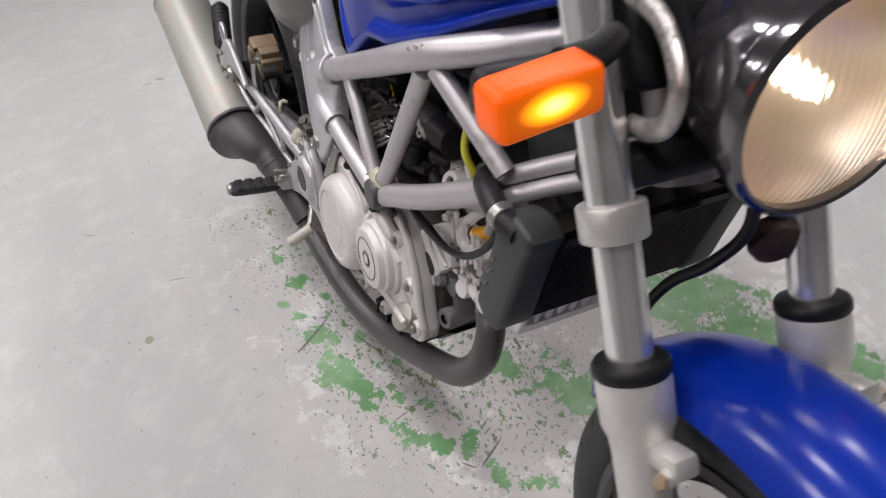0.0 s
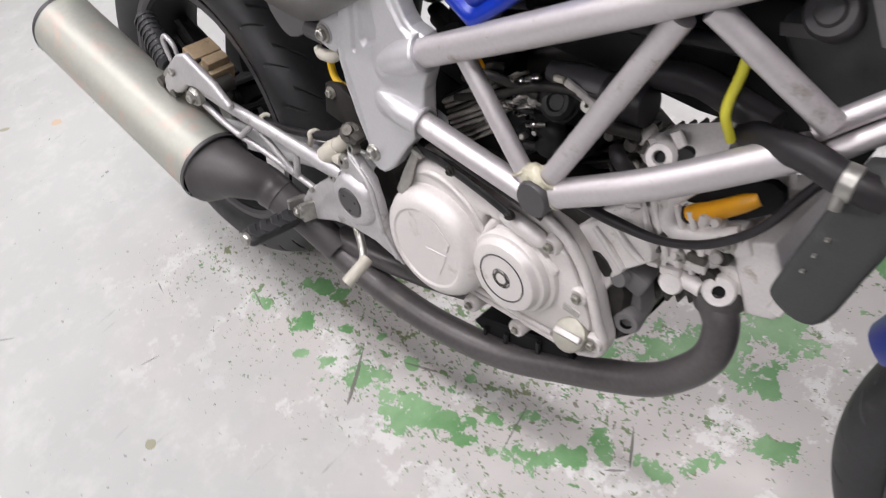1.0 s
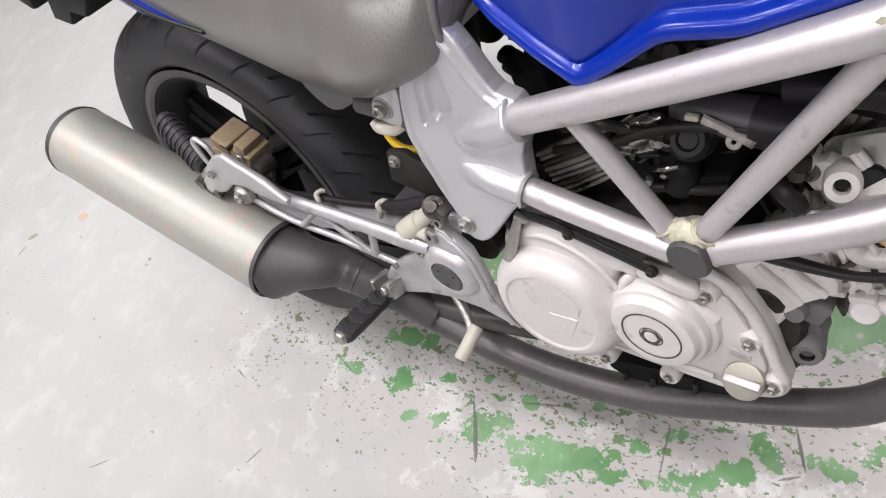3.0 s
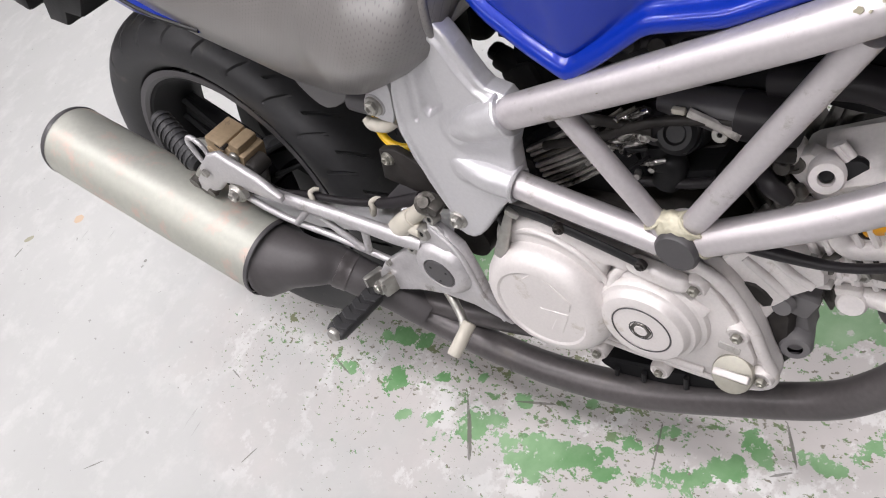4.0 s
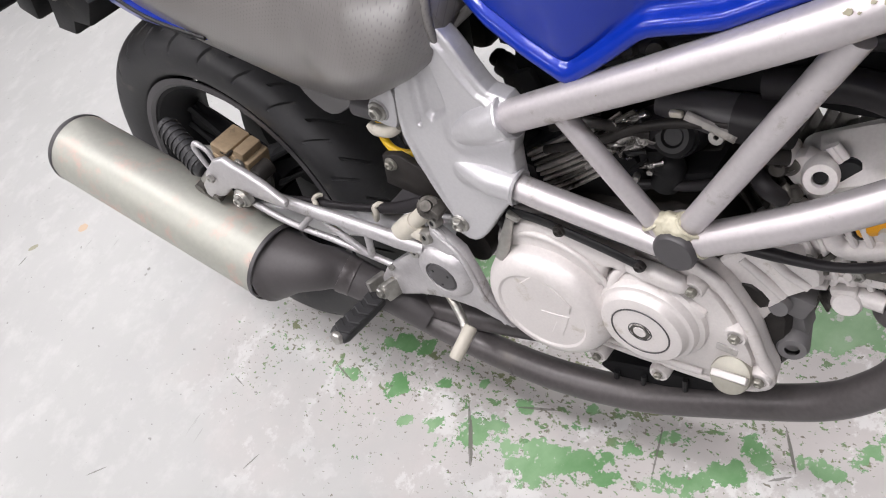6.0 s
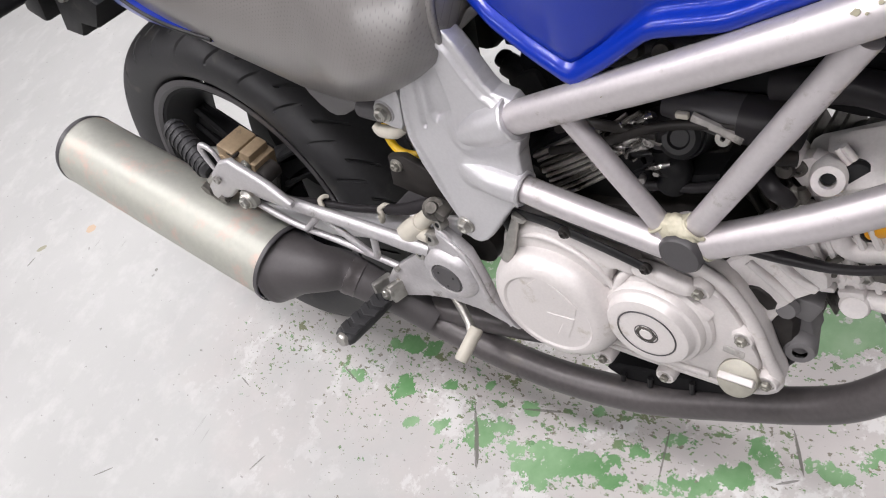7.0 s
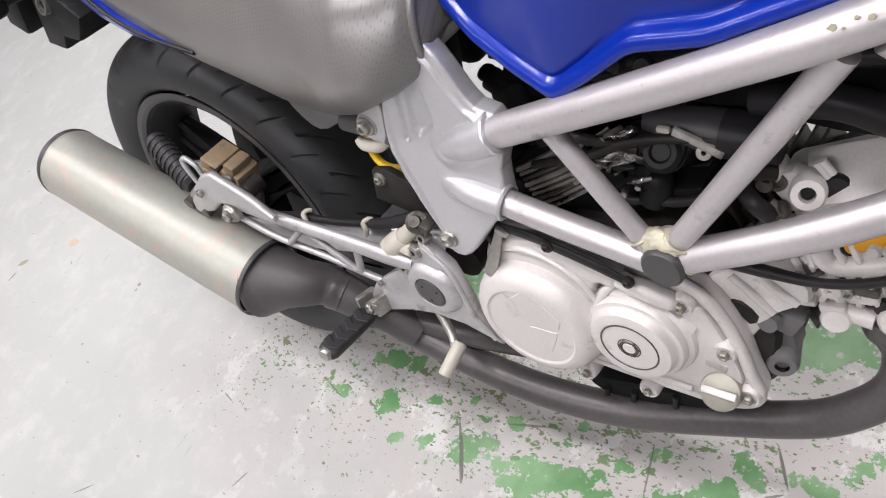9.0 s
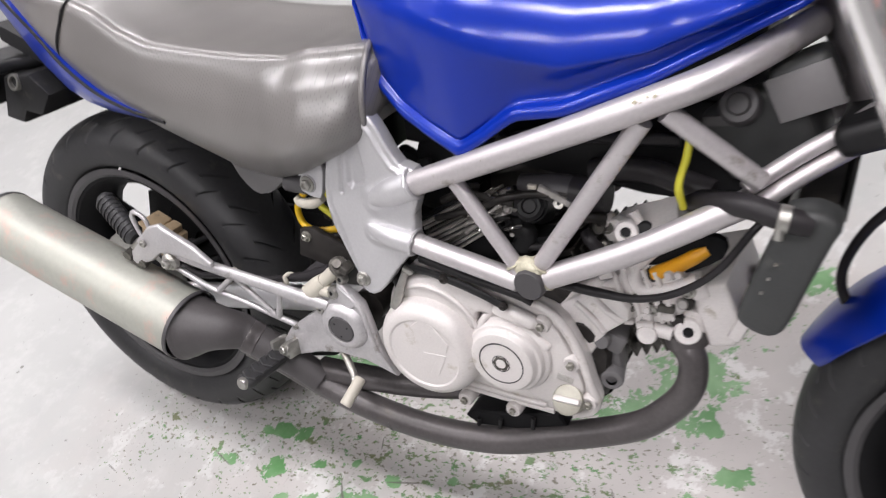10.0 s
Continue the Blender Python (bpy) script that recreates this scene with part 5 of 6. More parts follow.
for at, r in (((0.5240, -0.158, 0.4573), 0.0100), ((0.4960, -0.158, 0.4240), 0.0085), ((0.5400, -0.153, 0.4800), 0.0075)):
    part("lug_washer", lathe([(0.0035, 0.004), (r * 0.85, 0.004), (r, 0.001), (r, -0.008), (0, -0.008), (0, 0.001), (0.0035, 0.001)], at, (-0.1, -0.95, 0.2), 22), "steel", master)
    # black disc for the shaded hole of each washer
    part("lug_bore_shade", lathe([(0, 0.003), (0.0036, 0.003), (0.0036, 0.0), (0, 0.0)], at, (-0.1, -0.95, 0.2), 10), "black", master)
part("mount_tab", slab([(0.5340, 0.4780), (0.5460, 0.4700), (0.5640, 0.4430), (0.5480, 0.4330), (0.5260, 0.4420)], -0.158, -0.150, 0.002, 1), "hanger", master)

# ---- swingarm, brake hose, caliper, shock
arm = part("swingarm", joined(sweep([(0.56, -0.085, 0.405), (0.40, -0.095, 0.385), (0.20, -0.105, 0.350), (-0.03, -0.110, 0.316)], [0.024, 0.026, 0.024, 0.020], 16, 6, 0.55),
                              sweep([(0.56, 0.085, 0.405), (0.40, 0.095, 0.385), (0.20, 0.105, 0.350), (-0.03, 0.110, 0.316)], [0.024, 0.026, 0.024, 0.020], 16, 6, 0.55)), "plate", bike, "silver box-section swingarm")
part("swingarm_bridge", block((0.07, 0.19, 0.05), pose(0.42, 0, 0.39), 0.012), "cap", arm, "dark cross piece")
part("axle_nut", lathe([(0, 0.014), (0.014, 0.014), (0.016, 0.0), (0, 0.0)], (0, -0.122, 0.314), (0, -1, 0), 6), "steel", arm)
part("pivot_tube", sweep([(0.545, -0.11, 0.408), (0.545, 0.11, 0.408)], 0.026, 20, 0), "grime_shade", arm)
part("pivot_gusset", slab([(0.4379, 0.5184), (0.4638, 0.5236), (0.5246, 0.4979), (0.5239, 0.4669), (0.4756, 0.4626), (0.4273, 0.4724)], -0.106, -0.094, 0.003, 2), "grime_shade", arm, "dark plate at the swingarm pivot")
bolt(arm, ((0.4500, -0.108, 0.5087)), (0, -1, 0), 0.0060, "zinc")
hose = part("brake_hose", sweep([(0.5012, -0.112, 0.4623), (0.4574, -0.112, 0.4473), (0.4101, -0.112, 0.4312), (0.3493, -0.112, 0.4170), (0.2989, -0.112, 0.4091), (0.2605, -0.112, 0.4058), (0.1953, -0.112, 0.3936), (0.1554, -0.112, 0.4059)], 0.0056, 12), "hose", bike, "black rear brake hose")
part("hose_sheath", sweep([(0.4099, -0.114, 0.4328), (0.4482, -0.114, 0.4451), (0.4907, -0.114, 0.4651)], [0.0070, 0.0082, 0.0078], 14), "hose", hose, "thicker black sheath")
for x, y, z in ((0.2757, -0.112, 0.4086), (0.3978, -0.112, 0.4247)):
    clip = sweep([(x - 0.016, y + 0.002, z - 0.012), (x - 0.002, y - 0.008, z - 0.010), (x + 0.004, y - 0.009, z + 0.002), (x + 0.000, y - 0.006, z + 0.009), (x + 0.004, y + 0.000, z + 0.012), (x + 0.009, y + 0.004, z + 0.010)], [0.0030, 0.0036, 0.0038, 0.0036, 0.0034, 0.0028], 12)
    part("hose_clip", clip, "bleach", hose, "pale hose clip")
cal = part("rear_caliper", joined(block((0.062, 0.046, 0.040), pose(0.108, -0.090, 0.438, 0, 22, 0), 0.004, 2), block((0.034, 0.052, 0.020), pose(0.092, -0.092, 0.462, 0, 22, 0), 0.003, 2), block((0.020, 0.040, 0.020), pose(0.128, -0.092, 0.456, 0, 22, 0), 0.003, 2),
                                  block((0.022, 0.018, 0.036), pose(0.080, -0.112, 0.440, 0, 22, 0), 0.003, 2)), "caliper", bike, "tan weathered rear brake caliper")
part("caliper_slot", block((0.018, 0.012, 0.006), pose(0.104, -0.112, 0.462, 0, 22, 0), 0.001, 1), "grime_shade", cal)
part("caliper_lug", lathe([(0, 0.010), (0.012, 0.010), (0.014, 0.006), (0.014, -0.02), (0, -0.02)], (0.150, -0.105, 0.425), (0, -1, 0), 20), "grime_shade", cal)
part("caliper_bracket", block((0.09, 0.012, 0.05), pose(0.085, -0.078, 0.40, 0, 30, 0), 0.006), "grime_shade", cal)
bolt(cal, (0.128, -0.118, 0.446), (0, -1, 0), 0.006)
part("inner_fender", slab([(0.36, 0.58), (0.42, 0.62), (0.47, 0.64), (0.475, 0.60), (0.46, 0.55), (0.43, 0.52), (0.39, 0.52)], 0.01, 0.06, 0.01, 2), "black", bike, "black inner fender and tray under the seat")
part("fender_side", slab([(0.2873, 0.6336), (0.3230, 0.6210), (0.3392, 0.5920), (0.3620, 0.5685), (0.3877, 0.5676), (0.4281, 0.5949), (0.4508, 0.6418), (0.3907, 0.6571)], -0.104, -0.085, 0.006, 2, 2), "label", bike, "dark grey fender side below the seat")
shock = part("rear_shock", lathe([(0, -0.12), (0.020, -0.12), (0.024, -0.10), (0.024, 0.10), (0.018, 0.12), (0, 0.12)], (0.435, 0.02, 0.53), (0.15, 0, 1), 24), "grime_shade", bike, "dark rear shock absorber")
coil = [(0.435 + 0.15 * h * 0.2 + 0.032 * math.cos(a), 0.02 + 0.032 * math.sin(a), 0.53 + h * 0.2) for a, h in ((2 * math.pi * 6 * k / 96, -0.5 + k / 96) for k in range(97))]
part("spring", sweep(coil, 0.0055, 10, 0), "grime_shade", shock, "dark coil spring")
for pts, mat in (([(0.465, -0.050, 0.565), (0.430, -0.060, 0.560), (0.410, -0.068, 0.535), (0.420, -0.075, 0.510), (0.450, -0.080, 0.505), (0.500, -0.075, 0.515)], "yellow"), ([(0.47, -0.055, 0.56), (0.445, -0.062, 0.545), (0.475, -0.066, 0.525)], "lime")):
    part("breather_tube", sweep(pts, 0.0052, 12), mat, bike, "looped yellow breather tube")

# ---- fuel tank


def table(rows, x):
    xs = [r[0] for r in rows]
    near = [x - 0.006, x - 0.003, x, x + 0.003, x + 0.006]      # eased from row to row
    return [sum(float(np.interp(q, xs, [r[k] for r in rows])) for q in near) / 5 for k in range(1, len(rows[0]))]


# x, lower edge, height of the widest line, half width there, half width at the lower edge, top
TANK = [
    (0.585, 0.845, 0.866, 0.085, 0.075, 0.925), (0.600, 0.800, 0.858, 0.100, 0.090, 0.945), (0.625, 0.752, 0.850, 0.116, 0.108, 0.960), (0.665, 0.724, 0.846, 0.140, 0.124, 0.970), (0.710, 0.706, 0.842, 0.160, 0.138, 0.976), (0.752, 0.690, 0.836, 0.172, 0.148, 0.978),
    (0.785, 0.712, 0.826, 0.178, 0.151, 0.976), (0.825, 0.742, 0.815, 0.180, 0.152, 0.972), (0.880, 0.751, 0.806, 0.182, 0.152, 0.966), (0.965, 0.786, 0.822, 0.172, 0.144, 0.958), (1.040, 0.826, 0.854, 0.146, 0.120, 0.952), (1.090, 0.850, 0.872, 0.110, 0.092, 0.940), (1.118, 0.868, 0.884, 0.070, 0.060, 0.925),
]


def tank_ring(x):
    low, mid, wide, foot, top = table(TANK, x)
    lip = min(0.016, (mid - low) * 0.4)
    hollow = ease(x, 0.735, 0.880) * (1 - ease(x, 0.98, 1.06))
    wide -= 0.62 * hollow * (wide - foot)
    k = wide / 0.18
    h = (top - mid) / 0.145
    keys = [(foot - 0.020, low), (foot + 0.003, low - 0.002), (foot + 0.0080, low + lip * 0.25), (foot + 0.0060, low + lip * 0.70), (foot - 0.0005 - 0.0035 * hollow, low + lip * 1.10), (foot + (wide - foot) * (0.12 - 0.30 * hollow), low + lip * (1.35 + 0.80 * hollow)), (foot + (wide - foot) * 0.62, low + lip * 1.35 + (mid - low - lip * 1.35) * (0.55 + 0.17 * hollow)), (wide, mid),
            (wide - 0.007 * k, mid + 0.022 * h), (wide - 0.021 * k, mid + 0.042 * h), (wide - 0.044 * k, mid + 0.061 * h), (wide - 0.078 * k, mid + 0.083 * h), (wide - 0.118 * k, mid + 0.110 * h), (wide * 0.12, top - 0.002), (0, top)]
    half = [(x, -p.y, p.z) for p in spline([(0, y, z) for y, z in keys], 4)]
    return half + [(x, -y, z) for _, y, z in half[:-1][::-1]]


xs = [0.585 + 0.533 * k / 70 for k in range(71)]
tank_bm = loft([tank_ring(x) for x in xs])
tank = part("fuel_tank", tank_bm, "blue", bike, "glossy metallic blue fuel tank", 50)
# frame of black parts below the tank
part("tank_underside", loft([[(x, y, z) for y, z in ((-0.085, 0.0 + zz), (0.085, zz), (0.085, zz + 0.10), (-0.085, zz + 0.10))] for x, zz in ((0.60, 0.76), (0.70, 0.735), (0.80, 0.74), (0.95, 0.77), (1.06, 0.82))]), "black", tank)

# ---- seat: a rider's dip, a pillion hump, deep side skirts
SEAT = [  # x, bottom edge, half width at it, bulge height, half width, crease height, half width, top
    (-0.150, 0.850, 0.070, 0.862, 0.080, 0.885, 0.072, 0.892), (-0.050, 0.815, 0.100, 0.835, 0.112, 0.870, 0.100, 0.884), (0.030, 0.772, 0.122, 0.806, 0.132, 0.864, 0.118, 0.880), (0.100, 0.734, 0.132, 0.778, 0.142, 0.854, 0.124, 0.866),
    (0.150, 0.710, 0.136, 0.758, 0.146, 0.840, 0.126, 0.846), (0.200, 0.690, 0.137, 0.742, 0.148, 0.812, 0.128, 0.812), (0.250, 0.670, 0.136, 0.730, 0.149, 0.794, 0.128, 0.792), (0.320, 0.640, 0.128, 0.715, 0.150, 0.788, 0.128, 0.783), (0.375, 0.616, 0.122, 0.705, 0.152, 0.785, 0.128, 0.779), (0.440, 0.610, 0.124, 0.700, 0.158, 0.784, 0.130, 0.777),
    (0.500, 0.632, 0.142, 0.696, 0.180, 0.785, 0.130, 0.780), (0.545, 0.655, 0.150, 0.706, 0.190, 0.797, 0.134, 0.790), (0.585, 0.676, 0.154, 0.716, 0.188, 0.800, 0.130, 0.799), (0.615, 0.696, 0.150, 0.736, 0.170, 0.802, 0.118, 0.806), (0.630, 0.722, 0.130, 0.750, 0.144, 0.796, 0.098, 0.806),
]


def seat_ring(x):
    b, bw, m, mw, c, cw, top = table(SEAT, x)
    keys = [(bw - 0.02, b + 0.008), (bw, b), (bw + (mw - bw) * 0.8, b + (m - b) * 0.45), (mw, m), (mw - (mw - cw) * 0.35, m + (c - m) * 0.55), (cw + 0.008, c - 0.010), (cw, c + 0.001), (cw - 0.014, c + 0.003), (cw * 0.6, (c + top) / 2 + 0.001), (cw * 0.25, top)]
    curve = spline([(0, y, z) for y, z in keys], 4)
    half = [(x, -p.y, p.z) for p in curve]
    return half + [(x, -y, z) for _, y, z in half[::-1]]


sx = np.interp(np.linspace(0, 1, 64), np.linspace(0, 1, len(SEAT)), [r[0] for r in SEAT])
seat = part("seat", loft([seat_ring(x) for x in sx]), "seat", bike, "grey perforated vinyl seat with deep side skirts", 70)
for side in (1, -1):
    part("front_piping", sweep([(0.620, -0.146 * side, 0.708), (0.626, -0.153 * side, 0.735), (0.627, -0.146 * side, 0.766), (0.623, -0.122 * side, 0.797), (0.615, -0.090 * side, 0.806)], 0.0042, 10), "seat", seat)
    part("seat_seam", sweep([(0.052, -0.1270 * side, 0.7600), (0.070, -0.1390 * side, 0.7900), (0.088, -0.1365 * side, 0.8200), (0.110, -0.1270 * side, 0.8520), (0.112, -0.06 * side, 0.866)], 0.0022, 8), "black", seat)

# ---- tail
TAIL = [(-0.140, 0.800, 0.882, 0.088), (-0.040, 0.742, 0.838, 0.122), (0.020, 0.708, 0.800, 0.134), (0.070, 0.694, 0.760, 0.142), (0.130, 0.684, 0.724, 0.147), (0.190, 0.680, 0.702, 0.148), (0.265, 0.678, 0.684, 0.144)]
for side in (1, -1):
    rings = []
    for x, lo, hi, w in TAIL:
        rings.append([(x, -y * side, z) for y, z in ((w - 0.034, lo + 0.003), (w - 0.022, lo), (w - 0.010, lo + (hi - lo) * 0.30), (w - 0.001, lo + (hi - lo) * 0.72), (w + 0.002, hi), (w - 0.006, hi + 0.002), (w - 0.016, hi))])
    part("tail_cowl", loft(rings), "blue", bike, "glossy blue lacquered tail cowl", 60)
    part("cowl_edge", sweep([(x, -(w + 0.002) * side, hi + 0.002) for x, lo, hi, w in TAIL], 0.0026, 8), "black", bike, "thin dark edge of the tail cowl")
under = part("undertail", loft([[(x, y, z) for y, z in ((-w, zz), (w, zz), (w, zz + 0.03), (-w, zz + 0.03))] for x, zz, w in ((-0.20, 0.765, 0.06), (-0.05, 0.720, 0.075), (0.10, 0.675, 0.085), (0.28, 0.650, 0.09), (0.42, 0.62, 0.09))]), "black", bike, "black plastic undertail")
part("plate_bracket", moved(joined(slab([(-0.010, 0.690), (-0.050, 0.722), (-0.120, 0.715), (-0.155, 0.640), (-0.110, 0.632), (-0.090, 0.655), (-0.050, 0.650)], -0.112, 0.08, 0.006, 2), block((0.05, 0.16, 0.08), pose(-0.19, -0.04, 0.70, 0, 25, 0), 0.008)), pose(-0.030, 0, 0.004)), "black", under)
part("rear_indicator_stalk", sweep([(-0.12, -0.05, 0.73), (-0.14, -0.10, 0.735), (-0.15, -0.16, 0.738)], 0.011, 12), "black", under)
part("rear_indicator", block((0.045, 0.085, 0.045), pose(-0.155, -0.190, 0.740), 0.012, 3), "black", under, "black rear indicator housing")
part("lock_ring", lathe([(0.010, -0.004), (0.014, -0.004), (0.014, 0.004), (0.010, 0.004)], (-0.118, -0.113, 0.712), (0, -1, 0.3), 20, True), "steel", under)

# ---- front fork, turned with the wheel
fork = part("fork_yoke", moved(joined(block((0.085, 0.19, 0.034), Matrix.Translation(fork_point(0.735, 0, -0.028)) @ Matrix.Rotation(-RAKE, 4, "Y"), 0.012, 3), block((0.075, 0.24, 0.026), Matrix.Translation(fork_point(0.935, 0, -0.028)) @ Matrix.Rotation(-RAKE, 4, "Y"), 0.010, 3)), STEER), "black", bike, "black fork yokes with two chromed legs")
for side in (-1, 1):
    y = 0.100 * side
    low, seal, top = fork_point(0.293, y), fork_point(0.592, y), fork_point(0.955, y)
    ax = (top - low).normalized()
    leg = part("stanchion", moved(sweep([low + ax * 0.1, top], 0.0205, 28, 0), STEER), "chrome", fork, "polished chrome fork tube")
    L = (seal - low).length
    prof = [(0, -0.030), (0.020, -0.030), (0.025, -0.024), (0.026, 0.02), (0.0255, 0.08), (0.0270, L - 0.075), (0.0285, L - 0.060), (0.0330, L - 0.048), (0.0335, L - 0.010), (0.0320, L - 0.004), (0.026, L), (0.0205, L)]
    part("fork_lower", moved(lathe(prof, low, ax, 36), STEER), "lower", fork, "silver fork lower leg")
    part("dust_seal", moved(lathe([(0.0325, -0.004), (0.0345, -0.001), (0.0345, 0.006), (0.032, 0.010), (0.0225, 0.013), (0.0205, 0.013), (0.0205, -0.004)], low + ax * L, ax, 36, True), STEER), "black", fork, "black rubber dust seal")
    c0 = fork_point(0.711, y)
    part("fork_collar", moved(lathe([(0.0205, -0.015), (0.0285, -0.015), (0.0295, -0.013), (0.0295, 0.013), (0.0285, 0.015), (0.0205, 0.015)], c0, ax, 32, True), STEER), "lower", fork, "silver ring clamped on the fork tube")
    part("fender_lug", moved(joined(block((0.046, 0.026, 0.022), Matrix.Translation(fork_point(0.546, y * 0.98, 0.044)) @ Matrix.Rotation(-RAKE, 4, "Y"), 0.006, 2), lathe([(0, 0.008), (0.007, 0.008), (0.009, 0.0), (0, 0)], fork_point(0.543, y * 1.10, 0.056), (0.3, side, 0.3), 16)), STEER), "lower", fork)
    part("fender_bolt", moved(lathe([(0, 0.006), (0.006, 0.006), (0.0075, 0.004), (0.0075, 0.0), (0, 0)], fork_point(0.544, y * 1.17, 0.058), (0.3, side, 0.5), 6), STEER), "caliper", fork, "rusty fender bolt")


def fender():
    rings = []
    for k in range(33):
        a = radians(20 + 138 * k / 32)
        taper = min(1.0, 0.50 + 0.9 * math.sin(math.pi * k / 32) ** 0.6) if k > 20 else min(1.0, 0.55 + 0.45 * k / 8)
        w = 0.070 * taper
        drop = 0.045 * (0.55 + 0.45 * math.sin(math.pi * min(1, k / 26)))
        ring = []
        for inner in (0, 1):
            ys = np.linspace(-1, 1, 17)
            if inner:
                ys = ys[::-1]
            for q in ys:
                r = 0.322 - drop * abs(q) ** 3.2 - (0.0035 if inner else 0) + 0.004 * (1 - abs(q))
                ring.append((FRONT_AXLE.x + r * math.cos(a), w * q * (0.97 if inner else 1), FRONT_AXLE.z + r * math.sin(a)))
        rings.append(ring)
    return loft(rings)


guard = part("front_fender", moved(fender(), STEER), "blue", bike, "glossy blue front fender", 50)
part("fender_stay", moved(block((0.075, 0.006, 0.060), Matrix.Translation(fork_point(0.420, -0.068, 0.050)) @ Matrix.Rotation(-RAKE, 4, "Y"), 0.012, 2), STEER), "blue", guard)
# brake hose down the right leg, and the caliper behind it
part("front_brake_hose", sweep([(1.235, 0.02, 0.735), (1.238, 0.025, 0.680), (1.205, 0.03, 0.620), (1.170, 0.02, 0.575), (1.152, 0.01, 0.525), (1.162, 0.0, 0.487), (1.200, -0.02, 0.470), (1.262, -0.09, 0.450), (1.290, -0.095, 0.400)], 0.0062, 12), "hose", bike, "black front brake hose")
fcal = part("front_caliper", moved(joined(block((0.060, 0.060, 0.095), pose(1.305, -0.085, 0.335, 0, -20, 0), 0.012, 3), block((0.03, 0.03, 0.05), pose(1.275, -0.115, 0.335, 0, -20, 0), 0.008, 2)), STEER), "black", bike, "dark front brake caliper")

# ---- headlight and indicators
HL = Vector((1.288, 0.018, 0.822))
hax = Vector((0.985, -0.085, -0.04)).normalized()
shell = part("headlight", lathe([(0, -0.135), (0.028, -0.134), (0.052, -0.122), (0.072, -0.096), (0.084, -0.060), (0.089, -0.024), (0.089, -0.012), (0.086, -0.012)], HL, hax, 64), "smoked", bike, "round headlight in a dark tarnished chrome bowl")
part("headlight_rim", lathe([(0.0885, -0.022), (0.0945, -0.018), (0.0965, -0.008), (0.0945, 0.002), (0.0895, 0.006), (0.0865, 0.004), (0.0865, -0.010)], HL, hax, 72, True), "smoked", shell, "dark chrome headlight rim")
part("reflector", lathe([(0.0860, -0.006), (0.078, -0.030), (0.060, -0.055), (0.038, -0.072), (0.016, -0.080), (0, -0.081)], HL, hax, 64), "reflector", shell, "mirror bowl")
part("bulb", lathe([(0, -0.020), (0.008, -0.024), (0.010, -0.034), (0.010, -0.060), (0.013, -0.078), (0, -0.078)], HL, hax, 20), "filament", shell, "lit headlight bulb")
lens = part("headlight_lens", lathe([(0, 0.016), (0.030, 0.0145), (0.060, 0.009), (0.080, 0.001), (0.0862, -0.004), (0.0862, -0.007), (0.079, -0.003), (0.058, 0.005), (0.028, 0.0105), (0, 0.012)], HL, hax, 64), "clear", shell, "clear fluted headlight lens")
lens.visible_shadow = False


def indicator(side):
    c = Vector((1.232, -0.213 * side, 0.855))
    body = part("indicator", joined(sweep([(1.190, -0.115 * side, 0.858), (1.205, -0.145 * side, 0.856), c + Vector((-0.018, 0.036 * side, 0.002))], 0.0125, 14), block((0.020, 0.070, 0.034), Matrix.Translation(c + Vector((-0.010, 0, -0.002))), 0.008, 3)), "black", bike, "black indicator with a lit amber lens")
    ln = part("amber_lens", block((0.036, 0.078, 0.036), Matrix(), 0.0075, 4), "amber", body, "glowing amber lens", 60)
    ln.matrix_basis = Matrix.Translation(c + Vector((0.012, 0, 0))) @ Matrix.Rotation(radians(8 * side), 4, "X")


indicator(1)
indicator(-1)
for side in (1, -1):
    part("headlight_stay", sweep([(1.165, -0.085 * side, 0.880), (1.200, -0.082 * side, 0.868), (1.232, -0.088 * side, 0.838), (1.232, -0.088 * side, 0.806), (1.212, -0.085 * side, 0.788), (1.185, -0.080 * side, 0.780)], 0.0095, 14, 8, 0.6), "fins", bike, "curved metal headlight stay")
part("headlight_bracket", joined(block((0.05, 0.15, 0.10), Matrix.Translation(fork_point(0.84, 0.0, -0.01)) @ Matrix.Rotation(-RAKE, 4, "Y"), 0.02, 3), sweep([(1.15, -0.06, 0.90), (1.18, -0.05, 0.85), (1.20, -0.03, 0.80), (1.17, -0.02, 0.76)], 0.014, 12)), "black", bike, "black bracket and loom behind the headlight")
part("horn", lathe([(0, 0.013), (0.013, 0.013), (0.023, 0.008), (0.025, 0.0), (0.020, -0.013), (0, -0.016)], (1.235, 0.068, 0.655), (0.9, -0.3, -0.2), 28), "rusty", bike, "round rusty brown horn")

# ---- radiator between the frame and the front wheel
rad = part("radiator", slab([(1.102, 0.648), (1.140, 0.652), (1.094, 0.522), (1.070, 0.530)], -0.105, 0.105, 0.003, 1), "grime_shade", bike, "black radiator with ribbed core")
for side in (1, -1):
    part("end_tank", slab([(1.098, 0.662), (1.124, 0.668), (1.149, 0.656), (1.142, 0.632), (1.126, 0.578), (1.110, 0.526), (1.088, 0.516), (1.064, 0.530), (1.066, 0.552), (1.082, 0.610)], -0.142 * side, -0.100 * side, 0.007, 3, 3), "dusk", rad, "black moulded radiator side cover")
for k in range(26):
    z = 0.53 + 0.115 * k / 25
    part("core_fin", block((0.006, 0.205, 0.0016), pose(1.106 + (z - 0.53) * 0.36, 0, z, 0, 20, 0), 0), "black", rad)
for dz in (0.0, 0.018, 0.036):
    part("radiator_tick", block((0.003, 0.012, 0.0016), pose(1.085 + dz * 0.3, -0.140, 0.572 + dz, 0, -15, 0), 0), "steel", rad)
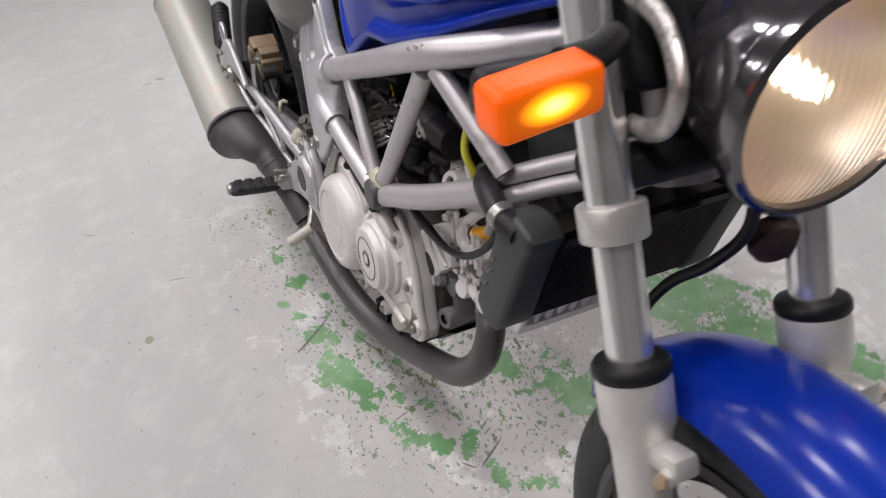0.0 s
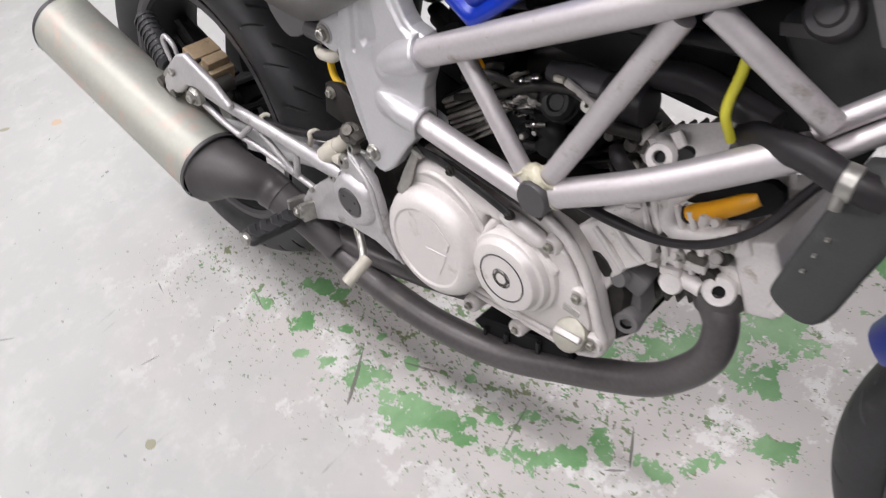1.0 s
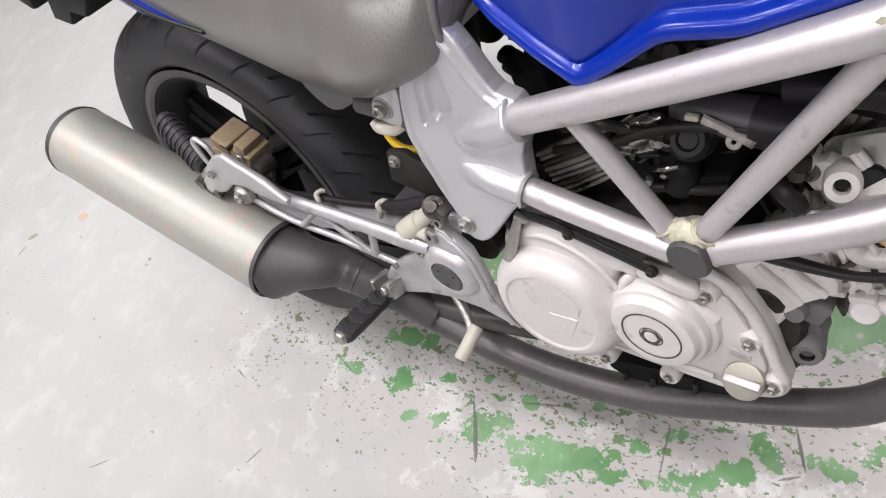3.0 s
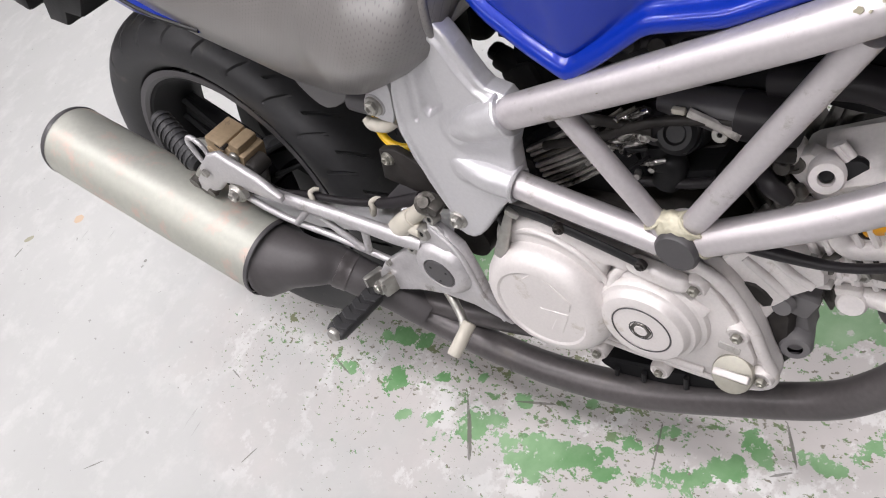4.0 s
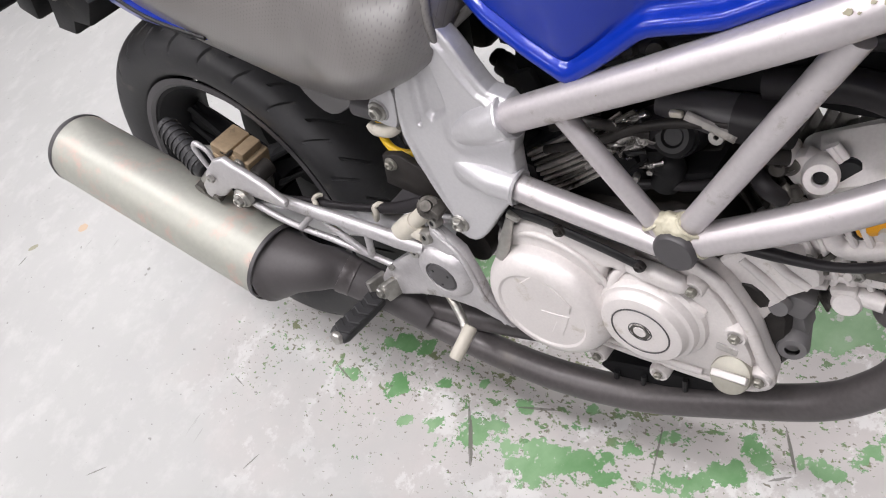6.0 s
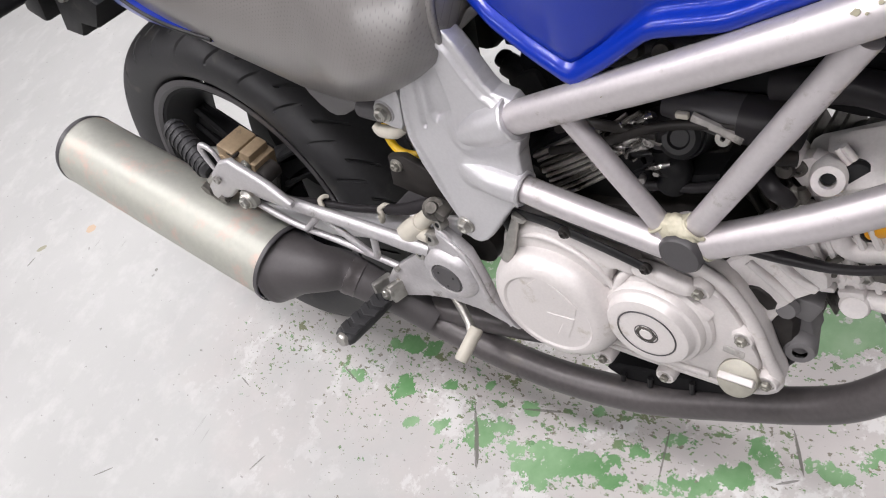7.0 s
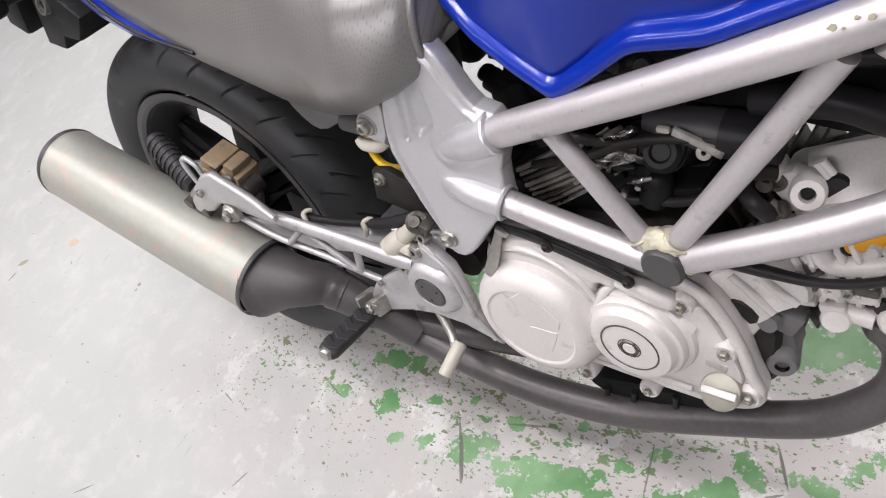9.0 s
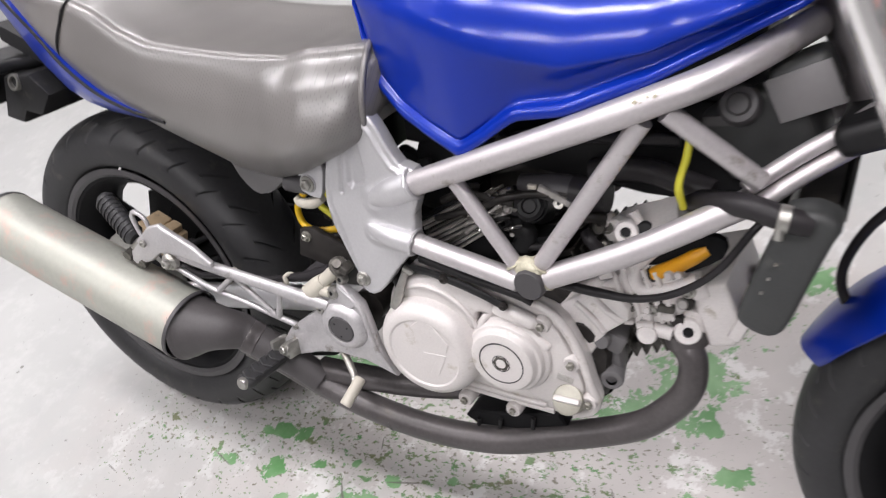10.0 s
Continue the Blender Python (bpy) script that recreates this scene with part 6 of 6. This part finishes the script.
rhose = part("radiator_hose", sweep([(1.000, -0.090, 0.640), (1.030, -0.118, 0.655), (1.065, -0.135, 0.664), (1.098, -0.140, 0.658), (1.122, -0.134, 0.652)], 0.0128, 20), "hose", bike, "thick black radiator hose with a bright clamp")
part("hose_clamp", lathe([(0.0128, -0.006), (0.0141, -0.005), (0.0141, 0.005), (0.0128, 0.006)], (1.098, -0.140, 0.658), (1, 0.05, -0.12), 28, True), "steel", rhose, "bright hose clamp")
part("clamp_screw", lathe([(0, 0.006), (0.005, 0.006), (0.005, -0.006), (0, -0.006)], (1.096, -0.150, 0.646), (0, 0.3, 1), 12), "steel", rhose)
part("lower_hose", sweep([(0.88, -0.07, 0.652), (0.94, -0.075, 0.662), (0.98, -0.085, 0.660), (1.02, -0.09, 0.652)], 0.014, 16), "hose", bike, "black coolant hose")
bottle = part("coolant_bottle", joined(block((0.105, 0.09, 0.090), pose(1.060, -0.025, 0.715, 0, -28, 0), 0.014, 3), block((0.06, 0.05, 0.045), pose(1.095, -0.062, 0.775, 0, -25, 0), 0.010, 3)), "dusk", bike, "black coolant bottle behind the frame")
part("bottle_cap", lathe([(0, 0.016), (0.010, 0.016), (0.012, 0.012), (0.018, 0.012), (0.021, 0.008), (0.021, -0.01), (0, -0.01)], (1.038, -0.072, 0.744), (0, -1, 0.5), 24), "cap", bottle, "dark grey filler cap")
part("bottle_label", block((0.062, 0.004, 0.046), pose(1.098, -0.089, 0.768, 0, -25, 0), 0.002), "label", bottle, "plain grey panel")
part("bottle_tab", block((0.030, 0.004, 0.012), pose(1.018, -0.078, 0.728, 0, -8, 0), 0.002), "cap", bottle)
part("fan_motor", lathe([(0, 0.02), (0.03, 0.02), (0.04, 0.0), (0.04, -0.03), (0, -0.03)], (1.045, 0.0, 0.63), (-0.9, -0.2, 0.3), 24), "black", bike, "black cooling fan motor")
part("sleeved_tube", sweep([(1.000, -0.115, 0.725), (0.999, -0.123, 0.704), (0.992, -0.122, 0.670), (0.995, -0.110, 0.640)], 0.0043, 12), "lime", bike, "yellow-green sleeved tube")
part("plug_lead", sweep([(0.958, -0.084, 0.534), (0.985, -0.085, 0.551), (1.004, -0.083, 0.565), (1.017, -0.078, 0.574)], [0.0085, 0.0095, 0.0090, 0.0070], 12), "orange", bike, "orange spark plug lead")
# flat black slab behind the lead paints the shade of its recess
part("plug_well_shade", slab([(0.944, 0.520), (0.958, 0.518), (1.000, 0.542), (1.034, 0.566), (1.036, 0.590), (1.012, 0.592), (0.968, 0.562), (0.946, 0.540)], -0.081, -0.070, 0.003, 2, 2), "rim", bike, "black slab for the shade in the plug well")
part("plug_boot", sweep([(0.943, -0.074, 0.522), (0.960, -0.084, 0.535)], 0.0105, 14, 0), "hose", bike, "black spark plug boot")
part("side_cable", sweep([(0.840, -0.112, 0.515), (0.867, -0.118, 0.518), (0.903, -0.118, 0.516), (0.951, -0.118, 0.518), (0.996, -0.118, 0.537), (1.036, -0.117, 0.573), (1.067, -0.112, 0.624), (1.085, -0.095, 0.645)], [0.0062, 0.0062, 0.0060, 0.0044, 0.0044, 0.0044, 0.0044, 0.0044], 12), "hose", bike, "thin black cable drooping below the frame")
for pts, r, mat in (
    ([(0.60, -0.118, 0.500), (0.618, -0.120, 0.462), (0.612, -0.115, 0.42)], 0.008, "hose"), ([(0.615, -0.108, 0.508), (0.640, -0.112, 0.490), (0.632, -0.110, 0.455)], 0.007, "hose"),
    ([(0.66, -0.125, 0.522), (0.73, -0.132, 0.512), (0.80, -0.132, 0.500), (0.82, -0.128, 0.49)], 0.0060, "hose"),
    ([(0.72, -0.07, 0.66), (0.80, -0.08, 0.69), (0.90, -0.08, 0.70), (0.98, -0.07, 0.70)], 0.008, "hose"), ([(0.69, -0.10, 0.60), (0.73, -0.11, 0.62), (0.79, -0.10, 0.61)], 0.005, "grime_shade"),
    ([(0.68, -0.105, 0.575), (0.74, -0.11, 0.600), (0.80, -0.105, 0.625), (0.86, -0.10, 0.632)], 0.0045, "grime_shade"),
):
    part("engine_hose", sweep(pts, r, 12), mat, bike, "dark hoses and rods among the engine parts")
carb = part("carburettor", block((0.085, 0.10, 0.07), pose(0.875, -0.01, 0.680, 0, 10, 0), 0.016, 3), "black", bike, "black carburettor body")
box = part("air_box", loft([[(x, y, z) for y, z in ((-w, lo), (w, lo), (w, hi), (-w, hi))] for x, lo, hi, w in ((0.62, 0.66, 0.76, 0.060), (0.72, 0.655, 0.75, 0.070), (0.84, 0.64, 0.76, 0.065), (0.95, 0.63, 0.78, 0.06), (1.06, 0.66, 0.83, 0.05))]), "black", bike, "black air box below the tank")
# added black slabs that hide the bright floor and darken these gaps
part("gap_filler", joined(slab([(0.845, 0.650), (0.90, 0.628), (0.98, 0.622), (1.055, 0.640), (1.075, 0.720), (0.98, 0.745), (0.86, 0.72)], -0.062, 0.075, 0.010, 2, 2), slab([(0.612, 0.575), (0.665, 0.560), (0.735, 0.600), (0.735, 0.690), (0.640, 0.660)], -0.070, 0.02, 0.008, 2)), "rim", box, "black slabs added to darken the gaps below the air box")
part("loom_cover", block((0.055, 0.05, 0.060), pose(0.620, -0.045, 0.545, 0, 20, 0), 0.010, 2), "rim", box, "black loom cover")
part("relay", block((0.05, 0.03, 0.06), pose(0.72, -0.085, 0.705, 0, 15, 10), 0.006), "black", box)
part("wire_loom", sweep([(0.64, -0.09, 0.74), (0.68, -0.10, 0.715), (0.73, -0.105, 0.70), (0.78, -0.10, 0.705)], 0.009, 12), "hose", box)
part("battery_box", block((0.12, 0.13, 0.13), pose(0.53, 0.03, 0.70, 0, 8, 0), 0.012, 2), "black", bike, "black battery box under the seat")
for k, (a, b) in enumerate(zip([(0.6521, 0.5570), (0.6543, 0.5510), (0.6565, 0.5450), (0.6587, 0.5389), (0.6610, 0.5328), (0.6632, 0.5266), (0.6655, 0.5204), (0.6678, 0.5142), (0.6701, 0.5079)], [(0.7303, 0.6084), (0.7338, 0.6026), (0.7373, 0.5968), (0.7408, 0.5910), (0.7444, 0.5851), (0.7479, 0.5792), (0.7388, 0.5707), (0.7402, 0.5642), (0.7417, 0.5577)])):
    rod = [(a[0], -0.094, a[1]), ((a[0] + b[0]) / 2 + 0.002, -0.097, (a[1] + b[1]) / 2 + 0.001), (b[0], -0.094, b[1])]
    part("fin", sweep(rod, 0.0026 if k % 3 else 0.0034, 8, 6, 1.9), "fins" if k % 4 != 2 else "oldcast", rear_barrel, "grey cast cooling fin")
# a black sheet behind the fins, in place of the shade between them
part("barrel_shade", slab([(0.6402, 0.5573), (0.7343, 0.6173), (0.7841, 0.5382), (0.7502, 0.5129), (0.6530, 0.4877)], -0.089, -0.060, 0.004, 2), "rim", rear_barrel, "black sheet for the shade between the fins")
bolt(rear_barrel, (0.781, -0.098, 0.601), (0, -1, 0.2), 0.0048, "cast")
bolt(rear_barrel, (0.732, -0.098, 0.580), (0, -1, 0.2), 0.0042, "cast")
part("v_tray", slab([(0.775, 0.548), (0.838, 0.566), (0.838, 0.548), (0.786, 0.528)], -0.085, 0.02, 0.004, 2), "black", engine, "black tray in the cylinder valley")
part("ignition_wire", sweep([(0.662, -0.060, 0.640), (0.668, -0.062, 0.622), (0.686, -0.066, 0.606), (0.700, -0.066, 0.585)], 0.005, 10), "orange", bike, "orange ignition wire")
for k, (x0, z0, x1, z1) in enumerate(((0.700, 0.636, 0.770, 0.655), (0.870, 0.600, 0.905, 0.605), (0.880, 0.580, 0.900, 0.560), (0.720, 0.615, 0.742, 0.625))):
    part("engine_hose", sweep([(x0, -0.094, z0), ((x0 + x1) / 2, -0.104, (z0 + z1) / 2 + 0.006), (x1, -0.096, z1)], 0.005 + 0.0015 * (k % 3), 10), "grime_shade" if k % 2 else "hose", bike, "dark hoses and rods among the engine parts")
for px, pz, r in ((0.775, 0.686, 0.007), (0.800, 0.688, 0.009), (0.822, 0.690, 0.006), (0.895, 0.589, 0.008), (0.871, 0.590, 0.006)):
    part("connector", lathe([(0, 0.008), (r * 0.8, 0.008), (r, 0.004), (r, -0.02), (0, -0.02)], (px, -0.090, pz), (0.1, -0.9, 0.3), 12), "oldcast", bike, "small grey metal fitting")

# rubber and loom in the opening behind the tank
for size, at, turn in (((0.022, 0.03, 0.080), (0.566, -0.060, 0.655), 8), ((0.040, 0.03, 0.034), (0.646, -0.062, 0.622), -20), ((0.026, 0.02, 0.022), (0.628, -0.066, 0.638), 30), ((0.016, 0.02, 0.014), (0.617, -0.064, 0.646), 15), ((0.024, 0.02, 0.030), (0.664, -0.060, 0.640), 10)):
    part("rubber_pad", block(size, pose(*at, 0, turn, 0), 0.006, 2), "black", box, "black rubber pad")
part("wire_loom", sweep([(0.560, -0.066, 0.690), (0.570, -0.070, 0.650), (0.578, -0.072, 0.615), (0.592, -0.074, 0.590)], 0.006, 10), "hose", box)

# ---- the dark gap between the cylinders: duct, throttle rail, pleated head, caps
duct = part("intake_duct", sweep([(0.7934, -0.085, 0.6325), (0.8201, -0.085, 0.6316), (0.8425, -0.085, 0.6302), (0.8625, -0.085, 0.6287)], [0.0100, 0.0150, 0.0185, 0.0195], 22), "cap", bike, "grey tapered intake duct")
part("duct_hose", sweep([(0.8609, -0.085, 0.6284), (0.8789, -0.085, 0.6276), (0.9047, -0.085, 0.6291)], [0.0208, 0.0208, 0.0200], 22), "hose", duct, "black hose pushed over the duct")
rail = part("throttle_rail", sweep([(0.8257, -0.104, 0.6382), (0.8456, -0.104, 0.6303), (0.8665, -0.104, 0.6209)], 0.0052, 8, 0, 0.5), "fins", bike, "zinc-plated throttle rail")
part("rail_tab", lathe([(0.0022, 0.0015), (0.0062, 0.0015), (0.0068, 0.0), (0.0062, -0.0015), (0.0022, -0.0015)], ((0.8509, -0.105, 0.6212)), (0.1, -0.9, 0.4), 18, True), "steel", rail)
part("rail_clip", block((0.012, 0.006, 0.006), Matrix.Translation(((0.8177, -0.104, 0.6383))), 0.002, 2), "bleach", rail)
for pts in (([(0.7433, -0.096, 0.5978), (0.7560, -0.096, 0.6064), (0.7645, -0.096, 0.6140), (0.7638, -0.096, 0.6220)], [(0.7467, -0.096, 0.5834), (0.7579, -0.096, 0.5941), (0.7686, -0.096, 0.6044), (0.7676, -0.096, 0.6100)], [(0.7552, -0.096, 0.5763), (0.7662, -0.096, 0.5871), (0.7774, -0.096, 0.5956), (0.7766, -0.096, 0.6099)], [(0.7658, -0.096, 0.6101), (0.7743, -0.096, 0.6196), (0.7839, -0.096, 0.6251), (0.7878, -0.096, 0.6286)])):
    part("head_pleat", sweep(pts, [0.0028, 0.0062, 0.0066, 0.0030], 12), "smoked_fins", rear_barrel, "bright oily casting fold")
part("black_cap", lathe([(0, 0.012), (0.008, 0.0125), (0.010, 0.015), (0.0145, 0.0155), (0.0185, 0.012), (0.0190, 0.004), (0.0205, 0.003), (0.0205, -0.04), (0, -0.04)], ((0.8074, -0.085, 0.6011)), (0.1, -0.85, 0.5), 28), "black", rear_barrel, "black rubber cap")
part("cap_band", lathe([(0.0125, -0.005), (0.0134, -0.004), (0.0134, 0.004), (0.0125, 0.005)], ((0.7915, -0.090, 0.6071)), (0.25, -0.5, 0.8), 24, True), "steel", rear_barrel, "worn steel clamp")
part("cap_neck", sweep([(0.7896, -0.088, 0.6243), (0.7909, -0.088, 0.5942)], 0.0124, 18, 0), "hose", rear_barrel)
part("elbow_hose", sweep([(0.7849, -0.085, 0.5888), (0.7848, -0.085, 0.5716), (0.7985, -0.085, 0.5636), (0.7908, -0.085, 0.5418)], 0.0140, 16), "black", rear_barrel, "dark oily elbow")
part("valley_lip", sweep([(0.7644, -0.090, 0.5396), (0.7935, -0.090, 0.5453), (0.8154, -0.090, 0.5483), (0.8402, -0.090, 0.5574)], 0.0050, 12), "hose", engine, "black lip of the valley tray")
boss_plate = part("boss_plate", slab([(0.8950, 0.5916), (0.9133, 0.6003), (0.9312, 0.5931), (0.9463, 0.5774), (0.9062, 0.5535), (0.9079, 0.5652), (0.8966, 0.5795)], -0.086, -0.070, 0.003, 2), "white", front_barrel, "white bracket round the bored boss")
part("plate_bore", lathe([(0.0045, 0.003), (0.0072, 0.003), (0.0080, 0.0), (0.0080, -0.006), (0, -0.006), (0, 0.0), (0.0045, 0.0)], ((0.9028, -0.087, 0.5883)), (0.1, -0.95, 0.3), 20), "oldcast", front_barrel)
part("black_knob", lathe([(0, 0.006), (0.009, 0.006), (0.0115, 0.003), (0.0120, -0.02), (0, -0.02)], ((0.9475, -0.085, 0.5909)), (0.1, -0.9, 0.4), 24), "black", front_barrel, "round black rubber knob")
for pts in (([(0.9307, -0.084, 0.6119), (0.9405, -0.084, 0.5984)], [(0.9348, -0.084, 0.6146), (0.9434, -0.084, 0.6029)])):
    part("boss_rib", sweep(pts, 0.0034, 10, 0), "white", front_barrel)
part("cam_lid", block((0.066, 0.050, 0.022), pose(0.9548, -0.0720, 0.5950, 38, -22, 0), 0.005, 2), "white", front_barrel, "white painted cam cover")
for pts in (([(0.8875, -0.092, 0.5695), (0.8922, -0.092, 0.5598), (0.8937, -0.092, 0.5447)], [(0.8986, -0.092, 0.5721), (0.9050, -0.092, 0.5630), (0.9034, -0.092, 0.5495)], [(0.9080, -0.092, 0.5722), (0.9100, -0.092, 0.5642), (0.9081, -0.092, 0.5573)])):
    part("dark_rib", sweep(pts, [0.0035, 0.0055, 0.0035], 10), "oldcast", front_barrel)

rng = random.Random(7)
for k in range(26):      # nuts, lugs and rod ends among the castings
    x, z = rng.uniform(0.715, 0.800), rng.uniform(0.555, 0.628)
    y = -0.097 - 0.008 * rng.random()
    r = rng.uniform(0.0018, 0.0042)
    if k % 2:
        bm = lathe([(0, 0.005), (r * 0.75, 0.005), (r, 0.002), (r, -0.012), (0, -0.012)], (x, y, z), (rng.uniform(-0.5, 0.5), -0.9, rng.uniform(-0.2, 0.6)), 8)
    else:
        d = Vector((rng.uniform(0.006, 0.016), 0, rng.uniform(-0.002, 0.012)))
        bm = sweep([Vector((x, y, z)) - d, Vector((x, y - 0.004, z + 0.002)), Vector((x, y, z)) + d], r * 0.8, 8)
    part("fitting", bm, ("smoked_fins", "black", "oldcast", "rim", "fins")[k % 5], rear_barrel)
for k in range(16):
    x, z = rng.uniform(0.895, 1.000), rng.uniform(0.462, 0.560)
    tone = ("case", "cast", "oldcast", "case")[k % 4]
    r = rng.uniform(0.0035, 0.007)
    bm = lathe([(0, 0.006), (r * 0.75, 0.006), (r, 0.003), (r, -0.012), (0, -0.012)], (x, -0.094, z), (rng.uniform(-0.3, 0.3), -0.95, rng.uniform(0, 0.4)), 12) if k % 2 else \
        block((rng.uniform(0.010, 0.022), 0.010, rng.uniform(0.005, 0.010)), Matrix.Translation((x, -0.092, z)) @ Matrix.Rotation(rng.uniform(-0.9, 0.1), 4, "Y"), 0.002, 2)
    part("fitting", bm, tone, front_barrel)
